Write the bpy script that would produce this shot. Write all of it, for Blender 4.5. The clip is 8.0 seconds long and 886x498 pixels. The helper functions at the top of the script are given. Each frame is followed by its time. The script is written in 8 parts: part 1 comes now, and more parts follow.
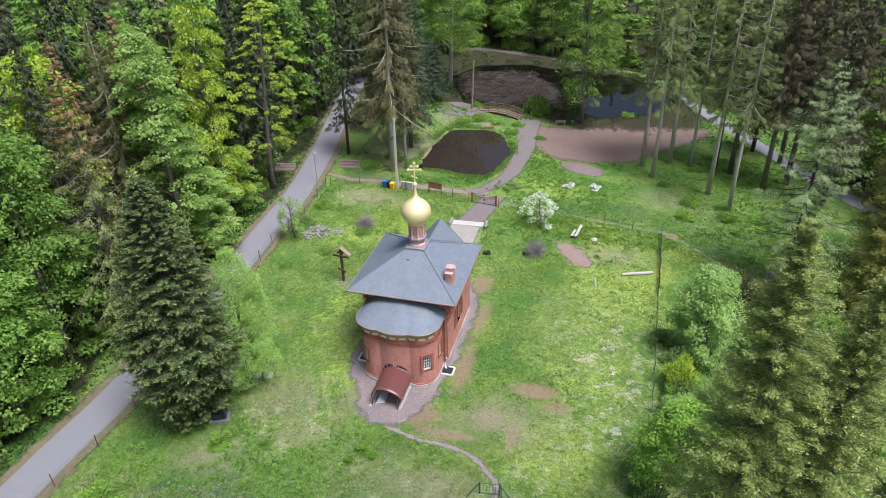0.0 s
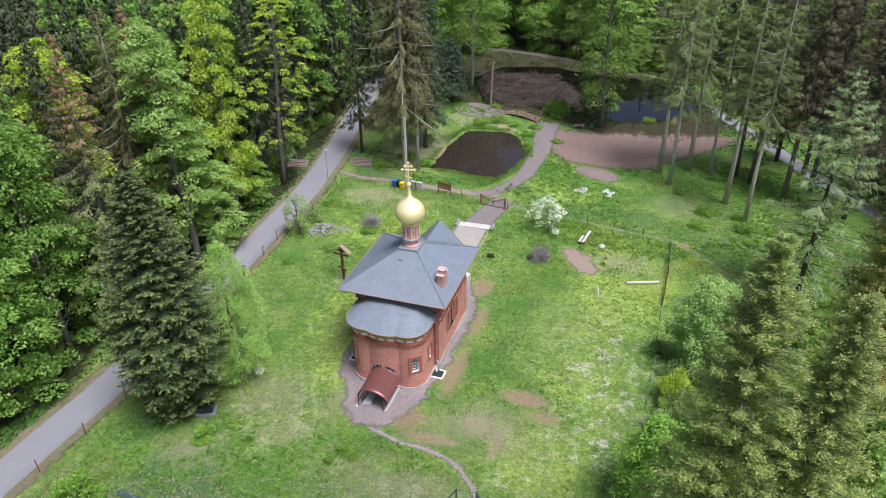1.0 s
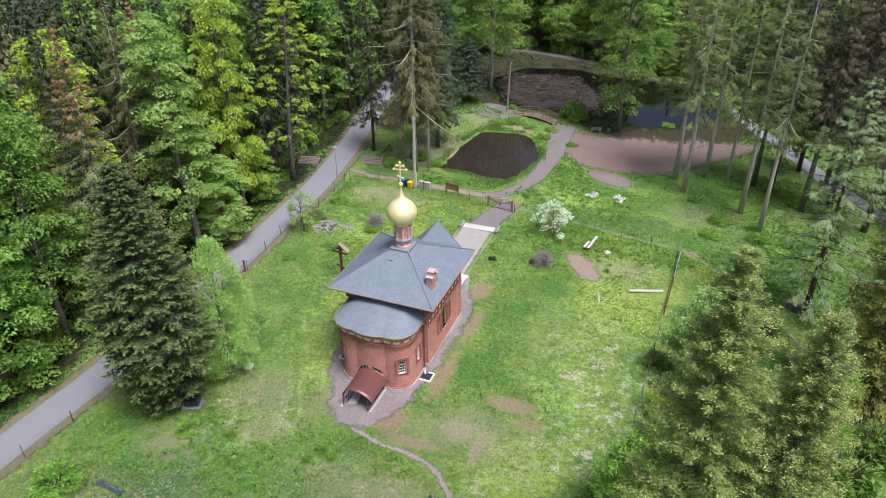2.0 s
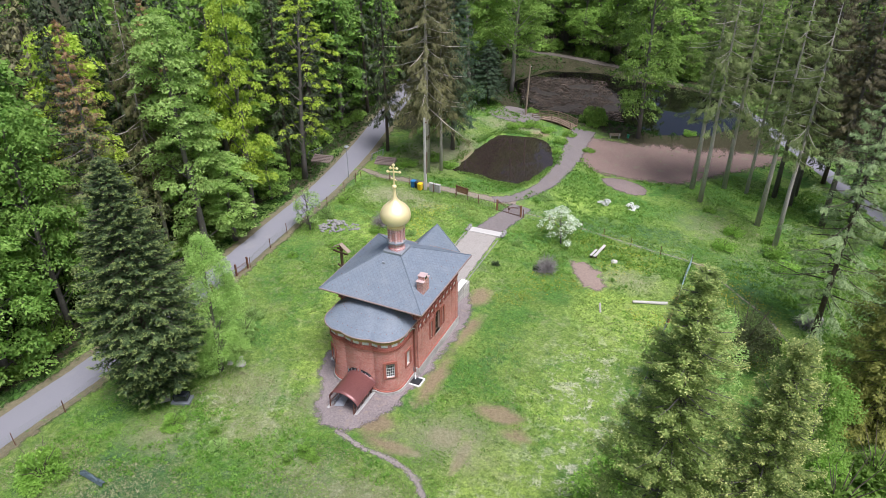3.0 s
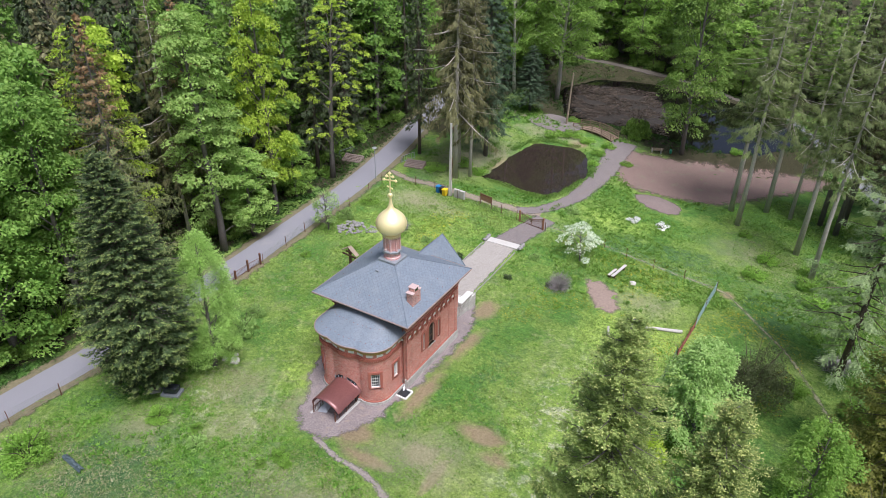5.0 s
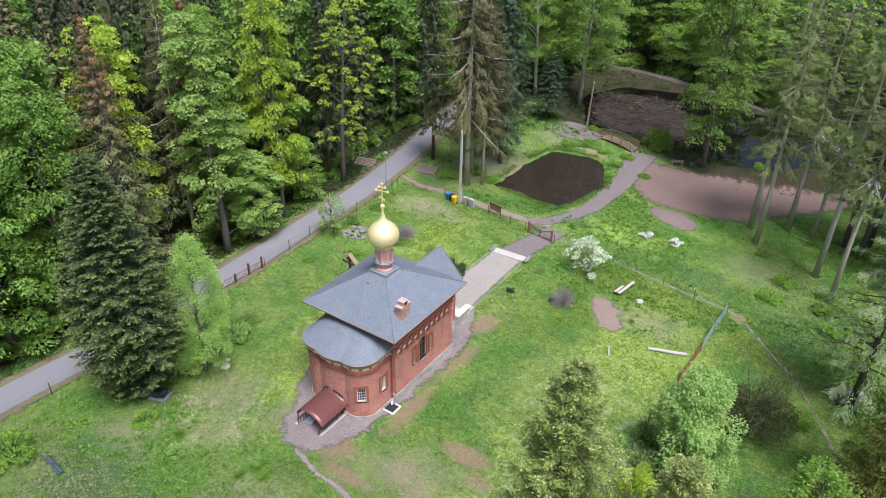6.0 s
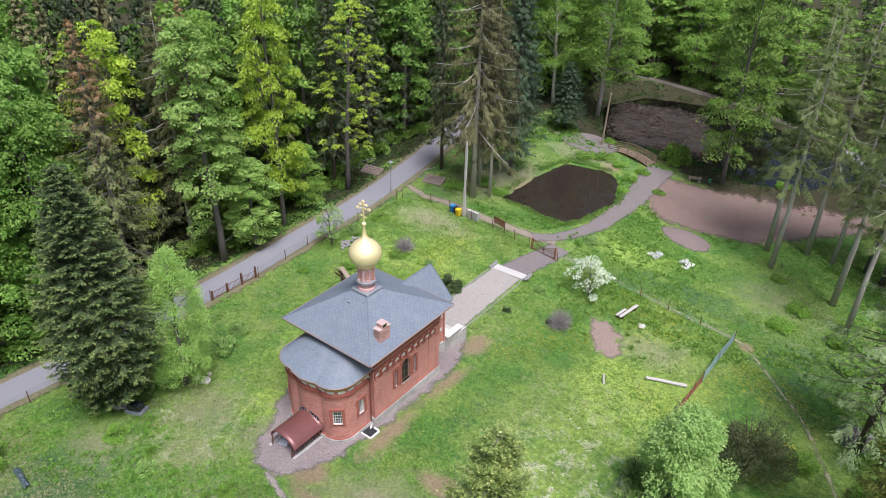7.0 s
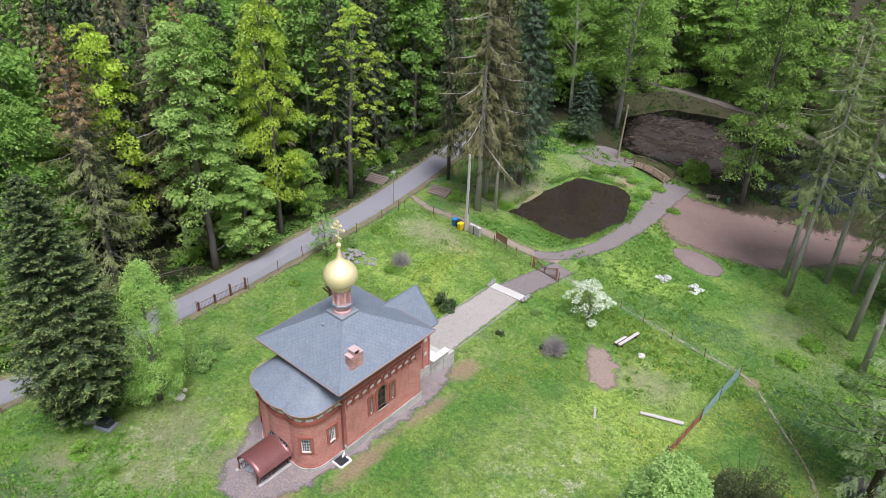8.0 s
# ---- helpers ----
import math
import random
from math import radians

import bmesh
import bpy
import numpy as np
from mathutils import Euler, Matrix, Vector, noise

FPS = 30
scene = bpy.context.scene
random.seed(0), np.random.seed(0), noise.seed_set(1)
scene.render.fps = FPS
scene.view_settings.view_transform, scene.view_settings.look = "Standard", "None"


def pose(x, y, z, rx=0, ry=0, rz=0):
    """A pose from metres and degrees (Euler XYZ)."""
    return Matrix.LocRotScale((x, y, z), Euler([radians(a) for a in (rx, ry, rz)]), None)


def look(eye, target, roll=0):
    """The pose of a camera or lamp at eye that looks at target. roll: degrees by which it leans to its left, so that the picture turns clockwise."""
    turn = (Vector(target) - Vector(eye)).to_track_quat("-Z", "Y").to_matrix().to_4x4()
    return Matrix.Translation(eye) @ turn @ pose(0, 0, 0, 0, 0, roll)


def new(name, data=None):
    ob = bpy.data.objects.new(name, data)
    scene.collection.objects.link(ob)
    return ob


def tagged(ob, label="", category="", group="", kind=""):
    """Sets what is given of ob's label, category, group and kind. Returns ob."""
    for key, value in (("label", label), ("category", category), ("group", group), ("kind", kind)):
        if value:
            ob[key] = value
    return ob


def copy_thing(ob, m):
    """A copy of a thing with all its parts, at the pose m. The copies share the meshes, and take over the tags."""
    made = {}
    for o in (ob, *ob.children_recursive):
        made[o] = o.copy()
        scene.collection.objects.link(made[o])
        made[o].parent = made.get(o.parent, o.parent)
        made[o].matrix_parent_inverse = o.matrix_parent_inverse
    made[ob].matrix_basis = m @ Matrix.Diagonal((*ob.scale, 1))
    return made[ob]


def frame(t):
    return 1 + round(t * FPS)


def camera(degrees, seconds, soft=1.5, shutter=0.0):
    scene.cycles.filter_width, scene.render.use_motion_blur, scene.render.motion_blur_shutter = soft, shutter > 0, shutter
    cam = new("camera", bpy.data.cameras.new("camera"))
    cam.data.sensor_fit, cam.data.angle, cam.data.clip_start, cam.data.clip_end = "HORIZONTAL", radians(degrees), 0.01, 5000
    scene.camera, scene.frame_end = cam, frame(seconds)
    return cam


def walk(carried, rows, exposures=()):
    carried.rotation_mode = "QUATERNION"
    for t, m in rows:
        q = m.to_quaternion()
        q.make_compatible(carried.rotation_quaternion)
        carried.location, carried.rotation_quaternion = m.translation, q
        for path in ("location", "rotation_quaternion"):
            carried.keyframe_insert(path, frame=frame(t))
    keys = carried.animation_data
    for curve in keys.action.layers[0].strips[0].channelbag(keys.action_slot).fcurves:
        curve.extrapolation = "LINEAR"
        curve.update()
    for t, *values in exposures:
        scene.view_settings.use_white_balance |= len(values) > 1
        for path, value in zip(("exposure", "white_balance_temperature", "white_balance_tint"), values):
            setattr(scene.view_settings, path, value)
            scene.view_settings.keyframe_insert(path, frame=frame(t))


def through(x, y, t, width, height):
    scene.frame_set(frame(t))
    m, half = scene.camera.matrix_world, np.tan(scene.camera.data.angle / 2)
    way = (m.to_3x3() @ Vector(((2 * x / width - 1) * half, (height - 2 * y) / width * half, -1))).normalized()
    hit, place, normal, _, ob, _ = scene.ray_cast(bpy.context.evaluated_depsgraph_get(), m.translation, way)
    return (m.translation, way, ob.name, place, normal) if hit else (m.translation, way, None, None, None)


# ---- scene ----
cam = camera(65.4, 8.0, 0.55)
PATH = [
    (0, (0.158, 0.627, 41.247), (-0.269, 2.291, 40.222), -1.3),
    (0.5, (1.597, 1.34, 41.115), (1.128, 2.993, 40.091), -1.1),
    (1, (3.168, 2.169, 40.913), (2.652, 3.809, 39.891), -0.9),
    (1.5, (4.62, 2.966, 40.742), (4.063, 4.593, 39.72), -0.7),
    (3, (8.884, 5.769, 40.597), (8.198, 7.347, 39.577), -0.2),
    (3.5, (10.031, 6.657, 40.648), (9.305, 8.216, 39.628), -0.0),
    (4, (11.178, 7.659, 40.68), (10.409, 9.198, 39.661), 0.1),
    (4.5, (12.164, 8.581, 40.771), (11.357, 10.1, 39.75), 0.3),
    (6, (14.9, 12.864, 41.263), (13.978, 14.312, 40.238), 1.0),
    (6.5, (15.658, 14.765, 41.384), (14.701, 16.191, 40.36), 1.2),
    (7, (16.415, 17.085, 41.527), (15.419, 18.486, 40.504), 1.3),
    (7.5, (17.004, 19.38, 41.679), (15.974, 20.756, 40.656), 1.5),
    (8, (17.501, 22.02, 41.824), (16.434, 23.366, 40.799), 1.7),
]
walk(cam, [(t, look(eye, target, roll)) for t, eye, target, roll in PATH], [(0, 0.64, 6050, 16.5), (8, 0.62, 6050, 16.5)])

# ---- light: an overcast spring day, soft light from above ----
world = bpy.data.worlds.new("sky")
scene.world = world
world.use_nodes = True
wn = world.node_tree
sky = wn.nodes.new("ShaderNodeTexSky")
sky.sky_type, sky.sun_disc = "NISHITA", False
sky.sun_elevation, sky.sun_rotation = radians(65), radians(120)
sky.air_density, sky.dust_density, sky.ozone_density = 1.0, 4.0, 1.0
wn.nodes["Background"].inputs["Strength"].default_value = 0.076
cloud = wn.nodes.new("ShaderNodeHueSaturation")
cloud.inputs["Saturation"].default_value = 0.95
wn.links.new(sky.outputs["Color"], cloud.inputs["Color"])
wn.links.new(cloud.outputs["Color"], wn.nodes["Background"].inputs["Color"])
sun = new("sun", bpy.data.lights.new("sun", "SUN"))
sun.data.energy, sun.data.angle, sun.data.color = 2.85, radians(25), (1.0, 0.99, 0.98)
sun.matrix_world = look((30, 20, 120), (-15, 50, 0))


# ---- materials ----
def node_material(name):
    m = bpy.data.materials.new(name)
    m.use_nodes = True
    return m, m.node_tree, m.node_tree.nodes["Principled BSDF"]


def add_node(nt, kind, **values):
    n = nt.nodes.new(kind)
    for key, value in values.items():
        n.inputs[key].default_value = value
    return n


def ramp(nt, fac, stops):
    r = nt.nodes.new("ShaderNodeValToRGB")
    while len(r.color_ramp.elements) < len(stops):
        r.color_ramp.elements.new(0.5)
    for e, (p, c) in zip(r.color_ramp.elements, stops):
        e.position, e.color = p, (*c, 1)
    nt.links.new(fac, r.inputs["Fac"])
    return r.outputs["Color"]


def mixed(nt, fac, a, b, blend="MIX"):
    n = nt.nodes.new("ShaderNodeMix")
    n.data_type, n.blend_type = "RGBA", blend
    for socket, value in ((n.inputs[0], fac), (n.inputs[6], a), (n.inputs[7], b)):
        if isinstance(value, (float, int)):
            socket.default_value = value
        elif isinstance(value, tuple):
            socket.default_value = (*value, 1)
        else:
            nt.links.new(value, socket)
    return n.outputs[2]


def noise_of(nt, vector, scale, detail=4.0, rough=0.55):
    n = add_node(nt, "ShaderNodeTexNoise", Scale=scale, Detail=detail, Roughness=rough)
    nt.links.new(vector, n.inputs["Vector"])
    return n.outputs["Fac"]


def bumped(nt, bsdf, height, strength, distance):
    b = add_node(nt, "ShaderNodeBump", Strength=strength, Distance=distance)
    nt.links.new(height, b.inputs["Height"])
    nt.links.new(b.outputs["Normal"], bsdf.inputs["Normal"])


def surface(name, dark, light, fine=12.0, broad=1.2, rough=0.8, metal=0.0, relief=0.3, depth=0.02, stain=None, fade=0.0):
    """Two colours mixed by a fine grain and a broad wear, with a fine relief."""
    m, nt, bsdf = node_material(name)
    co = nt.nodes.new("ShaderNodeTexCoord").outputs["Object"]
    grain, wear = noise_of(nt, co, fine, 6), noise_of(nt, co, broad, 4)
    col = ramp(nt, grain, [(0.3, dark), (0.7, light)])
    col = mixed(nt, wear, mixed(nt, 0.35, col, dark), mixed(nt, 0.35, col, light))
    if stain:
        spots = ramp(nt, noise_of(nt, co, broad * 2.7, 5, 0.65), [(0.56, (0, 0, 0)), (0.68, (1, 1, 1))])
        col = mixed(nt, spots, col, stain)
    nt.links.new(col, bsdf.inputs["Base Color"])
    bsdf.inputs["Roughness"].default_value, bsdf.inputs["Metallic"].default_value = rough, metal
    bumped(nt, bsdf, grain, relief, depth)
    if fade:
        # the layer thins out towards its rim, in crumbs and tongues
        rim = nt.nodes.new("ShaderNodeAttribute")
        rim.attribute_name = "rim"
        inside = nt.nodes.new("ShaderNodeMath")
        inside.operation = "MULTIPLY_ADD"
        inside.inputs[1].default_value = 1 / fade
        nt.links.new(rim.outputs["Fac"], inside.inputs[0])
        crumbs = mixed(nt, 0.4, noise_of(nt, co, 1.1, 7, 0.7), noise_of(nt, co, 6.0, 6, 0.8))
        lift = nt.nodes.new("ShaderNodeMath")
        lift.operation = "MULTIPLY_ADD"
        lift.inputs[1].default_value, lift.inputs[2].default_value = 4.0, -2.0
        nt.links.new(crumbs, lift.inputs[0])
        nt.links.new(lift.outputs[0], inside.inputs[2])
        nt.links.new(ramp(nt, inside.outputs[0], [(0.12, (0, 0, 0)), (0.85, (1, 1, 1))]), bsdf.inputs["Alpha"])
    return m


def leaf_material(name, dark, light, tip=None, share=0.0, through=0.35):
    """Foliage: each leaf its own shade, each plant its own tone, some light passing through."""
    m, nt, bsdf = node_material(name)
    geo = nt.nodes.new("ShaderNodeNewGeometry")
    info = nt.nodes.new("ShaderNodeObjectInfo")
    col = ramp(nt, geo.outputs["Random Per Island"], [(0.0, dark), (1.0, light)])
    co = nt.nodes.new("ShaderNodeTexCoord").outputs["Object"]
    patch = noise_of(nt, co, 0.5, 3)
    col = mixed(nt, ramp(nt, patch, [(0.35, (0, 0, 0)), (0.65, (1, 1, 1))]), mixed(nt, 0.4, col, dark), mixed(nt, 0.3, col, light))
    if tip:
        pick = nt.nodes.new("ShaderNodeMath")
        pick.operation = "GREATER_THAN"
        pick.inputs[1].default_value = 1 - share
        frac = nt.nodes.new("ShaderNodeMath")
        frac.operation = "FRACT"
        scaled = nt.nodes.new("ShaderNodeMath")
        scaled.operation = "MULTIPLY"
        scaled.inputs[1].default_value = 37.7
        nt.links.new(geo.outputs["Random Per Island"], scaled.inputs[0])
        nt.links.new(scaled.outputs[0], frac.inputs[0])
        nt.links.new(frac.outputs[0], pick.inputs[0])
        col = mixed(nt, pick.outputs[0], col, tip)
    hsv = nt.nodes.new("ShaderNodeHueSaturation")
    vary = nt.nodes.new("ShaderNodeMapRange")
    vary.inputs["To Min"].default_value, vary.inputs["To Max"].default_value = 0.8, 1.2
    nt.links.new(info.outputs["Random"], vary.inputs["Value"])
    nt.links.new(vary.outputs[0], hsv.inputs["Value"])
    nt.links.new(col, hsv.inputs["Color"])
    nt.links.new(hsv.outputs["Color"], bsdf.inputs["Base Color"])
    bsdf.inputs["Roughness"].default_value = 0.55
    bsdf.inputs["Specular IOR Level"].default_value = 0.3
    lucent = nt.nodes.new("ShaderNodeBsdfTranslucent")
    nt.links.new(hsv.outputs["Color"], lucent.inputs["Color"])
    blend = nt.nodes.new("ShaderNodeMixShader")
    blend.inputs[0].default_value = through
    nt.links.new(bsdf.outputs[0], blend.inputs[1])
    nt.links.new(lucent.outputs[0], blend.inputs[2])
    nt.links.new(blend.outputs[0], nt.nodes["Material Output"].inputs["Surface"])
    return m


def brick_material(name, brick1, brick2, mortar, width, height, joint, turn=0.0, rough=0.85, depth=0.01, wear=0.5, offset=0.5, dirt=(0.1, 0.07, 0.06)):
    """Courses laid by the surface's own map, in metres, with worn and sooty patches."""
    m, nt, bsdf = node_material(name)
    co = nt.nodes.new("ShaderNodeTexCoord")
    mapping = nt.nodes.new("ShaderNodeMapping")
    mapping.inputs["Rotation"].default_value = (0, 0, radians(turn))
    nt.links.new(co.outputs["UV"], mapping.inputs["Vector"])
    b = nt.nodes.new("ShaderNodeTexBrick")
    b.offset = offset
    for key, value in (("Color1", brick1), ("Color2", brick2), ("Mortar", mortar)):
        b.inputs[key].default_value = (*value, 1)
    for key, value in (("Scale", 1.0), ("Mortar Size", joint), ("Mortar Smooth", 0.3), ("Bias", 0.0), ("Brick Width", width), ("Row Height", height)):
        b.inputs[key].default_value = value
    nt.links.new(mapping.outputs[0], b.inputs["Vector"])
    grain = noise_of(nt, co.outputs["Object"], 9.0, 6)
    broad = noise_of(nt, co.outputs["Object"], 0.8, 5, 0.6)
    col = mixed(nt, ramp(nt, broad, [(0.42, (0, 0, 0)), (0.75, (1, 1, 1))]), b.outputs["Color"], mixed(nt, wear, b.outputs["Color"], dirt))
    col = mixed(nt, 0.35, col, ramp(nt, grain, [(0.3, (0.35, 0.35, 0.35)), (0.7, (1, 1, 1))]), "MULTIPLY")
    nt.links.new(col, bsdf.inputs["Base Color"])
    bsdf.inputs["Roughness"].default_value = rough
    bumped(nt, bsdf, b.outputs["Fac"], -0.5, depth)
    return m


def ground_material():
    """Meadow and woodland floor: mown grass, long grass, clover, dry straw patches, bare earth and leaf litter, which
    also darkens the grass as larch shade.
    """
    m, nt, bsdf = node_material("meadow")
    co = nt.nodes.new("ShaderNodeTexCoord").outputs["Object"]
    fine, mid = noise_of(nt, co, 5.0, 9, 0.85), noise_of(nt, co, 0.8, 8, 0.75)
    broad, wide = noise_of(nt, co, 0.2, 7, 0.7), noise_of(nt, co, 0.06, 4)
    grass = ramp(nt, fine, [(0.33, (0.07, 0.135, 0.03)), (0.5, (0.17, 0.27, 0.062)), (0.67, (0.34, 0.45, 0.14))])
    clover = ramp(nt, fine, [(0.33, (0.04, 0.12, 0.025)), (0.67, (0.15, 0.3, 0.065))])
    straw = ramp(nt, fine, [(0.33, (0.2, 0.2, 0.1)), (0.67, (0.46, 0.45, 0.27))])
    earth = ramp(nt, fine, [(0.33, (0.22, 0.155, 0.095)), (0.67, (0.45, 0.335, 0.22))])
    # leaf litter; its dark tone also paints the shade on the grass under the larches
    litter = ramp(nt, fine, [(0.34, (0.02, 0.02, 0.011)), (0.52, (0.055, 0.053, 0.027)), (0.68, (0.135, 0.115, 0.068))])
    col = mixed(nt, ramp(nt, broad, [(0.46, (0, 0, 0)), (0.56, (1, 1, 1))]), grass, clover)
    sward = nt.nodes.new("ShaderNodeAttribute")
    sward.attribute_name = "sward"
    tall = nt.nodes.new("ShaderNodeAttribute")
    tall.attribute_name = "tall"
    lush = ramp(nt, mixed(nt, 0.3, noise_of(nt, co, 0.33, 8, 0.75), sward.outputs["Color"]), [(0.43, (0, 0, 0)), (0.6, (0.95, 0.95, 0.95))])
    rank = ramp(nt, mixed(nt, 0.3, noise_of(nt, co, 0.5, 8, 0.75), tall.outputs["Color"]), [(0.5, (0, 0, 0)), (0.64, (0.9, 0.9, 0.9))])
    col = mixed(nt, rank, col, ramp(nt, fine, [(0.33, (0.022, 0.068, 0.03)), (0.67, (0.125, 0.235, 0.098))]))
    col = mixed(nt, lush, col, ramp(nt, fine, [(0.33, (0.17, 0.28, 0.05)), (0.67, (0.42, 0.56, 0.14))]))
    dry = ramp(nt, mid, [(0.51, (0, 0, 0)), (0.6, (1, 1, 1))])
    dry = mixed(nt, 1.0, dry, ramp(nt, wide, [(0.46, (0.0, 0.0, 0.0)), (0.6, (0.5, 0.5, 0.5))]), "MULTIPLY")
    col = mixed(nt, dry, col, straw)
    bleach = nt.nodes.new("ShaderNodeAttribute")
    bleach.attribute_name = "bleached"
    pale = ramp(nt, noise_of(nt, co, 0.75, 9, 0.8), [(0.51, (0, 0, 0)), (0.57, (1, 1, 1))])
    pale = mixed(nt, 1.0, pale, bleach.outputs["Color"], "MULTIPLY")
    col = mixed(nt, pale, col, ramp(nt, fine, [(0.36, (0.3, 0.31, 0.2)), (0.62, (0.66, 0.66, 0.54))]))
    dark = ramp(nt, noise_of(nt, co, 1.3, 8, 0.8), [(0.32, (1, 1, 1)), (0.45, (0, 0, 0))])
    col = mixed(nt, mixed(nt, 0.5, (0, 0, 0), dark), col, (0.035, 0.1, 0.03))
    col = mixed(nt, 0.85, col, ramp(nt, noise_of(nt, co, 14.0, 4, 0.8), [(0.38, (0.62, 0.62, 0.62)), (0.62, (1.3, 1.3, 1.3))]), "MULTIPLY")
    col = mixed(nt, 0.8, col, ramp(nt, noise_of(nt, co, 2.4, 5, 0.7), [(0.34, (0.72, 0.78, 0.68)), (0.62, (1.5, 1.42, 1.25))]), "MULTIPLY")
    # masks of the plan: woodland floor with larch shade painted in, and worn ground
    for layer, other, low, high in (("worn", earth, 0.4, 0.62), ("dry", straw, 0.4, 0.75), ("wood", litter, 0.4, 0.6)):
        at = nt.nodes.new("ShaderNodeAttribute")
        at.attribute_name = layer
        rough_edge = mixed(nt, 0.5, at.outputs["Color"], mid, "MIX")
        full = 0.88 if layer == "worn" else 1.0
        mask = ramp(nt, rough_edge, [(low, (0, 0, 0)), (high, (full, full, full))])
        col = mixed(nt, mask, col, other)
    nt.links.new(col, bsdf.inputs["Base Color"])
    bsdf.inputs["Roughness"].default_value = 0.95
    bsdf.inputs["Specular IOR Level"].default_value = 0.15
    bumped(nt, bsdf, fine, 0.9, 0.25)
    return m


def water_material(name, colour, rough):
    m, nt, bsdf = node_material(name)
    co = nt.nodes.new("ShaderNodeTexCoord").outputs["Object"]
    col = ramp(nt, noise_of(nt, co, 0.5, 6, 0.7), [(0.3, tuple(c * 0.8 for c in colour)), (0.7, colour)])
    nt.links.new(col, bsdf.inputs["Base Color"])
    bsdf.inputs["Roughness"].default_value = rough
    bsdf.inputs["IOR"].default_value = 1.33
    bumped(nt, bsdf, noise_of(nt, co, 1.6, 2), 0.06, 0.05)
    return m


def gold_material():
    m = surface("gilding", (0.95, 0.76, 0.36), (1.0, 0.88, 0.52), 30, 2.0, 0.5, 0.45, 0.03, 0.003)
    return m


BRICK = brick_material("red_brick", (0.54, 0.15, 0.105), (0.7, 0.25, 0.19), (0.7, 0.47, 0.4), 0.25, 0.077, 0.013, dirt=(0.3, 0.11, 0.075))
BRICK_DARK = surface("moulded_brick", (0.27, 0.08, 0.055), (0.45, 0.15, 0.105), 10, 1.0, 0.85)
BRICK_PALE = brick_material("patterned_brick", (0.6, 0.12, 0.1), (0.68, 0.19, 0.16), (0.85, 0.74, 0.7), 0.17, 0.17, 0.032, turn=45, offset=0.0)
BRICK_CHIMNEY = brick_material("chimney_brick", (0.46, 0.14, 0.09), (0.74, 0.4, 0.34), (0.66, 0.5, 0.44), 0.25, 0.077, 0.014)
CAP_PINK = surface("pale_pink_sheet", (0.42, 0.29, 0.27), (0.64, 0.49, 0.46), 12, 1.0, 0.5)
SLATE_CAP = surface("slate_grey_flashing", (0.12, 0.15, 0.185), (0.18, 0.215, 0.25), 10, 1.5, 0.55)
SLATE = brick_material("slate_roofing", (0.185, 0.222, 0.262), (0.21, 0.248, 0.29), (0.14, 0.172, 0.208), 0.3, 0.3, 0.012, turn=45, rough=0.55, depth=0.006, wear=0.35, offset=0.0, dirt=(0.3, 0.32, 0.33))
PLINTH = brick_material("pale_rubble_stone", (0.52, 0.5, 0.45), (0.7, 0.67, 0.62), (0.42, 0.39, 0.35), 0.55, 0.3, 0.02, depth=0.03)
WHITE = surface("white_render", (0.6, 0.58, 0.53), (0.85, 0.84, 0.8), 20, 2.0, 0.8)
PALE_STONE = surface("pale_concrete", (0.4, 0.375, 0.34), (0.6, 0.575, 0.53), 14, 1.2, 0.85)
CONCRETE = surface("grey_concrete", (0.34, 0.33, 0.31), (0.52, 0.51, 0.48), 14, 1.0, 0.9)
OCHRE = surface("ochre_eaves_board", (0.36, 0.22, 0.08), (0.55, 0.37, 0.14), 16, 1.5, 0.7)
COPPER = surface("pinkish_gutter_copper", (0.3, 0.2, 0.17), (0.52, 0.4, 0.36), 12, 1.0, 0.45, 0.5)
PIPE = surface("brown_downpipe", (0.16, 0.06, 0.045), (0.26, 0.1, 0.07), 14, 1.0, 0.5)
SHEET = surface("oxblood_sheet_metal", (0.15, 0.055, 0.05), (0.23, 0.095, 0.085), 8, 0.9, 0.34, 0.25, 0.1, 0.01)
LEAD = surface("grey_lead_sheet", (0.23, 0.25, 0.27), (0.36, 0.38, 0.4), 10, 1.5, 0.5, 0.3)
GOLD = gold_material()
PANE = surface("dark_window_pane", (0.015, 0.02, 0.022), (0.05, 0.055, 0.06), 3, 0.8, 0.12)
FRAME_WHITE = surface("white_window_paint", (0.62, 0.62, 0.6), (0.82, 0.82, 0.8), 25, 2, 0.6)
FRAME_BROWN = surface("brown_window_wood", (0.1, 0.06, 0.035), (0.2, 0.12, 0.07), 20, 2, 0.6)
WOOD = surface("weathered_wood", (0.2, 0.15, 0.1), (0.4, 0.32, 0.24), 18, 1.4, 0.85)
WOOD_PALE = surface("bleached_timber", (0.38, 0.355, 0.32), (0.6, 0.57, 0.52), 18, 1.4, 0.85)
WOOD_RED = surface("red_brown_timber", (0.2, 0.09, 0.05), (0.36, 0.18, 0.1), 18, 1.4, 0.8)
WOOD_DARK = surface("dark_stained_wood", (0.06, 0.035, 0.02), (0.14, 0.08, 0.045), 18, 1.4, 0.8)
RUST = surface("rusty_iron", (0.1, 0.045, 0.03), (0.24, 0.11, 0.07), 30, 2.0, 0.8, 0.3)
GREEN_IRON = surface("green_painted_iron", (0.03, 0.08, 0.05), (0.06, 0.13, 0.08), 30, 2.0, 0.6)
ASPHALT = surface("worn_grey_asphalt", (0.2, 0.196, 0.216), (0.265, 0.26, 0.282), 26, 0.22, 0.9, 0, 0.15, 0.01, (0.25, 0.243, 0.255))
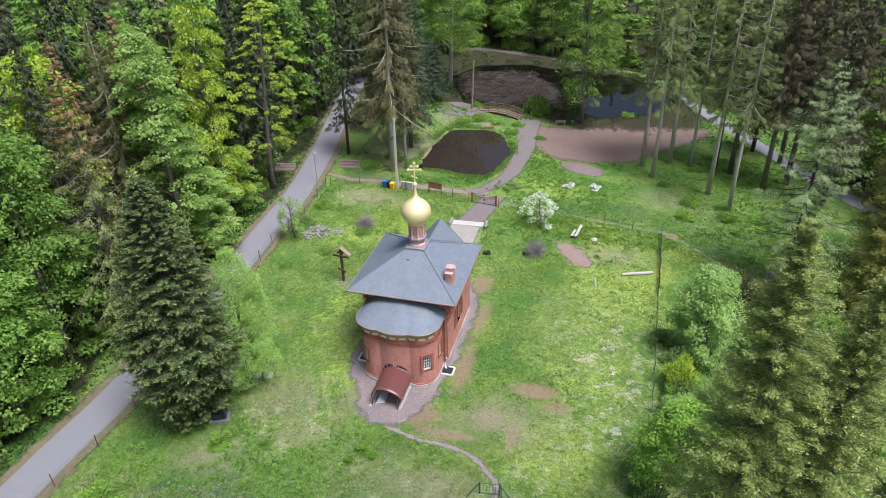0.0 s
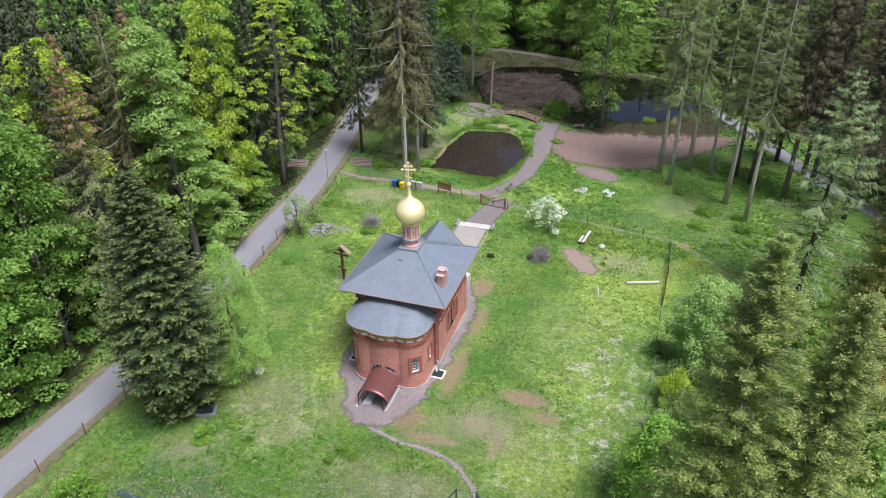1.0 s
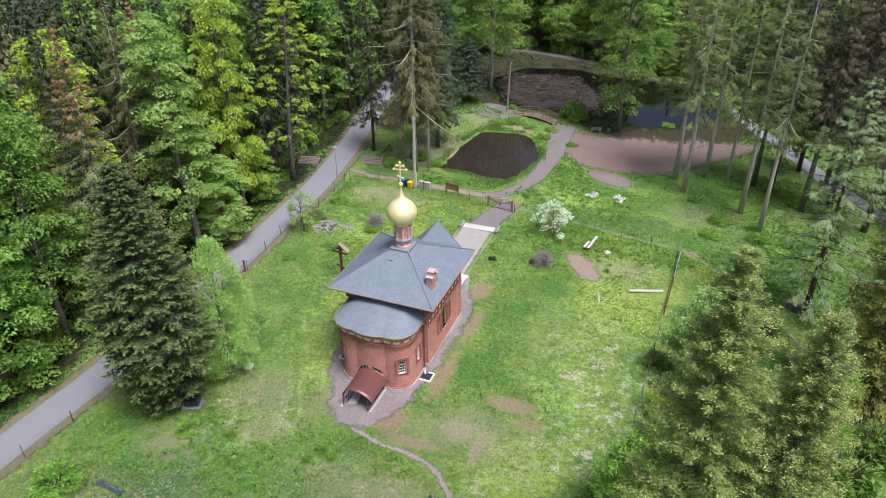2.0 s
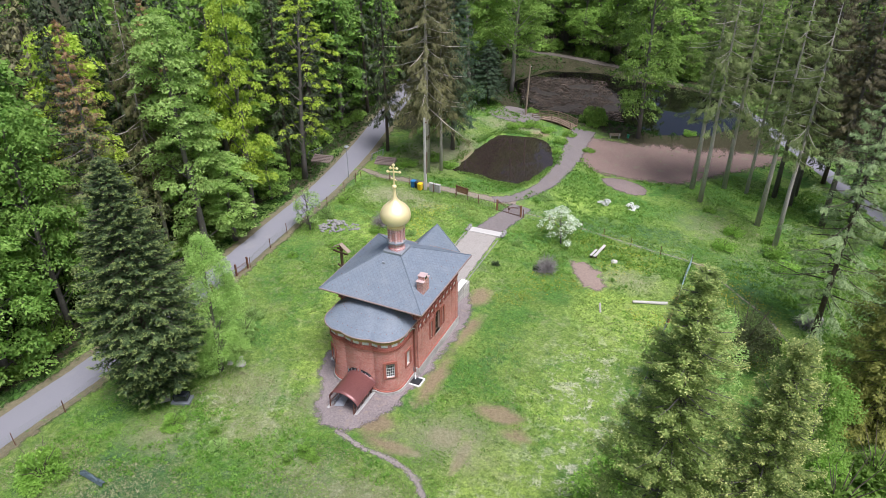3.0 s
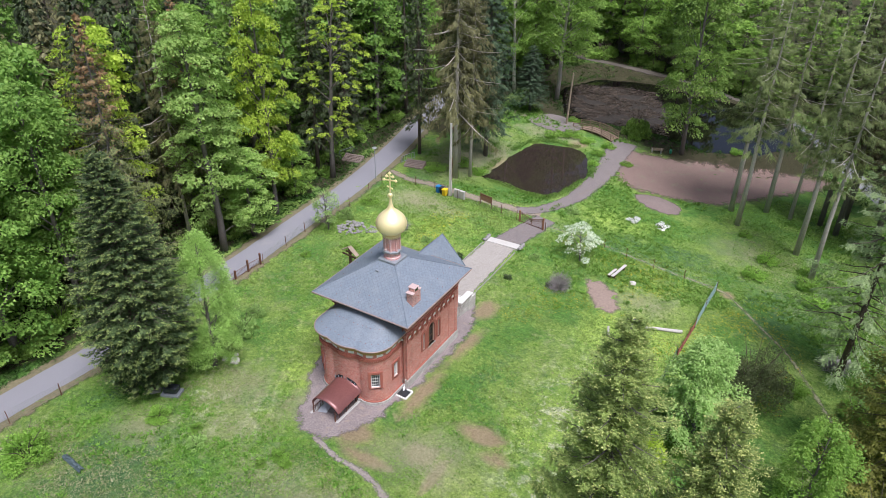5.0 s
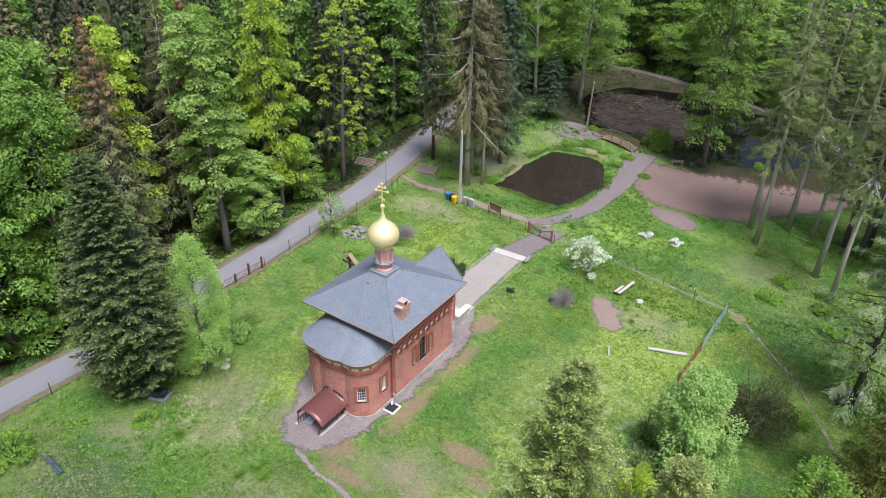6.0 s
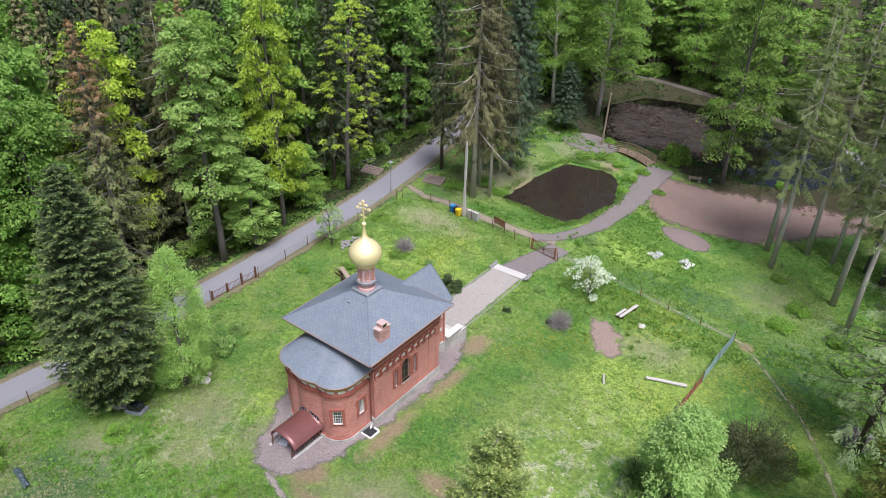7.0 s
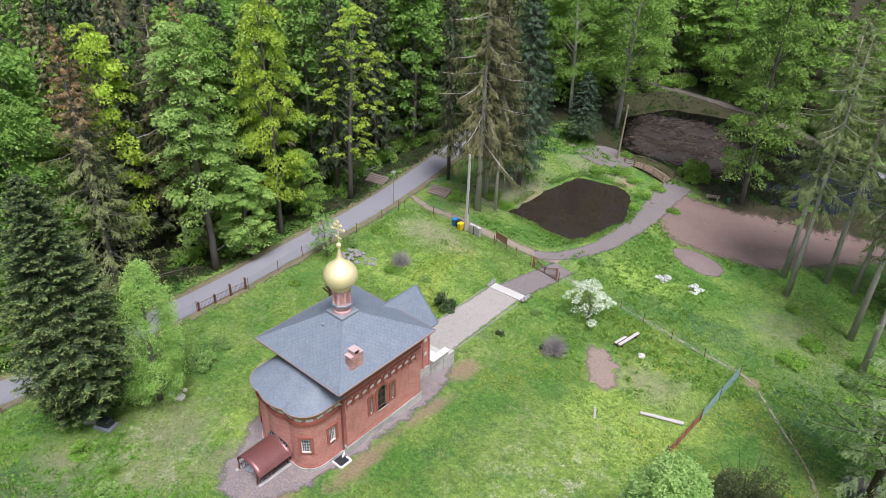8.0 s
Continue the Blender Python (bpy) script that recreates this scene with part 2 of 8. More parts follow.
GRAVEL = surface("grey_pink_gravel", (0.085, 0.07, 0.068), (0.38, 0.32, 0.305), 9, 0.6, 0.95, 0, 0.8, 0.06, (0.3, 0.24, 0.2), 0.7)
GRAVEL_PALE = surface("pale_beige_gravel", (0.25, 0.225, 0.2), (0.43, 0.395, 0.35), 7, 0.5, 0.95, 0, 0.6, 0.04, (0.3, 0.275, 0.235), 0.35)
GRAVEL_RED = surface("reddish_gravel", (0.12, 0.082, 0.067), (0.28, 0.192, 0.158), 6, 0.25, 0.95, 0, 0.5, 0.05, (0.2, 0.175, 0.12), 1.6)
VERGE = surface("verge_earth_and_grass", (0.1, 0.1, 0.05), (0.25, 0.205, 0.125), 4, 0.5, 0.95, 0, 0.6, 0.05, (0.1, 0.16, 0.04), 0.6)
FOREST_EARTH = surface("brown_forest_path", (0.065, 0.055, 0.043), (0.15, 0.128, 0.107), 5, 0.6, 0.95, 0, 0.6, 0.05, None, 0.6)
TRAIL = surface("trodden_grass_trail", (0.19, 0.195, 0.1), (0.37, 0.36, 0.22), 4, 0.8, 0.95, 0, 0.6, 0.05, (0.13, 0.2, 0.05), 0.45)
FOOTWAY = surface("grey_trodden_footway", (0.16, 0.135, 0.11), (0.34, 0.3, 0.265), 6, 0.8, 0.95, 0, 0.6, 0.05, None, 0.35)
GRAVEL_PATH = surface("violet_grey_gravel", (0.13, 0.111, 0.104), (0.255, 0.22, 0.208), 5, 0.5, 0.95, 0, 0.6, 0.05, (0.2, 0.165, 0.14), 0.5)
REED_BED = surface("brown_matted_reeds", (0.01, 0.008, 0.006), (0.05, 0.039, 0.029), 2.2, 0.35, 0.9, 0, 0.9, 0.15, (0.03, 0.025, 0.02), 1.5)
GRAVEL_MOUND = surface("pinkish_heaped_gravel", (0.13, 0.098, 0.088), (0.29, 0.225, 0.2), 7, 0.5, 0.95, 0, 0.8, 0.06, None, 0.4)
PINK_EARTH = surface("pinkish_bare_earth", (0.2, 0.145, 0.115), (0.34, 0.255, 0.205), 5, 0.5, 0.95, 0, 0.6, 0.05, None, 0.8)
EARTH = surface("trodden_earth", (0.18, 0.145, 0.105), (0.34, 0.28, 0.215), 5, 0.5, 0.95, 0, 0.6, 0.05, (0.16, 0.2, 0.08), 0.6)
STONE = surface("field_stone", (0.17, 0.165, 0.155), (0.36, 0.34, 0.325), 6, 1.0, 0.9)
BARK = surface("grey_bark", (0.09, 0.078, 0.068), (0.22, 0.195, 0.175), 9, 0.8, 0.95, 0, 0.8, 0.05)
BARK_DARK = surface("brown_bark", (0.06, 0.045, 0.035), (0.15, 0.115, 0.09), 9, 0.8, 0.95, 0, 0.8, 0.05)
BARK_PALE = surface("pale_grey_bark", (0.34, 0.3, 0.265), (0.62, 0.56, 0.5), 9, 0.8, 0.95, 0, 0.8, 0.05)
TWIG = surface("bare_grey_twigs", (0.2, 0.18, 0.17), (0.4, 0.36, 0.34), 9, 0.8, 0.95)
WATER = water_material("brown_pond_water", (0.036, 0.027, 0.021), 0.015)
WATER_DARK = water_material("dark_pond_water", (0.007, 0.006, 0.005), 0.01)
MEADOW = ground_material()
LEAF_MAPLE = leaf_material("maple_leaves", (0.11, 0.25, 0.035), (0.36, 0.55, 0.12), through=0.42)
LEAF_YELLOW = leaf_material("young_yellow_green_leaves", (0.3, 0.46, 0.035), (0.66, 0.8, 0.12), through=0.42)
LEAF_BEECH = leaf_material("beech_leaves", (0.13, 0.26, 0.038), (0.39, 0.57, 0.12), through=0.42)
LEAF_PALE = leaf_material("pale_maple_leaves", (0.19, 0.34, 0.065), (0.5, 0.66, 0.2), through=0.4)
LEAF_FRESH = leaf_material("fresh_green_leaves", (0.24, 0.42, 0.095), (0.54, 0.73, 0.26), through=0.42)
LEAF_HEDGE = leaf_material("bright_hedge_leaves", (0.15, 0.32, 0.035), (0.42, 0.64, 0.13), through=0.42)
LEAF_WEED = leaf_material("meadow_weeds", (0.1, 0.23, 0.035), (0.3, 0.47, 0.09))
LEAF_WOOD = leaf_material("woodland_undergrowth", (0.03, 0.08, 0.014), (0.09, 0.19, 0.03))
NEEDLE = leaf_material("spruce_needles", (0.02, 0.036, 0.014), (0.1, 0.13, 0.052), through=0.12)
NEEDLE_UMBER = leaf_material("umber_brown_needles", (0.035, 0.035, 0.015), (0.16, 0.14, 0.06), through=0.12)
NEEDLE_DEEP = leaf_material("deep_blue_green_needles", (0.02, 0.045, 0.022), (0.1, 0.16, 0.075), through=0.12)
NEEDLE_BROWN = leaf_material("hanging_spruce_needles", (0.075, 0.08, 0.032), (0.27, 0.255, 0.11), through=0.12)
NEEDLE_RUST = leaf_material("rust_brown_needles", (0.16, 0.12, 0.055), (0.52, 0.3, 0.14), through=0.15)
NEEDLE_OLIVE = leaf_material("olive_grey_needles", (0.08, 0.105, 0.035), (0.32, 0.36, 0.13), through=0.2)
NEEDLE_FIR = leaf_material("fir_needles", (0.026, 0.055, 0.02), (0.14, 0.2, 0.07), through=0.15)
NEEDLE_TIPS = leaf_material("spruce_needles_with_young_tips", (0.13, 0.19, 0.05), (0.46, 0.56, 0.18), through=0.48)
NEEDLE_LARCH = leaf_material("larch_needles", (0.11, 0.15, 0.05), (0.36, 0.43, 0.16), through=0.35)
NEEDLE_GREY = leaf_material("grey_green_needles", (0.18, 0.27, 0.105), (0.46, 0.57, 0.28), through=0.4)
NEEDLE_GOLD = leaf_material("golden_green_needles", (0.12, 0.14, 0.025), (0.4, 0.4, 0.09), through=0.4)
SHOOT_FIR = leaf_material("young_fir_shoots", (0.16, 0.23, 0.06), (0.38, 0.46, 0.15), through=0.2)
SHOOT_YELLOW = leaf_material("young_yellow_spruce_shoots", (0.34, 0.38, 0.1), (0.76, 0.76, 0.3), through=0.25)
LEAF_BIRCH = leaf_material("birch_leaves", (0.22, 0.38, 0.07), (0.48, 0.68, 0.2), through=0.42)
BLOSSOM_LEAFY = leaf_material("blossom_among_young_leaves", (0.3, 0.4, 0.18), (0.9, 0.92, 0.84), through=0.3)
BLOSSOM = leaf_material("white_blossom", (0.8, 0.8, 0.77), (0.92, 0.92, 0.9), through=0.2)
DANDELION = leaf_material("yellow_flowers", (0.6, 0.48, 0.02), (0.8, 0.66, 0.05), through=0.1)


# ---- helpers of this scene ----
def mesh_object(name, verts, faces, material, parent=None, label="", uv="", smooth=False):
    me = bpy.data.meshes.new(name)
    me.from_pydata([tuple(v) for v in verts], [], [tuple(f) for f in faces])
    return finish(name, me, material, parent, label, uv, smooth)


def finish(name, me, material, parent=None, label="", uv="", smooth=False):
    me.materials.append(material)
    if smooth:
        me.polygons.foreach_set("use_smooth", [True] * len(me.polygons))
    if uv == "plane":
        layer = me.uv_layers.new(name="map")
        for p in me.polygons:
            n = p.normal
            t = Vector((0, 0, 1)).cross(n)
            t = t.normalized() if t.length > 0.05 else Vector((1, 0, 0))
            b = n.cross(t)
            for li in p.loop_indices:
                co = me.vertices[me.loops[li].vertex_index].co
                layer.data[li].uv = (co.dot(t), co.dot(b))
    me.update()
    ob = new(name, me)
    if parent:
        ob.parent = parent
    if label:
        ob["label"] = label
    return ob


def part(name, bm, material, parent, label="", uv="", smooth=False):
    me = bpy.data.meshes.new(name)
    bm.normal_update()
    bm.to_mesh(me)
    bm.free()
    return finish(name, me, material, parent, label, uv, smooth)


def empty_thing(name, m, label, category, group="", kind=""):
    ob = new(name)
    ob.empty_display_size = 0.2
    ob.matrix_world = m
    return tagged(ob, label, category, group, kind)


def box(bm, lo, hi, bevel=0.0, m=None):
    """A block between two corners, its edges taken off by bevel."""
    mid, size = [(a + b) / 2 for a, b in zip(lo, hi)], [b - a for a, b in zip(lo, hi)]
    made = bmesh.ops.create_cube(bm, size=1.0, matrix=Matrix.Translation(mid) @ Matrix.Diagonal((*size, 1)))
    vs = made["verts"]
    if bevel:
        edges = {e for v in vs for e in v.link_edges}
        out = bmesh.ops.bevel(bm, geom=list(edges), offset=bevel, segments=1, affect="EDGES")
        vs = list({v for f in out["faces"] for v in f.verts} | {v for v in vs if v.is_valid})
    if m is not None:
        bmesh.ops.transform(bm, matrix=m, verts=vs)
    return vs


def beam(bm, a, b, w, d=None, bevel=0.0):
    """A squared timber or bar from a to b."""
    a, b = Vector(a), Vector(b)
    d = d or w
    turn = (b - a).to_track_quat("Z", "Y").to_matrix().to_4x4()
    box(bm, (-w / 2, -d / 2, 0), (w / 2, d / 2, (b - a).length), bevel, Matrix.Translation(a) @ turn)


def tube(bm, points, radii, sides=8, caps=True):
    """A round bar along a line of points."""
    pts = [Vector(p) for p in points]
    rings = []
    for i, p in enumerate(pts):
        d = (pts[min(i + 1, len(pts) - 1)] - pts[max(i - 1, 0)]).normalized()
        x = d.orthogonal().normalized() if not rings else (lastx - d * lastx.dot(d)).normalized()
        lastx = x
        y = d.cross(x)
        r = radii[i] if isinstance(radii, (list, tuple)) else radii
        rings.append([bm.verts.new(p + (x * math.cos(a) + y * math.sin(a)) * r) for a in (2 * math.pi * k / sides for k in range(sides))])
    for r0, r1 in zip(rings, rings[1:]):
        for k in range(sides):
            bm.faces.new((r0[k], r0[(k + 1) % sides], r1[(k + 1) % sides], r1[k]))
    if caps:
        bm.faces.new(rings[0][::-1])
        bm.faces.new(rings[-1])


def lathe(bm, profile, sides=32, centre=(0, 0), start=0.0):
    """A turned form: profile of (radius, height)."""
    rings = []
    for r, z in profile:
        rings.append([bm.verts.new((centre[0] + r * math.cos(a), centre[1] + r * math.sin(a), z)) for a in (start + 2 * math.pi * k / sides for k in range(sides))])
    for r0, r1 in zip(rings, rings[1:]):
        for k in range(sides):
            bm.faces.new((r0[k], r0[(k + 1) % sides], r1[(k + 1) % sides], r1[k]))
    bm.faces.new(rings[0][::-1])
    bm.faces.new(rings[-1])


def prism(bm, outline, z0, z1):
    """An upright prism over a plan outline (anticlockwise)."""
    low = [bm.verts.new((x, y, z0)) for x, y in outline]
    high = [bm.verts.new((x, y, z1)) for x, y in outline]
    n = len(outline)
    for k in range(n):
        bm.faces.new((low[k], low[(k + 1) % n], high[(k + 1) % n], high[k]))
    bm.faces.new(high)
    bm.faces.new(low[::-1])


def smoothstep(a, b, x):
    t = np.clip((x - a) / (b - a), 0, 1)
    return t * t * (3 - 2 * t)


def distance_to(outline, x, y):
    """Signed distance to a closed plan outline, negative inside."""
    x, y = np.asarray(x, float), np.asarray(y, float)
    best, inside = np.full(x.shape, 1e9), np.zeros(x.shape, bool)
    n = len(outline)
    for k in range(n):
        (ax, ay), (bx, by) = outline[k], outline[(k + 1) % n]
        dx, dy = bx - ax, by - ay
        s = np.clip(((x - ax) * dx + (y - ay) * dy) / (dx * dx + dy * dy), 0, 1)
        best = np.minimum(best, np.hypot(x - ax - s * dx, y - ay - s * dy))
        if dy:
            inside ^= ((ay > y) != (by > y)) & (x < dx * (y - ay) / dy + ax)
    return np.where(inside, -best, best)


# ---- the lie of the land ----
POND = [(-27.4, 92.6), (-27.2, 94.6), (-27.1, 99.0), (-26.8, 104.0), (-26.2, 107.6), (-25.0, 109.2), (-22.0, 109.7), (-18.6, 109.7), (-17.2, 108.8), (-15.6, 105.4), (-14.3, 101.6), (-14.2, 99.6), (-14.9, 95.6), (-15.6, 92.6), (-16.6, 90.9), (-18.0, 90.6), (-21.0, 91.2), (-25.0, 91.9)]
LAKE = [(-27.0, 124.5), (-20.2, 123.0), (-14.1, 123.8), (-7.6, 122.4), (-1.4, 119.8), (6.5, 123.2), (12.0, 131.0), (9.8, 138.0), (3.1, 147.3), (-10.0, 149.0), (-19.0, 152.0), (-28.7, 149.6), (-33.5, 139.4)]
POND_LEVEL, LAKE_LEVEL = -1.55, -2.1
CHURCH = (-15.3, 51.41)
CHURCH_TURN = -1.4


def land(x, y):
    """Height of the ground, in metres."""
    x, y = np.asarray(x, float), np.asarray(y, float)
    u, v = np.tanh((x + 15) / 35), np.tanh((y - 50) / 70)
    z = -0.062 + 0.112 * u - 2.868 * v - 1.317 * u * u - 4.336 * u * v + 1.312 * v * v
    near = smoothstep(9.5, 5.0, np.hypot((x - CHURCH[0]) * 0.95, (y - CHURCH[1] + 1.5) * 0.75))
    z = z * (1 - near) + 0.08 * near
    for outline, level in ((POND, POND_LEVEL), (LAKE, LAKE_LEVEL)):
        d = distance_to(outline, x, y) + 0.16 * np.sin(1.1 * x + 2.1 * np.sin(0.7 * y)) + 0.12 * np.sin(2.3 * y + 1.7 * x)
        z = z + (level + 0.3 - z) * smoothstep(5.0, 0.4, d)
        z = z - 1.1 * smoothstep(0.5, -1.4, d)
    z = z + 0.75 * np.exp(-(((x + 3.2) / 3.0) ** 2 + ((y - 97.6) / 2.6) ** 2) * 1.3)
    return z


def ground_height(x, y):
    return float(land(np.array([x]), np.array([y]))[0])


def axis(lo, hi, step, far):
    core = np.arange(lo, hi + 0.01, step)
    out = [d for d in far]
    return np.array([lo - d for d in out[::-1]] + list(core) + [hi + d for d in out])


def build_ground():
    xs, ys = axis(-62, 32, 0.7, (3, 8, 18, 40, 90, 250, 700, 2400)), axis(18, 162, 0.7, (3, 8, 18, 40, 90, 250, 700, 2400))
    gx, gy = np.meshgrid(xs, ys)
    gz = land(gx, gy)
    rng = np.random.default_rng(4)
    gz += np.where(np.abs(gx + 15) < 60, rng.normal(0, 0.025, gz.shape), 0)
    nx, ny = len(xs), len(ys)
    idx = np.arange(nx * ny).reshape(ny, nx)
    quads = np.stack([idx[:-1, :-1], idx[:-1, 1:], idx[1:, 1:], idx[1:, :-1]], -1).reshape(-1, 4)
    me = bpy.data.meshes.new("ground")
    me.from_pydata(np.stack([gx, gy, gz], -1).reshape(-1, 3).tolist(), [], quads.tolist())
    x, y = gx.ravel(), gy.ravel()
    # leaf litter under trees; the last term paints tree shade onto the larches' grass
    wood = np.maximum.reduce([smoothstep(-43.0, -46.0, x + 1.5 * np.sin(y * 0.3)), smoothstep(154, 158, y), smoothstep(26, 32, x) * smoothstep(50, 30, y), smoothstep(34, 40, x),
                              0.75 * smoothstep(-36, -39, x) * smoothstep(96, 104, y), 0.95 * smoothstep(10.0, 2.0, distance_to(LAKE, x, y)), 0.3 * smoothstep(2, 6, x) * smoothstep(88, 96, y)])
    worn, dry, bleached = np.zeros_like(x), np.zeros_like(x), np.zeros_like(x)
    for cx, cy, rx, ry, s in WORN:
        worn = np.maximum(worn, s * np.exp(-(((x - cx) / rx) ** 2 + ((y - cy) / ry) ** 2)))
    for cx, cy, rx, ry, s in DRY:
        dry = np.maximum(dry, s * np.exp(-(((x - cx) / rx) ** 2 + ((y - cy) / ry) ** 2)))
    for cx, cy, rx, ry, s in BLEACHED:
        bleached = np.maximum(bleached, s * np.exp(-(((x - cx) / rx) ** 2 + ((y - cy) / ry) ** 2)))
    sward, rank = np.zeros_like(x), np.zeros_like(x)
    for cx, cy, rx, ry, s in SWARD:
        sward = np.maximum(sward, s * np.exp(-(((x - cx) / rx) ** 2 + ((y - cy) / ry) ** 2)))
    for cx, cy, rx, ry, s in RANK:
        rank = np.maximum(rank, s * np.exp(-(((x - cx) / rx) ** 2 + ((y - cy) / ry) ** 2)))
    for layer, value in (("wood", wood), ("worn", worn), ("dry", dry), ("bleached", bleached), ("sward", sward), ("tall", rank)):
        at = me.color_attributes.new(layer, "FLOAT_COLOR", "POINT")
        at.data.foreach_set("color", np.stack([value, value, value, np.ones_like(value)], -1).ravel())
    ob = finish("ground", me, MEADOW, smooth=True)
    tagged(ob, "spring meadow of patchy green grass with woodland floor", "ground", kind="structure")


def ragged(outline, step=0.45, rough=0.16, seed=1):
    """A plan outline with its edge broken up."""
    out, n = [], len(outline)
    for k in range(n):
        a, b = Vector(outline[k]), Vector(outline[(k + 1) % n])
        m = max(1, int((b - a).length / step))
        side = Vector((-(b - a).y, (b - a).x)).normalized()
        for i in range(m):
            p = a + (b - a) * (i / m)
            w = noise.noise((p.x * 0.9, p.y * 0.9, seed)) * 1.6 + noise.noise((p.x * 3.1, p.y * 3.1, seed + 9)) * 0.8
            p = p + side * (w * rough)
            out.append((p.x, p.y))
    return out


def smooth_outline(outline, rounds=2):
    for _ in range(rounds):
        n = len(outline)
        outline = [q for k in range(n) for q in (tuple(0.75 * a + 0.25 * b for a, b in zip(outline[k], outline[(k + 1) % n])), tuple(0.25 * a + 0.75 * b for a, b in zip(outline[k], outline[(k + 1) % n])))]
    return outline


def draped_patch(name, outline, material, lift=0.05, label="", category="", rough=0.16, seed=1, cell=0.45, hollow=None):
    """A thin layer that lies on the ground inside a plan outline."""
    outline = ragged(smooth_outline(outline), 0.35, rough, seed)
    bm = bmesh.new()
    vs = [bm.verts.new((x, y, 0)) for x, y in outline]
    f = bm.faces.new(vs)
    if f.normal.z < 0:
        f.normal_flip()
    xs, ys = [p[0] for p in outline], [p[1] for p in outline]
    for lo, hi, k in ((min(xs), max(xs), 0), (min(ys), max(ys), 1)):
        for c in np.arange(lo + cell, hi, cell):
            co, no = [0, 0, 0], [0, 0, 0]
            co[k], no[k] = c, 1
            bmesh.ops.bisect_plane(bm, geom=bm.verts[:] + bm.edges[:] + bm.faces[:], plane_co=co, plane_no=no)
    bmesh.ops.recalc_face_normals(bm, faces=bm.faces)
    for f in bm.faces:
        f.normal_update()
        if f.normal.z < 0:
            f.normal_flip()
    px, py = [v.co.x for v in bm.verts], [v.co.y for v in bm.verts]
    z = land(px, py)
    inner = -distance_to(outline, px, py)
    for v, h in zip(bm.verts, z):
        v.co.z = h + lift
    ob = part(name, bm, material, None, smooth=True)
    ob.data.attributes.new("rim", "FLOAT", "POINT").data.foreach_set("value", inner.astype(np.float32))
    return tagged(ob, label, category, kind="structure")


def curve_through(points, step=0.8):
    """A smooth line through plan points."""
    pts = [Vector(p) for p in points]
    pts = [2 * pts[0] - pts[1]] + pts + [2 * pts[-1] - pts[-2]]
    out = []
    for i in range(1, len(pts) - 2):
        p0, p1, p2, p3 = pts[i - 1:i + 3]
        n = max(2, int((p2 - p1).length / step))
        for k in range(n):
            t = k / n
            out.append(0.5 * (2 * p1 + (p2 - p0) * t + (2 * p0 - 5 * p1 + 4 * p2 - p3) * t * t + (3 * p1 - p0 - 3 * p2 + p3) * t ** 3))
    out.append(pts[-2])
    return out


def draped_strip(name, points, width, material, lift=0.05, label="", category="", rough=0.12, seed=2, across=6):
    """A way of some width that lies on the ground along a line."""
    line = curve_through(points, 0.5)
    verts, faces, inner = [], [], []
    for i, p in enumerate(line):
        d = (line[min(i + 1, len(line) - 1)] - line[max(i - 1, 0)]).normalized()
        side = Vector((-d.y, d.x))
        w = width[0] + (width[1] - width[0]) * i / (len(line) - 1) if isinstance(width, tuple) else width
        for k in range(across + 1):
            s = k / across * 2 - 1
            e = rough * (noise.noise((p.x * 1.3, p.y * 1.3, seed + (5 if s > 0 else 0))) * 1.5 + noise.noise((p.x * 4, p.y * 4, seed + 3))) if abs(s) == 1 else 0
            q = p + side * (s * w / 2 + e)
            verts.append((q.x, q.y))
            inner.append((1 - abs(s)) * w / 2)
    z = land([v[0] for v in verts], [v[1] for v in verts])
    for i in range(len(line) - 1):
        for k in range(across):
            a = i * (across + 1) + k
            faces.append((a + 1, a, a + across + 1, a + across + 2))
    ob = mesh_object(name, [(x, y, h + lift) for (x, y), h in zip(verts, z)], faces, material, smooth=True)
    ob.data.attributes.new("rim", "FLOAT", "POINT").data.foreach_set("value", inner)
    if ob.data.polygons[0].normal.z < 0:
        ob.data.flip_normals()
    return tagged(ob, label, category, kind="structure")


WORN = [(-3.6, 45.8, 2.6, 1.2, 1.0), (-6.6, 41.4, 1.5, 1.2, 1.0), (-4.6, 40.0, 0.6, 2.4, 1.0), (-9.8, 38.9, 2.8, 0.8, 1.0), (-12.4, 40.8, 2.0, 1.6, 1.0), (-10.2, 47.5, 1.0, 4.4, 0.9), (-10.0, 55.5, 0.8, 4.0, 0.85), (-1.5, 44.0, 1.6, 1.0, 0.85),
        (-11.4, 62.0, 1.4, 2.4, 0.95), (9.5, 80.5, 1.0, 1.0, 0.9), (-19.3, 111.0, 2.0, 1.5, 0.9), (-27.5, 98.0, 1.2, 4.0, 0.9)]
DRY = [(-6.0, 41.0, 5.5, 4.5, 0.85), (-9.5, 33.0, 8.0, 3.0, 0.75), (-24.0, 40.0, 3.5, 5.0, 0.75), (-29.5, 79.5, 6.5, 3.5, 1.0), (-18.6, 40.5, 1.5, 5.0, 0.7), (-22.0, 51.5, 1.4, 5.0, 0.6),
       (2.5, 73.0, 4.5, 3.5, 0.8), (-32.0, 96.0, 6.0, 11.0, 0.95), (-27.0, 112.0, 5.0, 3.0, 0.75), (10.0, 92.0, 9.0, 6.0, 0.6), (-16.0, 34.0, 6.0, 3.0, 0.6), (-22.0, 112.8, 6.0, 2.4, 0.9), (-28.5, 100.0, 2.2, 8.0, 0.9), (-28.0, 33.0, 4.0, 3.0, 0.8), (-21.5, 36.5, 3.0, 3.0, 0.8)]
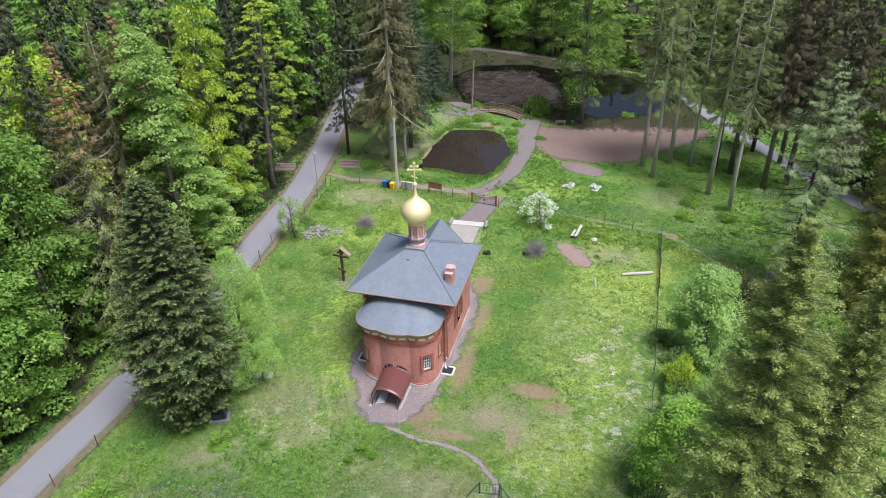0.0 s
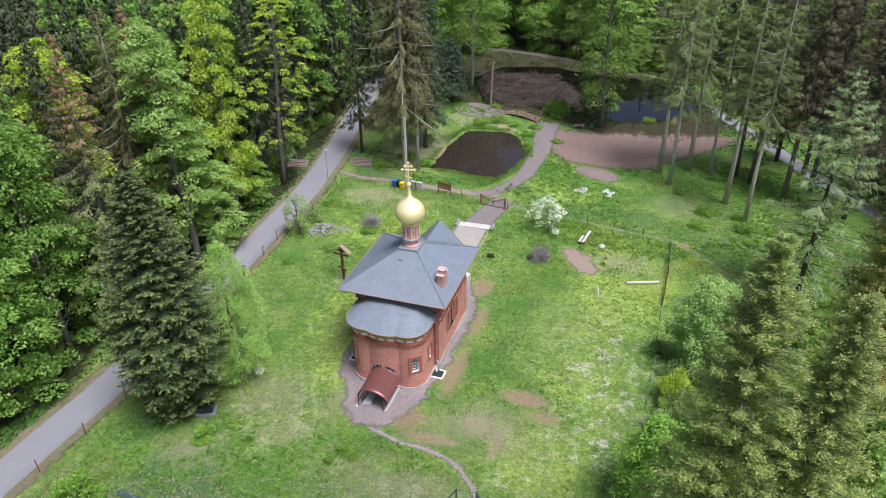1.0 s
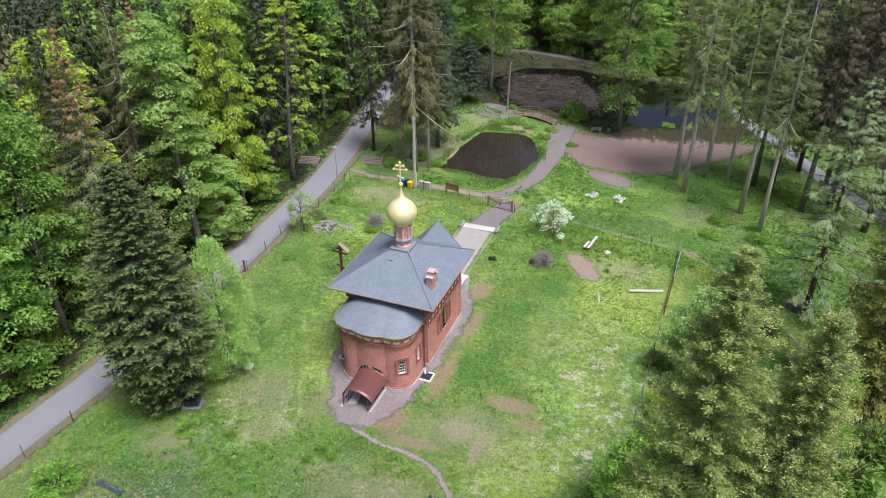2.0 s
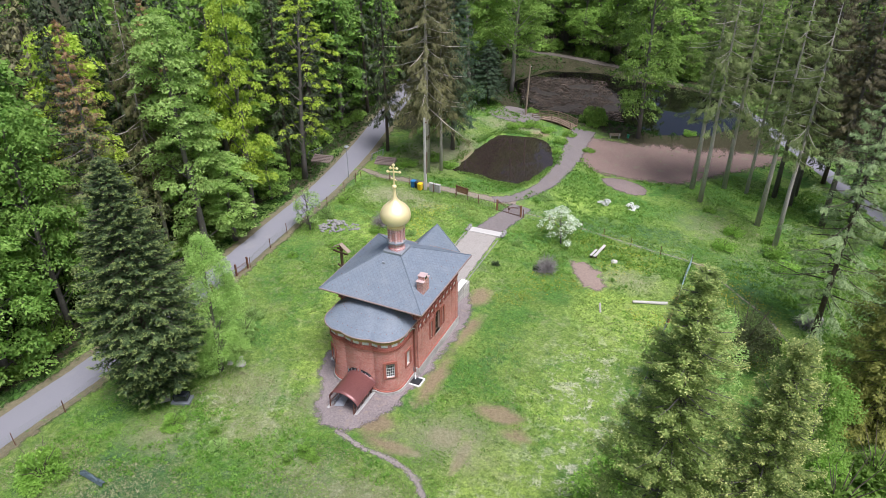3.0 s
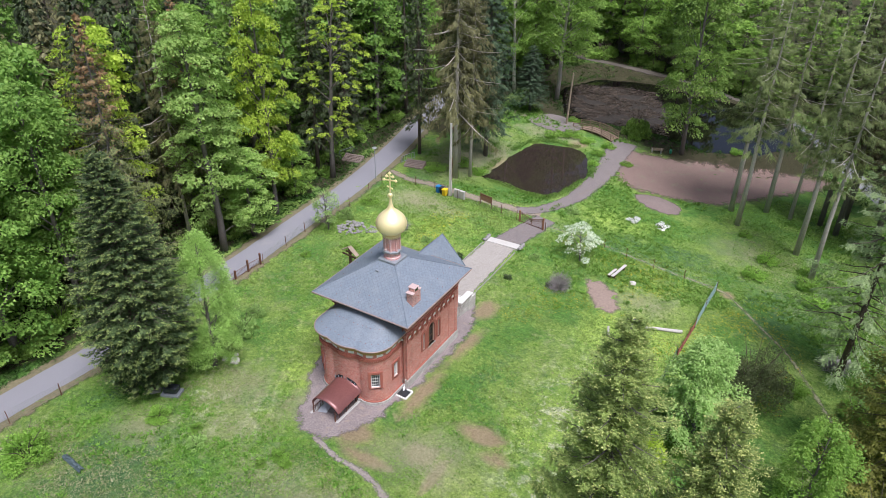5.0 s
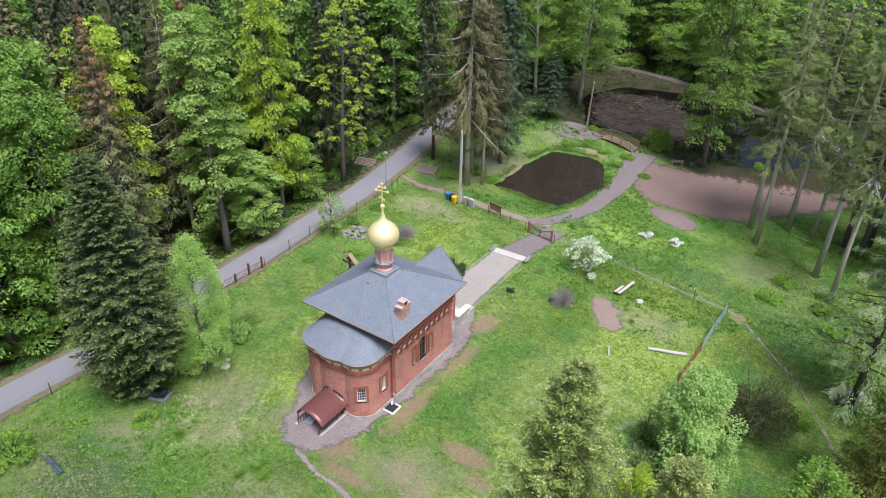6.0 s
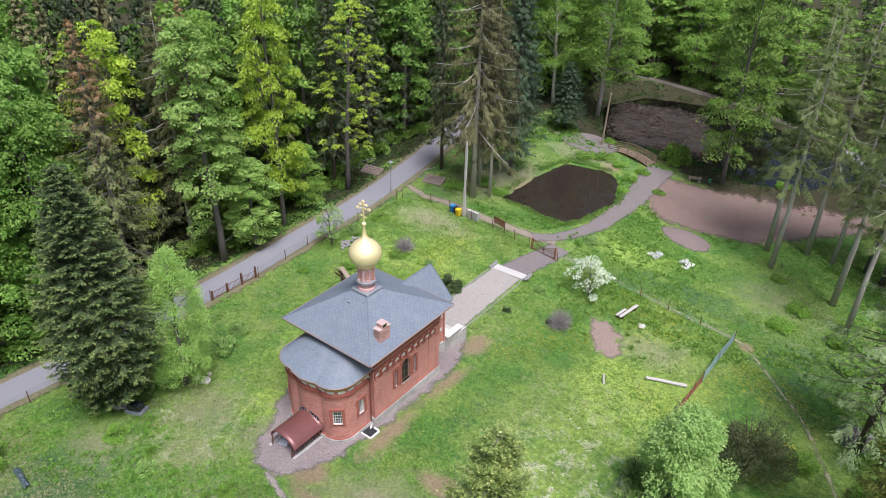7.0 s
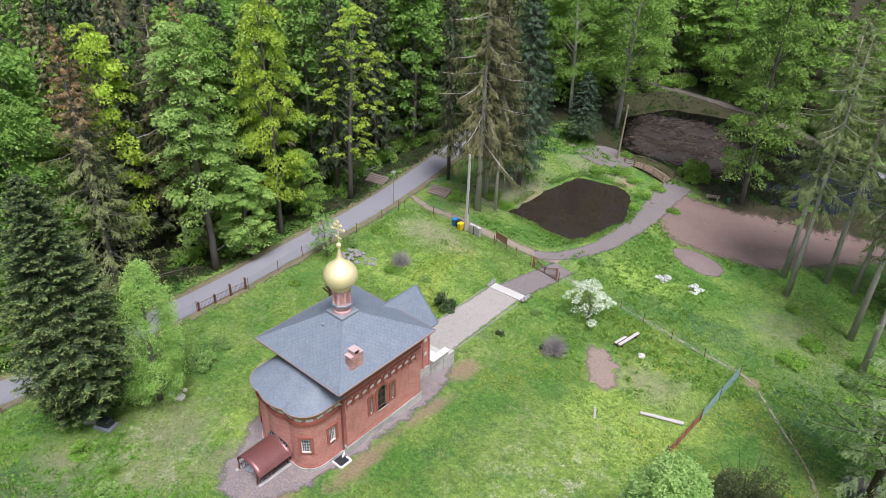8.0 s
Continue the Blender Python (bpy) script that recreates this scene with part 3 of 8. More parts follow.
SWARD = [(3.0, 66.0, 6.0, 14.0, 0.85), (1.0, 50.0, 6.0, 8.0, 0.7), (-1.0, 38.0, 6.0, 5.0, 0.9), (-26.0, 72.0, 9.0, 8.0, 0.8), (-24.0, 56.0, 4.0, 10.0, 0.7), (-6.0, 90.0, 6.0, 4.0, 0.8), (-21.0, 47.0, 2.0, 8.0, 0.9)]
RANK = [(-24.0, 28.0, 14.0, 6.0, 1.0), (-14.0, 32.0, 8.0, 3.5, 0.9), (-34.0, 40.0, 4.0, 14.0, 0.9), (-6.5, 53.0, 3.0, 9.0, 0.6), (2.0, 86.0, 14.0, 4.0, 0.9), (16.0, 82.0, 8.0, 12.0, 0.9), (-30.0, 100.0, 4.0, 12.0, 0.8)]
BLEACHED = [(2.5, 52.0, 4.5, 8.0, 1.0), (3.0, 41.0, 3.5, 5.0, 0.9), (-10.0, 33.0, 9.0, 2.5, 0.6), (-24.0, 38.0, 6.0, 4.0, 0.6), (-2.0, 36.0, 3.0, 3.0, 0.6), (-30.0, 79.0, 6.0, 3.0, 0.7), (3.0, 74.0, 3.0, 3.0, 0.4)]
build_ground()
for nm, outline, level, mat, lab in (("pond", POND, POND_LEVEL, WATER, "small pond of still brown water"), ("lake", LAKE, LAKE_LEVEL, WATER_DARK, "dark woodland pond mirroring the trees")):
    ring = smooth_outline(outline, 2)
    cx, cy = sum(p[0] for p in ring) / len(ring), sum(p[1] for p in ring) / len(ring)
    ring = [(cx + (x - cx) * 1.03, cy + (y - cy) * 1.03) for x, y in ring]
    tagged(mesh_object(nm, [(x, y, level) for x, y in ring], [range(len(ring))], mat), lab, "pond", kind="structure")

ROAD = [(-44.0, -70), (-41.5, -25), (-40.5, 10), (-40.2, 20), (-39.9, 30), (-39.4, 37), (-39.3, 46), (-39.3, 56.3), (-39.9, 67.5), (-40.4, 78.3), (-42.3, 92), (-44.5, 103.0), (-47.5, 118.0), (-51.0, 140.0)]
draped_strip("road", ROAD, 3.5, ASPHALT, 0.07, "narrow worn grey asphalt road through the wood", "road", 0.05, 3)
draped_strip("road_verge", ROAD, 6.0, VERGE, 0.035, "earthy verge along the asphalt road", "verge", 0.35, 5, 8)
draped_strip("pavement", [(-15.9, 60.0), (-16.0, 66), (-15.9, 75.3)], (4.4, 4.0), GRAVEL_PALE, 0.06, "pale gravel walk from church door to steps", "path", 0.05, 6)
draped_strip("gate_path", [(-15.7, 75.6), (-15.2, 78.5), (-14.5, 81.2), (-14.0, 84.5)], (3.8, 3.2), GRAVEL_PATH, 0.06, "grey gravel path leading to the gate", "path", 0.06, 7)
draped_strip("fence_path", [(-38.5, 85.6), (-34.5, 84.6), (-30.5, 84.9), (-25.5, 84.5), (-19.0, 84.6), (-15.0, 85.3)], (1.6, 2.2), EARTH, 0.05, "trodden earth path outside the fence", "path", 0.22, 8)
draped_strip("pond_path", [(-18.0, 84.5), (-15.4, 86.8), (-13.0, 92.8), (-12.3, 101.5), (-12.9, 110.0), (-13.2, 116.5)], (2.1, 4.4), GRAVEL_PATH, 0.055, "grey gravel path past the small pond", "path", 0.18, 9)
draped_patch("plaza", [(-14.8, 115.2), (-9.0, 114.9), (2.1, 118.3), (8.8, 121.0), (15.4, 126.0), (20.0, 126.0), (17.2, 119.8), (11.0, 112.0), (5.2, 103.8), (0.5, 101.5), (-6.8, 99.4), (-11.5, 103.0), (-13.5, 110.0)], GRAVEL_RED, 0.045, "reddish gravel clearing by the pond", "clearing", 0.3, 4)
draped_patch("mound", [(-6.8, 98.8), (-5.6, 96.6), (-2.6, 95.0), (0.2, 96.2), (0.6, 98.8), (-1.6, 100.4), (-5.0, 100.3)], GRAVEL_MOUND, 0.06, "low spread mound of pinkish gravel", "gravel mound", 0.2, 12, 0.5)
draped_patch("bank", [(-31.5, 114.5), (-26.8, 123.0), (-22.0, 119.5), (-20.4, 117.6), (-21.0, 115.2), (-25.5, 112.6)], GRAVEL_PATH, 0.05, "trodden gravel bank by the footbridge", "path", 0.3, 14)
bed = draped_patch("reed_bed", [(-26, 125.0), (-19.5, 123.6), (-14, 124.6), (-9, 126.5), (-8.5, 133), (-12, 141), (-20, 147), (-28, 146), (-32, 139)], REED_BED, 0.0, "brown matted dead reeds in the shallow lake", "reeds", 0.5, 31, 0.8)
for v in bed.data.vertices:
    v.co.z = LAKE_LEVEL + 0.04 + 0.05 * noise.noise((v.co.x * 0.8, v.co.y * 0.8, 3))
draped_strip("forest_path", [(-31.0, 116.5), (-37.0, 118.0), (-46.0, 116.0)], 1.6, EARTH, 0.045, "earth path into the wood", "path", 0.3, 15)
draped_strip("side_road", [(8.0, 150.0), (13.5, 142.0), (17.1, 135.9), (23.1, 125.0), (29.2, 111.8), (35.6, 100.0), (44, 86)], 3.0, ASPHALT, 0.06, "grey lane between the tall trees", "road", 0.15, 16)
draped_strip("far_path", [(-52, 156), (-35.2, 155.6), (-26.9, 156.0), (-15.0, 156.2), (-3.8, 154.4), (8.0, 149.5)], 2.6, FOREST_EARTH, 0.06, "brown path behind the pond", "path", 0.2, 17)
draped_strip("trail", [(-13.0, 82.9), (-8.2, 82.9), (-2.2, 82.1), (3.8, 81.4), (8.6, 81.0), (11.0, 79.0), (13.7, 75.9), (16.9, 72.0), (21, 64)], (0.6, 0.7), TRAIL, 0.04, "narrow trail trodden along the fence", "path", 0.2, 18)
draped_strip("foot_path", [(-14.8, 38.8), (-12.0, 37.9), (-9.2, 37.6), (-7.2, 36.9), (-5.8, 35.6), (-4.9, 34.4), (-4.9, 31.5)], 0.75, FOOTWAY, 0.05, "narrow trodden path to the back gate", "path", 0.2, 19)
draped_patch("apron", [(-12.6, 63.0), (-11.3, 60.5), (-10.6, 57.5), (-10.3, 55.2), (-10.5, 52.0), (-10.8, 48.0), (-11.4, 44.2), (-12.4, 40.2), (-13.8, 38.6), (-16.4, 38.6), (-18.2, 40.0), (-18.9, 42.6), (-20.4, 44.2), (-21.1, 46.4), (-20.7, 50.0), (-20.4, 56.0), (-19.6, 60.5), (-17.6, 63.0)], GRAVEL, 0.055, "grey-pink gravel apron round the church", "gravel", 0.34, 20)
draped_patch("bare_patch", [(-4.9, 74.4), (-3.2, 75.0), (-0.7, 73.4), (0.5, 70.8), (0.2, 68.6), (-1.7, 68.6), (-3.3, 70.3), (-4.8, 72.6)], PINK_EARTH, 0.04, "bare reddish earth patch in the lawn", "earth patch", 0.32, 21)


# ---- the church ----
def arc(cx, cy, r, a0, a1, n):
    return [(cx + r * math.cos(radians(a0 + (a1 - a0) * k / n)), cy + r * math.sin(radians(a0 + (a1 - a0) * k / n))) for k in range(n + 1)]


def apse_outline(out=0.0, end=-3.7):
    """Plan of the three-lobed apse, pushed out by some metres."""
    r, c, y = 1.5 + out, 1.78, -5.72
    mid_r, mid_y = 2.78 + out, -4.7
    crease_x = 1.38
    a_mid = math.degrees(math.acos(crease_x / mid_r))
    crease = (crease_x, mid_y - math.sqrt(mid_r ** 2 - crease_x ** 2))
    a_in = math.degrees(math.atan2(crease[1] - y, crease[0] - c))
    right = arc(c, y, r, a_in, 0, 12)
    left = [(-x, yy) for x, yy in right[::-1]]
    middle = arc(0, mid_y, mid_r, -180 + a_mid, -a_mid, 10)[1:-1]
    return [(-(c + r), end)] + left + middle + right + [(c + r, end)]


def ring_wall(name, outline, thick, z0, z1, material, parent, openings=(), label="", closed=True):
    """A wall of some thickness over a plan outline, with openings cut through it, its courses mapped along its length."""
    n = len(outline)
    outer = [Vector(p) for p in outline]
    inner = []
    for k in range(n):
        a, b, c = outer[k - 1], outer[k], outer[(k + 1) % n]
        d0, d1 = (b - a).normalized(), (c - b).normalized()
        n0, n1 = Vector((-d0.y, d0.x)), Vector((-d1.y, d1.x))
        m = (n0 + n1).normalized()
        inner.append(b + m * (thick / max(0.5, m.dot(n0))))
    bm = bmesh.new()
    rows = [[bm.verts.new((p.x, p.y, z)) for p in ring] for ring, z in ((outer, z0), (outer, z1), (inner, z1), (inner, z0))]
    for r0, r1 in ((0, 1), (1, 2), (2, 3), (3, 0)):
        for k in range(n):
            bm.faces.new((rows[r0][k], rows[r0][(k + 1) % n], rows[r1][(k + 1) % n], rows[r1][k]))
    layer = bm.loops.layers.uv.new("map")
    run = [0.0]
    for k in range(n):
        run.append(run[-1] + (outer[(k + 1) % n] - outer[k]).length)
    for i, f in enumerate(bm.faces):
        k = i % n
        for loop, s in zip(f.loops, (run[k], run[k + 1], run[k + 1], run[k])):
            loop[layer].uv = (s, loop.vert.co.z)
    bmesh.ops.recalc_face_normals(bm, faces=bm.faces)
    ob = part(name, bm, material, parent, label)
    for cutter in openings:
        bpy.context.view_layer.update()
        mod = ob.modifiers.new("opening", "BOOLEAN")
        mod.object, mod.solver, mod.operation = cutter, "EXACT", "DIFFERENCE"
        bpy.context.view_layer.update()
        me = bpy.data.meshes.new_from_object(ob.evaluated_get(bpy.context.evaluated_depsgraph_get()))
        ob.modifiers.clear()
        ob.data = me
        me.name = name
    for cutter in openings:
        bpy.data.objects.remove(cutter)
    return ob


def arch_profile(w, z0, z1, rise, n=10):
    """Upright outline of an opening: straight jambs and an arched head."""
    if rise <= 0:
        return [(-w / 2, z0), (w / 2, z0), (w / 2, z1), (-w / 2, z1)]
    top = [(w / 2 * math.cos(a), z1 - rise + rise * math.sin(a)) for a in (math.pi * k / n for k in range(n + 1))]
    return [(-w / 2, z0), (w / 2, z0)] + top


def slab_of(bm, profile, m, d0, d1):
    """The upright outline, between depths d0 and d1 along the wall's outward way."""
    a = [bm.verts.new(m @ Vector((x, -d0, z))) for x, z in profile]
    b = [bm.verts.new(m @ Vector((x, -d1, z))) for x, z in profile]
    n = len(profile)
    bm.faces.new(a[::-1])
    bm.faces.new(b)
    for k in range(n):
        bm.faces.new((a[k], a[(k + 1) % n], b[(k + 1) % n], b[k]))


def frame_of(bm, profile, inner, m, d0, d1):
    n = len(profile)
    loops = [[bm.verts.new(m @ Vector((x, -d, z))) for x, z in p] for p, d in ((profile, d1), (inner, d1), (inner, d0), (profile, d0))]
    for i in range(4):
        for k in range(n):
            bm.faces.new((loops[i][k], loops[i][(k + 1) % n], loops[(i + 1) % 4][(k + 1) % n], loops[(i + 1) % 4][k]))


def scaled_profile(profile, t):
    xs, zs = [p[0] for p in profile], [p[1] for p in profile]
    cx, cz = (min(xs) + max(xs)) / 2, (min(zs) + max(zs)) / 2
    fx, fz = 1 - 2 * t / (max(xs) - min(xs)), 1 - 2 * t / (max(zs) - min(zs))
    return [(cx + (x - cx) * fx, cz + (z - cz) * fz) for x, z in profile]


def cutter_of(profile, m, parent):
    bm = bmesh.new()
    slab_of(bm, profile, m, -0.8, 0.4)
    bmesh.ops.recalc_face_normals(bm, faces=bm.faces)
    return part("cutter", bm, WHITE, parent)


def window_in(parent, m, w, z0, z1, rise, cols, rows, frame_mat, label, sill=True, bar=0.035, hood=True):
    """A window in a wall: m stands on the wall's face with -y outwards."""
    profile = arch_profile(w, z0, z1, rise)
    bm = bmesh.new()
    slab_of(bm, profile, m, -0.24, -0.22)
    pane = part("window", bm, PANE, parent, label)
    bm = bmesh.new()
    frame_of(bm, profile, scaled_profile(profile, 0.06), m, -0.2, -0.12)
    for k in range(1, cols):
        x = -w / 2 + w * k / cols
        top = z1 - rise + rise * math.sqrt(max(0, 1 - (2 * x / w) ** 2))
        box(bm, (x - bar / 2, 0.13, z0), (x + bar / 2, 0.18, top), 0, m)
    for k in range(1, rows):
        z = z0 + (z1 - z0) * k / rows
        if z < z1 - rise * 0.5:
            box(bm, (-w / 2, 0.14, z - bar / 2), (w / 2, 0.17, z + bar / 2), 0, m)
    part("window_frame", bm, frame_mat, pane, "glazing bars")
    if sill:
        bm = bmesh.new()
        box(bm, (-w / 2 - 0.1, -0.1, z0 - 0.1), (w / 2 + 0.1, 0.2, z0), 0.015, m)
        part("sill", bm, PALE_STONE, pane, "pale stone sill")
    if hood:
        outer = arch_profile(w + 0.44, z0 + 0.0, z1 + 0.22, rise + 0.15 if rise else 0)
        bm = bmesh.new()
        frame_of(bm, outer, [(x * w / (w + 0.44), z0 + (z - z0) * (z1 - z0) / (z1 + 0.22 - z0)) for x, z in outer], m, 0.0, 0.07)
        part("surround", bm, BRICK_DARK, pane, "moulded brick surround")
    return pane


def wall_at(x, y, facing):
    """Pose on a wall's face; facing: degrees of the outward way in the church's plan."""
    return pose(x, y, 0, 0, 0, facing + 90)


def build_church():
    ch = empty_thing("church", pose(CHURCH[0], CHURCH[1], 0, 0, 0, CHURCH_TURN), "small red brick church with slate roof and golden onion dome", "church")
    W, VF, VB, EAVE = 3.72, -3.75, 4.62, 7.75
    # plinths
    bm = bmesh.new()
    prism(bm, [(-W - 0.13, VF - 0.13), (W + 0.13, VF - 0.13), (W + 0.13, VB + 0.13), (-W - 0.13, VB + 0.13)], -0.7, 0.9)
    box(bm, (-W - 0.08, VF - 0.08, 0.9), (W + 0.08, VB + 0.08, 0.97))
    part("plinth", bm, PLINTH, ch, "pale squared stone plinth", "plane")
    bm = bmesh.new()
    prism(bm, apse_outline(0.14, -3.8), -0.7, 0.42)
    part("plinth", bm, PLINTH, ch, "low pale stone plinth of the apse", "plane")
    # main walls, with their openings
    wins = []
    for side in (1, -1):
        face = 0 if side > 0 else 180
        for v, w, z0, z1, rise in ((0.13, 1.02, 2.32, 4.6, 0.5), (-1.08, 0.32, 2.42, 4.25, 0.16), (1.32, 0.32, 2.42, 4.25, 0.16)):
            wins.append((wall_at(side * W, v, face), w, z0, z1, rise))
    cut = [cutter_of(arch_profile(w, z0, z1, rise), m, ch) for m, w, z0, z1, rise in wins]
    ring_wall("wall", [(-W, VF), (W, VF), (W, VB), (-W, VB)], 0.45, 0.66, EAVE + 0.1, BRICK, ch, cut)
    for m, w, z0, z1, rise in wins:
        if w > 0.5:
            window_in(ch, m, w, z0, z1, rise, 2, 3, FRAME_BROWN, "arched leaded window")
        else:
            window_in(ch, m, w, z0, z1, rise, 1, 9, LEAD, "narrow slit window", sill=False, bar=0.035)
    # pilasters, string courses
    for sx in (-1, 1):
        for v, w in ((VF + 0.2, 0.4), (3.22, 0.14), (VB - 0.2, 0.4)):
            bm = bmesh.new()
            box(bm, (sx * W - 0.08, v - w / 2, 0.72), (sx * W + 0.06, v + w / 2, 5.0), 0.015) if sx > 0 else box(bm, (-W - 0.06, v - w / 2, 0.72), (-W + 0.08, v + w / 2, 5.0), 0.015)
            part("pilaster", bm, BRICK, ch, uv="plane")
        bm = bmesh.new()
        x0, x1 = sorted((sx * (W - 0.05), sx * (W + 0.09)))
        box(bm, (x0, VF - 0.05, 0.975), (x1, VB + 0.05, 1.06), 0.02)
        part("string_course", bm, BRICK_DARK, ch)
        bm = bmesh.new()
        box(bm, (x0, VF - 0.05, 5.72), (x1, VB + 0.05, 5.85), 0.02)
        box(bm, (x0, VF - 0.05, 6.3), (sx * (W + 0.2) if sx > 0 else x1, VB + 0.05, EAVE - 0.05)) if sx > 0 else box(bm, (-W - 0.2, VF - 0.05, 6.3), (x1, VB + 0.05, EAVE - 0.05))
        part("cornice", bm, BRICK_DARK, ch, "corbelled brick cornice")
        # row of white niches under the eaves
        for k in range(10):
            v = -3.32 + k * 0.78
            m = wall_at(sx * W, v, 0 if sx > 0 else 180)
            bm = bmesh.new()
            slab_of(bm, arch_profile(0.52, 5.12, 5.5, 0.2, 6), m, 0.01, 0.03)
            niche = part("niche", bm, WHITE, ch, "white rendered niche")
            bm = bmesh.new()
            outer = arch_profile(0.7, 5.1, 5.62, 0.3, 6)
            frame_of(bm, outer, [(x * 0.74, 5.12 + (z - 5.1) * 0.73) for x, z in outer], m, 0.0, 0.1)
            box(bm, (-0.34, -0.1, 4.84), (-0.2, 0.0, 5.11), 0, m)
            box(bm, (0.2, -0.1, 4.84), (0.34, 0.0, 5.11), 0, m)
            part("brick_arch", bm, BRICK_DARK, niche)
    # apse
    AE = 5.95
    outline = apse_outline()
    lobe = [(1.78, -5.72, -50.0, 1.5), (-1.78, -5.72, -130.0, 1.5)]
    apse_w = [(wall_at(cx + r * math.cos(radians(a)), cy + r * math.sin(radians(a)), a), 0.74) for cx, cy, a, r in lobe]
    apse_w += [(wall_at(3.28, -4.75, 0), 0.66), (wall_at(-3.28, -4.75, 180), 0.66)]
    cut = [cutter_of(arch_profile(w, 1.95, 3.45, 0), m, ch) for m, w in apse_w]
    ring_wall("apse_wall", outline, 0.4, 0.25, AE, BRICK, ch, cut, "three-lobed brick apse wall")
    for m, w in apse_w:
        window_in(ch, m, w, 1.95, 3.45, 0, 4, 5, FRAME_WHITE, "barred square window", sill=False, bar=0.032)
    for d0, d1, z0, z1, mat, nm in ((-0.02, 0.08, 0.424, 0.52, BRICK_DARK, "string_course"), (-0.02, 0.12, 4.92, 5.04, BRICK_DARK, "string_course"), (-0.02, 0.2, 5.55, AE, OCHRE, "frieze")):
        o1, o0 = apse_outline(d1), apse_outline(d0)
        bm = bmesh.new()
        rows = [[bm.verts.new((x, y, z)) for x, y in ring] for ring, z in ((o1, z0), (o1, z1), (o0, z1), (o0, z0))]
        for i in range(4):
            for k in range(len(o1) - 1):
                bm.faces.new((rows[i][k], rows[i][k + 1], rows[(i + 1) % 4][k + 1], rows[(i + 1) % 4][k]))
        part(nm, bm, mat, ch)
    # white panels and dentils round the apse
    line = [Vector(p) for p in apse_outline(0.02)]
    cum = [0.0]
    for a, b in zip(line, line[1:]):
        cum.append(cum[-1] + (b - a).length)

    def on_apse(s):
        k = min(max(np.searchsorted(cum, s) - 1, 0), len(line) - 2)
        a, b = line[k], line[k + 1]
        p = a + (b - a) * ((s - cum[k]) / (cum[k + 1] - cum[k]))
        d = (b - a).normalized()
        return p, math.degrees(math.atan2(-d.x, d.y))
    count = 15
    for k in range(count):
        p, face = on_apse(cum[-1] * (k + 0.5) / count)
        bm = bmesh.new()
        slab_of(bm, arch_profile(0.52, 5.2, 5.5, 0.1, 4), wall_at(p.x, p.y, face), 0.0, 0.06)
        part("niche", bm, WHITE, ch, "white rendered niche")
    bm = bmesh.new()
    for k in range(84):
        p, face = on_apse(cum[-1] * (k + 0.5) / 84)
        box(bm, (-0.045, -0.14, 4.72), (0.045, 0.02, 4.92), 0, wall_at(p.x, p.y, face))
    part("dentil_band", bm, BRICK_DARK, ch, "row of small dark brick dentils")
    # apse roof: from the lobed eaves up to the main wall
    eave, n = apse_outline(0.42, -3.76), 0
    top = [(x * 0.42, -3.76, 7.5 - 0.12 * abs(x * 0.42)) for x, _ in eave]
    verts, faces = [], []
    steps = 6
    for (x, y), t in zip(eave, top):
        for k in range(steps + 1):
            f = k / steps
            verts.append((x + (t[0] - x) * f, y + (t[1] - y) * f, AE + 0.12 + (t[2] - AE - 0.12) * (1 - (1 - f) ** 1.25)))
    n = len(eave)
    for i in range(n - 1):
        for k in range(steps):
            a = i * (steps + 1) + k
            faces.append((a, a + steps + 1, a + steps + 2, a + 1))
    mesh_object("apse_roof", verts, faces, SLATE, ch, "slate roof of the apse with lobed edge", "plane", True)
    bm = bmesh.new()
    prism(bm, apse_outline(0.42, -3.76), AE - 0.02, AE + 0.115)
    part("soffit", bm, OCHRE, ch, "ochre eaves boarding")
    bm = bmesh.new()
    tube(bm, [(x, y, AE + 0.1) for x, y in apse_outline(0.45, -3.76)], 0.055, 6)
    part("gutter", bm, COPPER, ch, "pinkish copper gutter")
    # snow guards: small dark hooks
    bm = bmesh.new()
    box(bm, (-0.025, -0.025, -0.02), (0.025, 0.025, 0.035), 0.008)
    first = part("snow_guard", bm, PIPE, ch)
    hook, spots = first.data, []
    for i in range(2, n - 2, 2):
        for k in (1, 3):
            spots.append(Vector(verts[i * (steps + 1) + k]))
    # main roof: a hipped pyramid
    RX, RY, Z0, Z1 = 4.86, 5.15, EAVE + 0.1, 10.35
    cx, cy, hs = 0.24, -0.45, 0.85
    lo = [(-RX, -RY, Z0), (RX, -RY, Z0), (RX, RY, Z0), (-RX, RY, Z0)]
    hi = [(cx - hs, cy - hs, Z1), (cx + hs, cy - hs, Z1), (cx + hs, cy + hs, Z1), (cx - hs, cy + hs, Z1)]
    mesh_object("roof", lo + hi, [(0, 1, 5, 4), (1, 2, 6, 5), (2, 3, 7, 6), (3, 0, 4, 7), (4, 5, 6, 7)], SLATE, ch, "grey slate hipped roof", "plane")
    bm = bmesh.new()
    box(bm, (-RX, -RY, Z0 - 0.16), (RX, RY, Z0 - 0.004))
    part("soffit", bm, OCHRE, ch, "ochre eaves boarding")
    bm = bmesh.new()
    ring = [Vector(p) for p in lo]
    for a, b in zip(ring, ring[1:] + ring[:1]):
        tube(bm, [a - Vector((0, 0, 0.05)), b - Vector((0, 0, 0.05))], 0.075, 6)
    part("gutter", bm, COPPER, ch, "pinkish copper gutter")
    for a, b in zip(lo, hi):
        bm = bmesh.new()
        tube(bm, [Vector(a) + Vector((0, 0, 0.02)), Vector(b) + Vector((0, 0, 0.02))], 0.045, 5)
        part("hip_cap", bm, SLATE_CAP, ch, "slate-grey hip flashing")
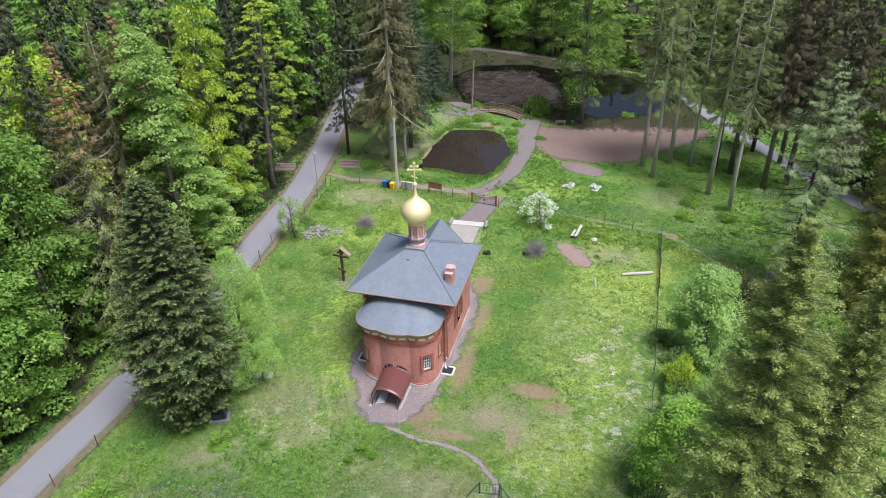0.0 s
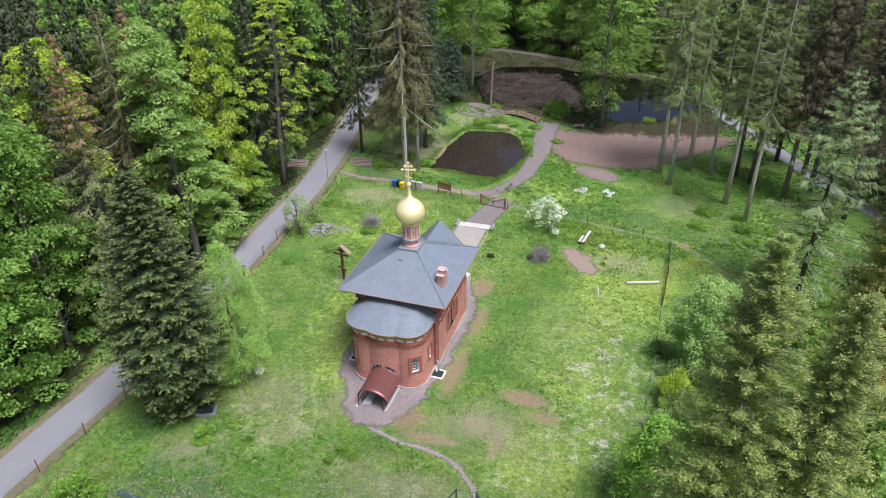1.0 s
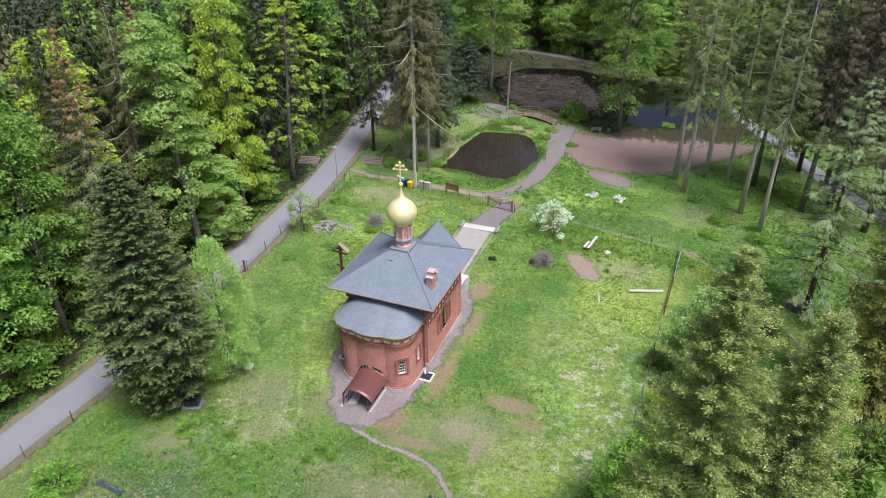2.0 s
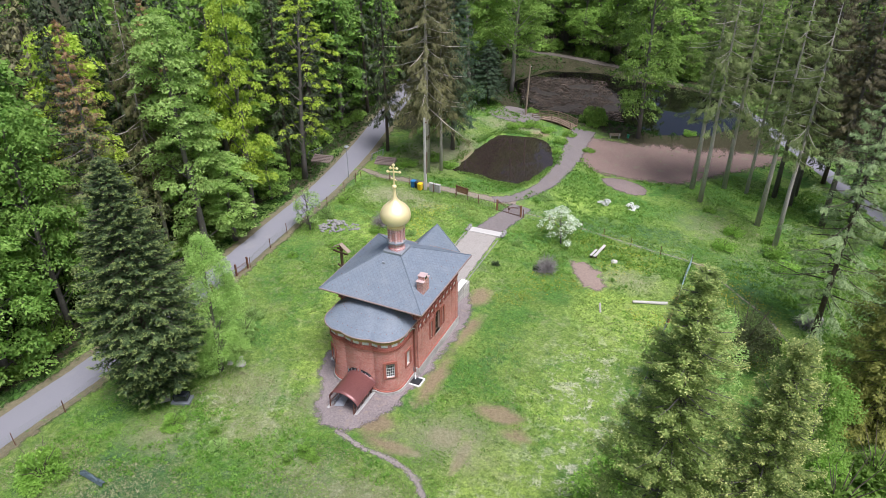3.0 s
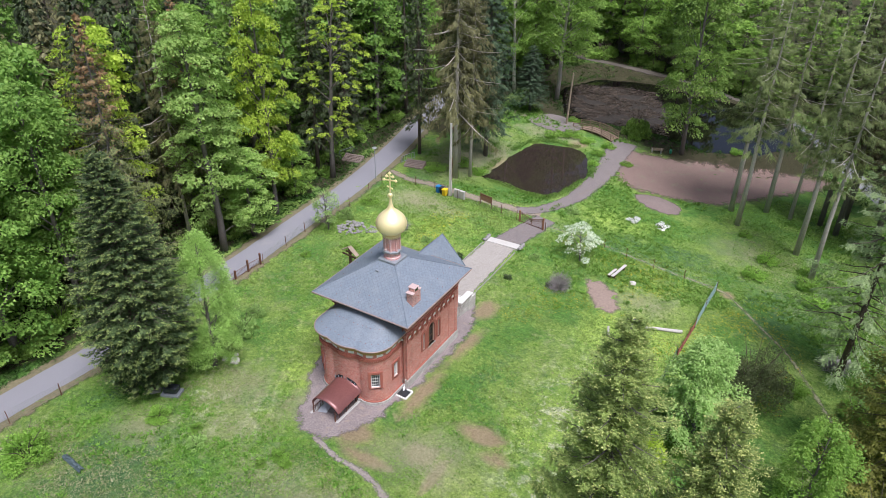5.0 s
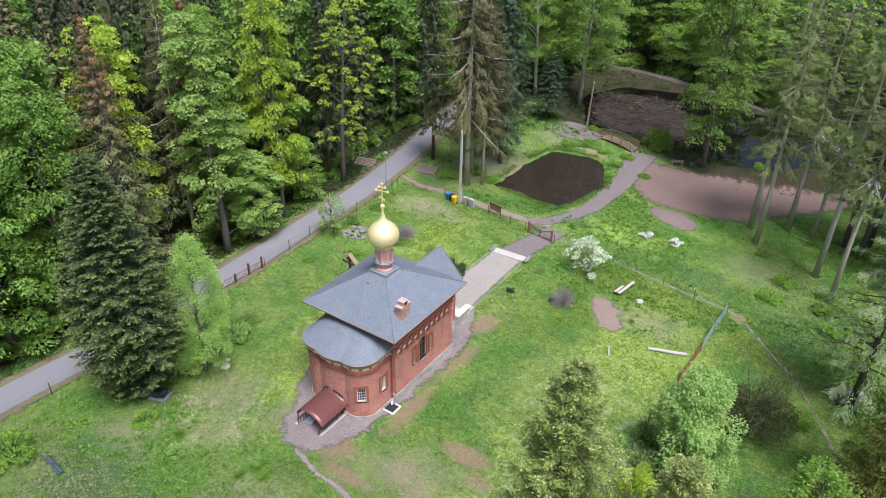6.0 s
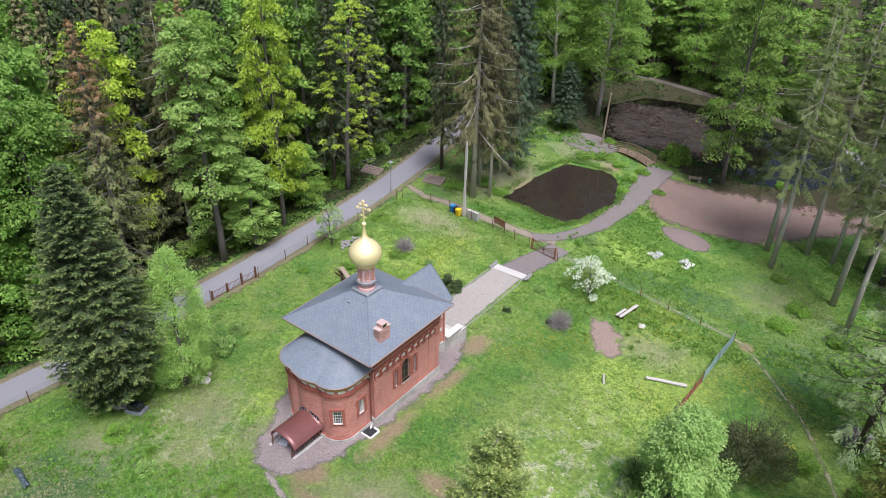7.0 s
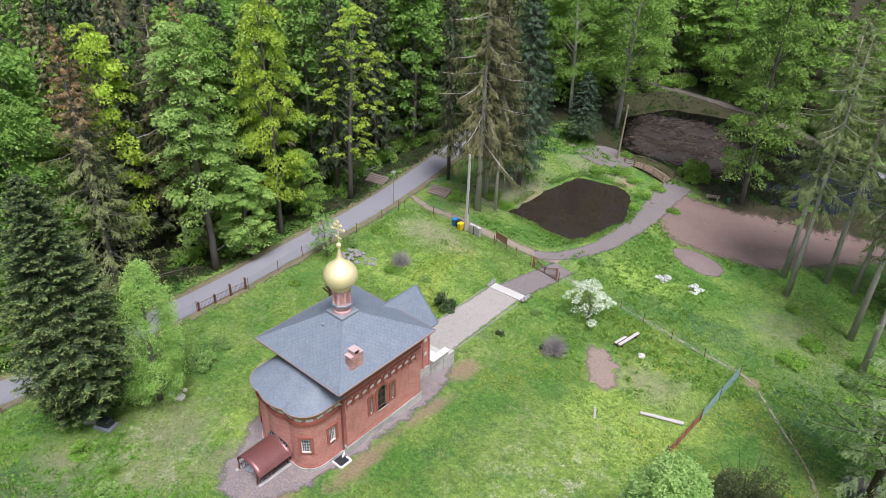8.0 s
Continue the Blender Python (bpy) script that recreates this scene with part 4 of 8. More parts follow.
    # scalloped trim under the front eaves
    bm = bmesh.new()
    for k in range(40):
        x = -4.0 + k * 8.0 / 39
        lathe_pts = [(x - 0.1, Z0 - 0.16), (x + 0.1, Z0 - 0.16), (x + 0.1, Z0 - 0.24), (x, Z0 - 0.32), (x - 0.1, Z0 - 0.24)]
        slab_of(bm, lathe_pts, Matrix.Translation((0, -RY + 0.22, 0)), 0, 0.03)
    part("eaves_trim", bm, OCHRE, ch, "yellowish scalloped eaves trim")
    for a, b, c, d in ((0, 1, 5, 4), (1, 2, 6, 5), (3, 0, 4, 7)):
        P = [Vector((lo + hi)[i]) for i in (a, b, c, d)]
        for row in (0.12, 0.3):
            for k in range(7):
                s = (k + 0.5 + (0.5 if row == 0.3 else 0)) / 7.5
                spots.append((P[0] + (P[1] - P[0]) * s) * (1 - row) + (P[3] + (P[2] - P[3]) * s) * row)
    first.location = spots[0]
    for p in spots[1:]:
        ob = new("snow_guard", hook)
        ob.parent, ob.location = ch, p
    bm = bmesh.new()
    box(bm, (cx - 0.55, cy - 1.75, 9.74), (cx - 0.25, cy - 1.6, 9.94), 0.02)
    part("roof_vent", bm, LEAD, ch, "small dark roof vent")
    # lantern and onion dome
    m = Matrix.Translation((cx, cy, 0))
    bm = bmesh.new()
    box(bm, (-0.9, -0.9, 10.3), (0.9, 0.9, 10.56), 0.04, m)
    part("lantern_base", bm, LEAD, ch, "square grey lead base of the lantern")
    bm = bmesh.new()
    lathe(bm, [(0.72, 10.5), (0.72, 10.7), (0.62, 10.76), (0.62, 11.1), (0.7, 11.2)], 16, (cx, cy))
    part("drum", bm, BRICK_PALE, ch, "pink and white patterned drum", "plane")
    bm = bmesh.new()
    lathe(bm, [(0.7, 11.18), (0.86, 11.22), (0.86, 11.34), (0.7, 11.4)], 8, (cx, cy), radians(22.5))
    part("collar", bm, LEAD, ch, "grey lead collar")
    bm = bmesh.new()
    lathe(bm, [(0.62, 11.36), (0.62, 12.55), (0.72, 12.66), (0.72, 12.75)], 16, (cx, cy))
    part("drum", bm, BRICK_PALE, ch, "pink and white patterned drum", "plane")
    for k in range(8):
        a = radians(k * 45 + 22.5)
        bm = bmesh.new()
        lathe(bm, [(0.12, 11.36), (0.12, 11.48), (0.085, 11.52), (0.085, 12.3), (0.13, 12.38), (0.13, 12.52)], 8, (cx + 0.66 * math.cos(a), cy + 0.66 * math.sin(a)))
        part("column", bm, BRICK_PALE, ch, uv="plane")
        b = radians(k * 45)
        bm = bmesh.new()
        slab_of(bm, arch_profile(0.16, 11.65, 12.2, 0.08, 4), pose(cx + 0.605 * math.cos(b), cy + 0.605 * math.sin(b), 0, 0, 0, k * 45 + 90), 0, 0.03)
        part("slit", bm, BRICK, ch, "recessed red brick slit", "plane")
    bm = bmesh.new()
    lathe(bm, [(0.7, 12.72), (0.78, 12.78), (0.72, 12.84)], 24, (cx, cy))
    for k in range(24):
        a = radians(k * 15)
        box(bm, (-0.07, -0.02, 12.6), (0.07, 0.02, 12.76), 0.01, pose(cx + 0.75 * math.cos(a), cy + 0.75 * math.sin(a), 0, 0, 0, k * 15 + 90))
    part("rim", bm, GOLD, ch, "gilded scalloped rim")
    bm = bmesh.new()
    prof = [(0.6, 12.8), (0.82, 12.95), (1.14, 13.2), (1.27, 13.5), (1.3, 13.8), (1.23, 14.1), (1.07, 14.38), (0.83, 14.64), (0.52, 14.88), (0.3, 15.1), (0.18, 15.38), (0.115, 15.75), (0.085, 16.1), (0.06, 16.15)]
    fine = []
    for (r0, z0), (r1, z1) in zip(prof, prof[1:]):
        fine += [(r0 + (r1 - r0) * s, z0 + (z1 - z0) * s) for s in (0, 0.5)]
    lathe(bm, fine + [prof[-1]], 48, (cx, cy))
    part("dome", bm, GOLD, ch, "gilded onion dome", smooth=True)
    bm = bmesh.new()
    bmesh.ops.create_uvsphere(bm, u_segments=16, v_segments=10, radius=0.2, matrix=Matrix.Translation((cx, cy, 16.28)))
    part("finial", bm, GOLD, ch, smooth=True)
    bm = bmesh.new()
    turn = pose(cx, cy, 0, 0, 0, 12)
    box(bm, (-0.055, -0.035, 16.4), (0.055, 0.035, 18.2), 0.012, turn)
    box(bm, (-0.5, -0.035, 17.55), (0.5, 0.035, 17.66), 0.012, turn)
    box(bm, (-0.24, -0.035, 17.88), (0.24, 0.035, 17.97), 0.012, turn)
    box(bm, (-0.28, -0.035, -0.05), (0.28, 0.035, 0.05), 0.012, turn @ Matrix.Translation((0, 0, 16.95)) @ pose(0, 0, 0, 0, 22, 0))
    for x, z in ((-0.5, 17.6), (0.5, 17.6), (0, 18.2), (-0.26, 17.92), (0.26, 17.92)):
        for dx, dz in ((0.07, 0), (-0.07, 0), (0, 0.07), (0, -0.05)):
            bmesh.ops.create_uvsphere(bm, u_segments=8, v_segments=6, radius=0.075, matrix=turn @ Matrix.Translation((x + dx, 0, z + dz)))
    part("cross", bm, GOLD, ch, "gilded three-barred cross with trefoil ends")
    # chimney: a long stack, its middle raised over the open flue
    bm = bmesh.new()
    box(bm, (3.47, -3.2, 7.9), (4.05, -2.0, 9.550), 0.015)
    box(bm, (3.48, -2.88, 9.550), (4.04, -2.32, 9.930), 0.015)
    chim = part("chimney", bm, BRICK_CHIMNEY, ch, "stepped brick chimney", "plane")
    for lo_, hi_ in (((3.41, -3.26, 9.554), (4.11, -2.89, 9.620)), ((3.41, -2.31, 9.554), (4.11, -1.94, 9.620)), ((3.42, -2.94, 9.932), (4.1, -2.26, 9.990))):
        bm = bmesh.new()
        box(bm, lo_, hi_, 0.02)
        part("chimney_cap", bm, CAP_PINK, chim, "pale pink sheet metal cap")
    for x0, x1 in ((4.035, 4.055), (3.465, 3.485)):
        bm = bmesh.new()
        box(bm, (x0, -2.78, 9.650), (x1, -2.42, 9.890))
        part("flue_opening", bm, PANE, chim, "black flue opening")
    bm = bmesh.new()
    box(bm, (3.4, -3.3, 7.95), (4.14, -1.9, 8.36))
    part("flashing", bm, LEAD, chim, "dark lead flashing")
    # porch
    PW, P0, P1 = 2.0, VB, 7.7
    bm = bmesh.new()
    box(bm, (-PW - 0.1, P0 + 0.14, -0.7), (PW + 0.1, P1 + 0.1, 1.05), 0.02)
    part("plinth", bm, PLINTH, ch, "pale stone porch base", "plane")
    door_cut = [cutter_of(arch_profile(1.4, 1.06, 3.9, 0.5), wall_at(0, P1, 90), ch)]
    ring_wall("porch_wall", [(-PW, P0 + 0.002), (PW, P0 + 0.002), (PW, P1), (-PW, P1)], 0.35, 1.0, 5.6, BRICK, ch, door_cut, "brick porch wall")
    bm = bmesh.new()
    slab_of(bm, arch_profile(1.4, 1.06, 3.9, 0.5), wall_at(0, P1, 90), -0.3, -0.22)
    part("door", bm, WOOD_DARK, ch, "dark wooden church door")
    for sx in (-1, 1):
        for v, z in ((P1 - 0.5, 4.6), (P1 - 0.5, 3.9), (P1 - 0.5, 2.4), (P1 - 1.6, 4.6)):
            bm = bmesh.new()
            slab_of(bm, arch_profile(0.34, z, z + 0.34, 0), wall_at(sx * PW, v, 0 if sx > 0 else 180), 0.0, 0.03)
            part("niche", bm, WHITE, ch, "white square niche")
        bm = bmesh.new()
        box(bm, (min(sx * PW, sx * (PW + 0.12)), P1 - 0.9, 1.05), (max(sx * PW, sx * (PW + 0.12)), P1 - 0.75, 5.4))
        box(bm, (min(sx * PW, sx * (PW + 0.12)), P1 - 0.15, 1.05), (max(sx * PW, sx * (PW + 0.12)), P1, 5.4))
        part("pilaster", bm, BRICK, ch, uv="plane")
    GW, GE, GT, G1 = 2.6, 5.75, 8.5, 8.15
    slope = [(-GW, GE), (0, GT), (GW, GE)]
    bm = bmesh.new()
    for sx in (-1, 1):
        vs = [bm.verts.new(p) for p in ((0, 0.2, GT), (0, G1, GT), (sx * GW, G1, GE), (sx * GW, 0.2, GE), (0, 0.2, GT - 0.14), (0, G1, GT - 0.14), (sx * GW, G1, GE - 0.12), (sx * GW, 0.2, GE - 0.12))]
        for f in ((0, 1, 2, 3), (7, 6, 5, 4), (1, 5, 6, 2), (3, 2, 6, 7), (0, 3, 7, 4)):
            bm.faces.new([vs[i] for i in f])
    bmesh.ops.recalc_face_normals(bm, faces=bm.faces)
    part("porch_roof", bm, SLATE, ch, "steep slate gable roof of the porch", "plane")
    bm = bmesh.new()
    slab_of(bm, [(-PW, 5.58), (PW, 5.58), (PW, 6.2), (0, GT - 0.2), (-PW, 6.2)], wall_at(0, P1, 90), -0.3, 0)
    part("gable", bm, BRICK, ch, uv="plane")
    bm = bmesh.new()
    tube(bm, [(0, 0.3, GT + 0.02), (0, G1, GT + 0.02)], 0.05, 6)
    for sx in (-1, 1):
        tube(bm, [(0, G1, GT), (sx * GW, G1, GE)], 0.05, 6)
    part("ridge_cap", bm, SLATE_CAP, ch, "slate-grey ridge flashing")
    # landing and steps at the door
    bm = bmesh.new()
    box(bm, (-2.3, P1 + 0.1, -0.8), (2.3, P1 + 1.7, 0.95), 0.02)
    part("landing", bm, PLINTH, ch, "stone landing with steps", "plane")
    for k in range(5):
        bm = bmesh.new()
        box(bm, (-1.7, P1 + 1.702 + (0.28 + (k - 1) * 0.29 if k else 0), -0.8), (1.7, P1 + 1.98 + k * 0.29, 0.78 - k * 0.18), 0.01)
        part("step", bm, PALE_STONE, ch)
    for sx in (-1, 1):
        bm = bmesh.new()
        box(bm, (sx * 2.15 - 0.24, P1 + 0.12, 0.95), (sx * 2.15 + 0.24, P1 + 2.3, 1.4), 0.03)
        box(bm, (sx * 2.15 - 0.24, P1 + 1.7, -0.8), (sx * 2.15 + 0.24, P1 + 3.2, 0.95), 0.03)
        wall = part("stair_wall", bm, PLINTH, ch, uv="plane")
        bm = bmesh.new()
        box(bm, (sx * 2.15 - 0.32, P1 + 0.12, 1.4), (sx * 2.15 + 0.32, P1 + 2.4, 1.52), 0.02)
        part("coping", bm, WHITE, wall, "white coping slab")
    bm = bmesh.new()
    box(bm, (-1.9, P1 + 0.12, 0.95), (1.9, P1 + 1.68, 1.0), 0.01)
    part("landing_slab", bm, WHITE, ch, "white landing slab")
    # downpipes and cellar window wells at the corners of the apse
    for sx in (-1, 1):
        bm = bmesh.new()
        x, y = sx * (W - 0.22), VF - 0.16
        tube(bm, [(sx * 3.5, -4.6, 7.6), (x, y, 6.9), (x, y, 0.55), (x, y - 0.02, 0.5)], 0.06, 8)
        pipe = part("downpipe", bm, PIPE, ch, "brown metal downpipe")
        bm = bmesh.new()
        tube(bm, [(x, y, 0.55), (x, y - 0.02, 0.2), (x + sx * 0.25, y - 0.45, 0.08)], 0.075, 8)
        part("pipe_shoe", bm, FRAME_WHITE, pipe, "white pipe outlet")
        bm = bmesh.new()
        tube(bm, [(sx * 3.55, y - 0.3, 5.5), (x, y, 5.3)], 0.06, 8)
        part("pipe_branch", bm, FRAME_WHITE, pipe, "white branch from the apse gutter")
        bm = bmesh.new()
        for a, b in (((3.45, -5.1), (4.45, -5.1)), ((4.45, -5.1), (4.45, -4.05)), ((3.9, -4.05), (4.45, -4.05))):
            beam(bm, (sx * a[0], a[1], 0.12), (sx * b[0], b[1], 0.12), 0.14, 0.22, 0.01)
        well = part("window_well", bm, WHITE, ch, "white framed cellar window well")
        bm = bmesh.new()
        box(bm, (sx * 3.92 - 0.46, -5.02, 0.0), (sx * 3.92 + 0.46, -4.1, 0.16))
        part("well_opening", bm, PANE, well, "dark well opening")
    # arched cellar doorway in the middle lobe
    bm = bmesh.new()
    slab_of(bm, arch_profile(2.3, 0.0, 2.45, 0.9, 12), wall_at(0, -7.44, -90), -0.2, 0.03)
    part("fanlight", bm, PANE, ch, "grey arched fanlight above the cellar door")
    bm = bmesh.new()
    for k in range(-3, 4):
        beam(bm, (k * 0.3, -7.5, 1.5), (k * 0.34, -7.5, 2.42 - 0.09 * abs(k)), 0.05)
    part("fanlight_bars", bm, LEAD, ch, "grey fanlight bars")
    return ch


def build_cellar_entrance():
    th = empty_thing("cellar_entrance", pose(CHURCH[0], CHURCH[1], 0, 0, 0, CHURCH_TURN), "cellar stair under an oxblood barrel canopy on posts", "canopy")
    # barrel canopy, lower towards the front and flared at its side
    verts, faces, n, rows = [], [], 14, 8
    for i in range(rows + 1):
        y = -7.3 - 3.1 * i / rows
        for k in range(n + 1):
            a = math.pi * k / n
            r = 1.16 - 0.0 * i
            x, z = r * math.cos(a), 1.28 + 0.92 * math.sin(a) ** 0.85 - 0.06 * i / rows
            if k < 5:
                x += 0.42 * ((5 - k) / 5) ** 1.6
                z += 0.1 * ((5 - k) / 5) ** 2
            verts.append((x, y, z))
    top = len(verts)
    verts += [(x * 0.975, y, z - 0.03) for x, y, z in verts]
    for i in range(rows):
        for k in range(n):
            a = i * (n + 1) + k
            faces.append((a, a + 1, a + n + 2, a + n + 1))
            faces.append((top + a + n + 1, top + a + n + 2, top + a + 1, top + a))
    for k in range(n):
        for i in (0, rows):
            a = i * (n + 1) + k
            faces.append((a, a + 1, top + a + 1, top + a))
    mesh_object("canopy", verts, faces, SHEET, th, "rounded oxblood sheet metal canopy", smooth=True)
    for sx in (-1, 1):
        for y in (-7.5, -8.9, -10.3):
            bm = bmesh.new()
            beam(bm, (sx * 1.13, y, -0.05), (sx * 1.13, y, 1.32), 0.06)
            part("post", bm, RUST, th)
        bm = bmesh.new()
        box(bm, (sx * 1.25 - 0.13, -10.75, -0.3), (sx * 1.25 + 0.13, -7.0, 0.22), 0.02)
        part("side_wall", bm, CONCRETE, th, "low concrete stair wall")
        bm = bmesh.new()
        beam(bm, (sx * 1.13, -7.2, 0.75), (sx * 1.13, -10.4, 0.75), 0.04)
        for k in range(11):
            y = -7.4 - k * 0.3
            beam(bm, (sx * 1.13, y, 0.2), (sx * 1.13, y, 0.75), 0.03)
        part("railing", bm, RUST, th, "iron side railing")
    bm = bmesh.new()
    box(bm, (-1.5, -11.05, -0.3), (1.45, -10.76, 0.16), 0.02)
    part("kerb", bm, PALE_STONE, th, "pale kerb stone")
    for k in range(11):
        bm = bmesh.new()
        y = -10.6 + k * 0.3
        box(bm, (-1.08, y, 0.03), (1.08, y + 0.24, 0.14 - k * 0.004), 0.01)
        part("tread", bm, WOOD, th)
    bm = bmesh.new()
    for x0, x1, y0, y1 in ((-0.95, -0.2, -10.2, -8.2),):
        vs = [bm.verts.new(p) for p in ((x0, y0, 0.15), (x1, y0 + 0.3, 0.15), (x1 + 0.1, y1, 0.95), (x0, y1, 0.95), (x0 + 0.3, y0 + 0.9, 0.75))]
        bm.faces.new((vs[0], vs[1], vs[4]))
        bm.faces.new((vs[1], vs[2], vs[4]))
        bm.faces.new((vs[2], vs[3], vs[4]))
        bm.faces.new((vs[3], vs[0], vs[4]))
    part("sheet", bm, LEAD, th, "leaning grey metal sheet")
    return th


build_church()
build_cellar_entrance()


# ---- trees and plants ----
def leaves_mesh(name, centre, along, across, length, width):
    """Many small leaves: each a pointed blade with its own way, length and width."""
    along = along / np.maximum(np.linalg.norm(along, axis=1, keepdims=True), 1e-6)
    across = across - along * np.sum(along * across, axis=1, keepdims=True)
    across = across / np.maximum(np.linalg.norm(across, axis=1, keepdims=True), 1e-6)
    L, W = length[:, None] / 2, width[:, None] / 2
    v = np.stack([centre - along * L + across * W, centre - along * L - across * W, centre + along * L], 1).reshape(-1, 3)
    n = len(centre)
    me = bpy.data.meshes.new(name)
    me.vertices.add(3 * n)
    me.vertices.foreach_set("co", v.astype(np.float32).ravel())
    me.loops.add(3 * n)
    me.loops.foreach_set("vertex_index", np.arange(3 * n, dtype=np.int32))
    me.polygons.add(n)
    me.polygons.foreach_set("loop_start", np.arange(0, 3 * n, 3, dtype=np.int32))
    me.update(calc_edges=True)
    return me


def unit(rng, n):
    v = rng.normal(size=(n, 3))
    return v / np.linalg.norm(v, axis=1, keepdims=True)


def crown_part(me, material, parent, label=""):
    return finish("crown", me, material, parent, label)


def broadleaf(name, seed, H, R, base, clumps, per, size, leaf, bark, label, category="tree", lean=0.0, plate=(0.6, 1.3), flat=0.22):
    """A deciduous tree: bent trunk, limbs to tiers of leaves, gaps between."""
    rng = np.random.default_rng(seed)
    th = empty_thing(name, pose(0, 0, 0), label, category)
    bm = bmesh.new()
    bend = rng.normal(0, 0.25, (6, 2)).cumsum(0) * 0.5
    zs = np.linspace(-0.4, H * 0.93, 7)
    pts = [(0, 0, zs[0])] + [(bend[i, 0] + lean * zs[i + 1], bend[i, 1], zs[i + 1]) for i in range(6)]
    r0 = 0.013 * H + 0.03
    tube(bm, pts, [r0 * 1.25] + [r0 * (1 - 0.15 * i) for i in range(6)], 7)
    axis_at = lambda z: np.array([np.interp(z, zs, [p[k] for p in pts]) for k in range(2)])
    f = rng.uniform(0, 1, clumps) ** 0.85
    prof = np.clip(1.55 * (f + 0.06) ** 0.32 * (1.03 - f) ** 0.5, 0, 1.0)
    ang = rng.uniform(0, 2 * np.pi, clumps) + np.arange(clumps) * 2.399
    rad = R * prof * np.sqrt(rng.uniform(0.22, 1.0, clumps)) * (1 + 0.18 * np.sin(3 * ang + seed))
    cz = base + f * (H - base)
    cen = np.stack([rad * np.cos(ang), rad * np.sin(ang), cz - 0.06 * rad], 1)
    cen[:, :2] += np.array([axis_at(z) for z in cz])
    for i in range(0, clumps, max(1, clumps // 26)):
        c = cen[i]
        z0 = max(base * 0.7, c[2] - rad[i] * 0.75 - 0.3)
        a = axis_at(z0)
        mid = (a[0] * 0.5 + c[0] * 0.5, a[1] * 0.5 + c[1] * 0.5, z0 * 0.42 + c[2] * 0.58)
        tube(bm, [(a[0], a[1], z0), mid, tuple(c)], [r0 * 0.26, r0 * 0.15, r0 * 0.05], 4, False)
    part("trunk", bm, bark, th, smooth=True)
    pr = rng.uniform(*plate, clumps) * (0.75 + 0.5 * R / 5)
    who = np.repeat(np.arange(clumps), per)
    n = len(who)
    a, q = rng.uniform(0, 2 * np.pi, n), np.sqrt(rng.uniform(0, 1, n))
    disc = np.stack([np.cos(a) * q, np.sin(a) * q, np.zeros(n)], 1) * pr[who][:, None]
    out = np.stack([np.cos(ang), np.sin(ang), np.zeros(clumps)], 1)[who]
    disc[:, 2] = -0.28 * pr[who] * q ** 2 - 0.22 * np.sum(disc * out, 1) + rng.normal(0, flat * 0.5, n) * pr[who]
    pos_ = cen[who] + disc
    along = disc * np.array([1, 1, 0.3]) / pr[who][:, None] + out * 0.4 + rng.normal(0, 0.45, (n, 3)) + np.array([0, 0, -0.25])
    across = np.cross(along, np.array([0, 0, 1.0]) + rng.normal(0, 0.45, (n, 3)))
    s = size * rng.uniform(0.65, 1.35, n)
    crown_part(leaves_mesh("crown", pos_, along, across, s, s * rng.uniform(0.6, 0.95, n)), leaf, th)
    return th


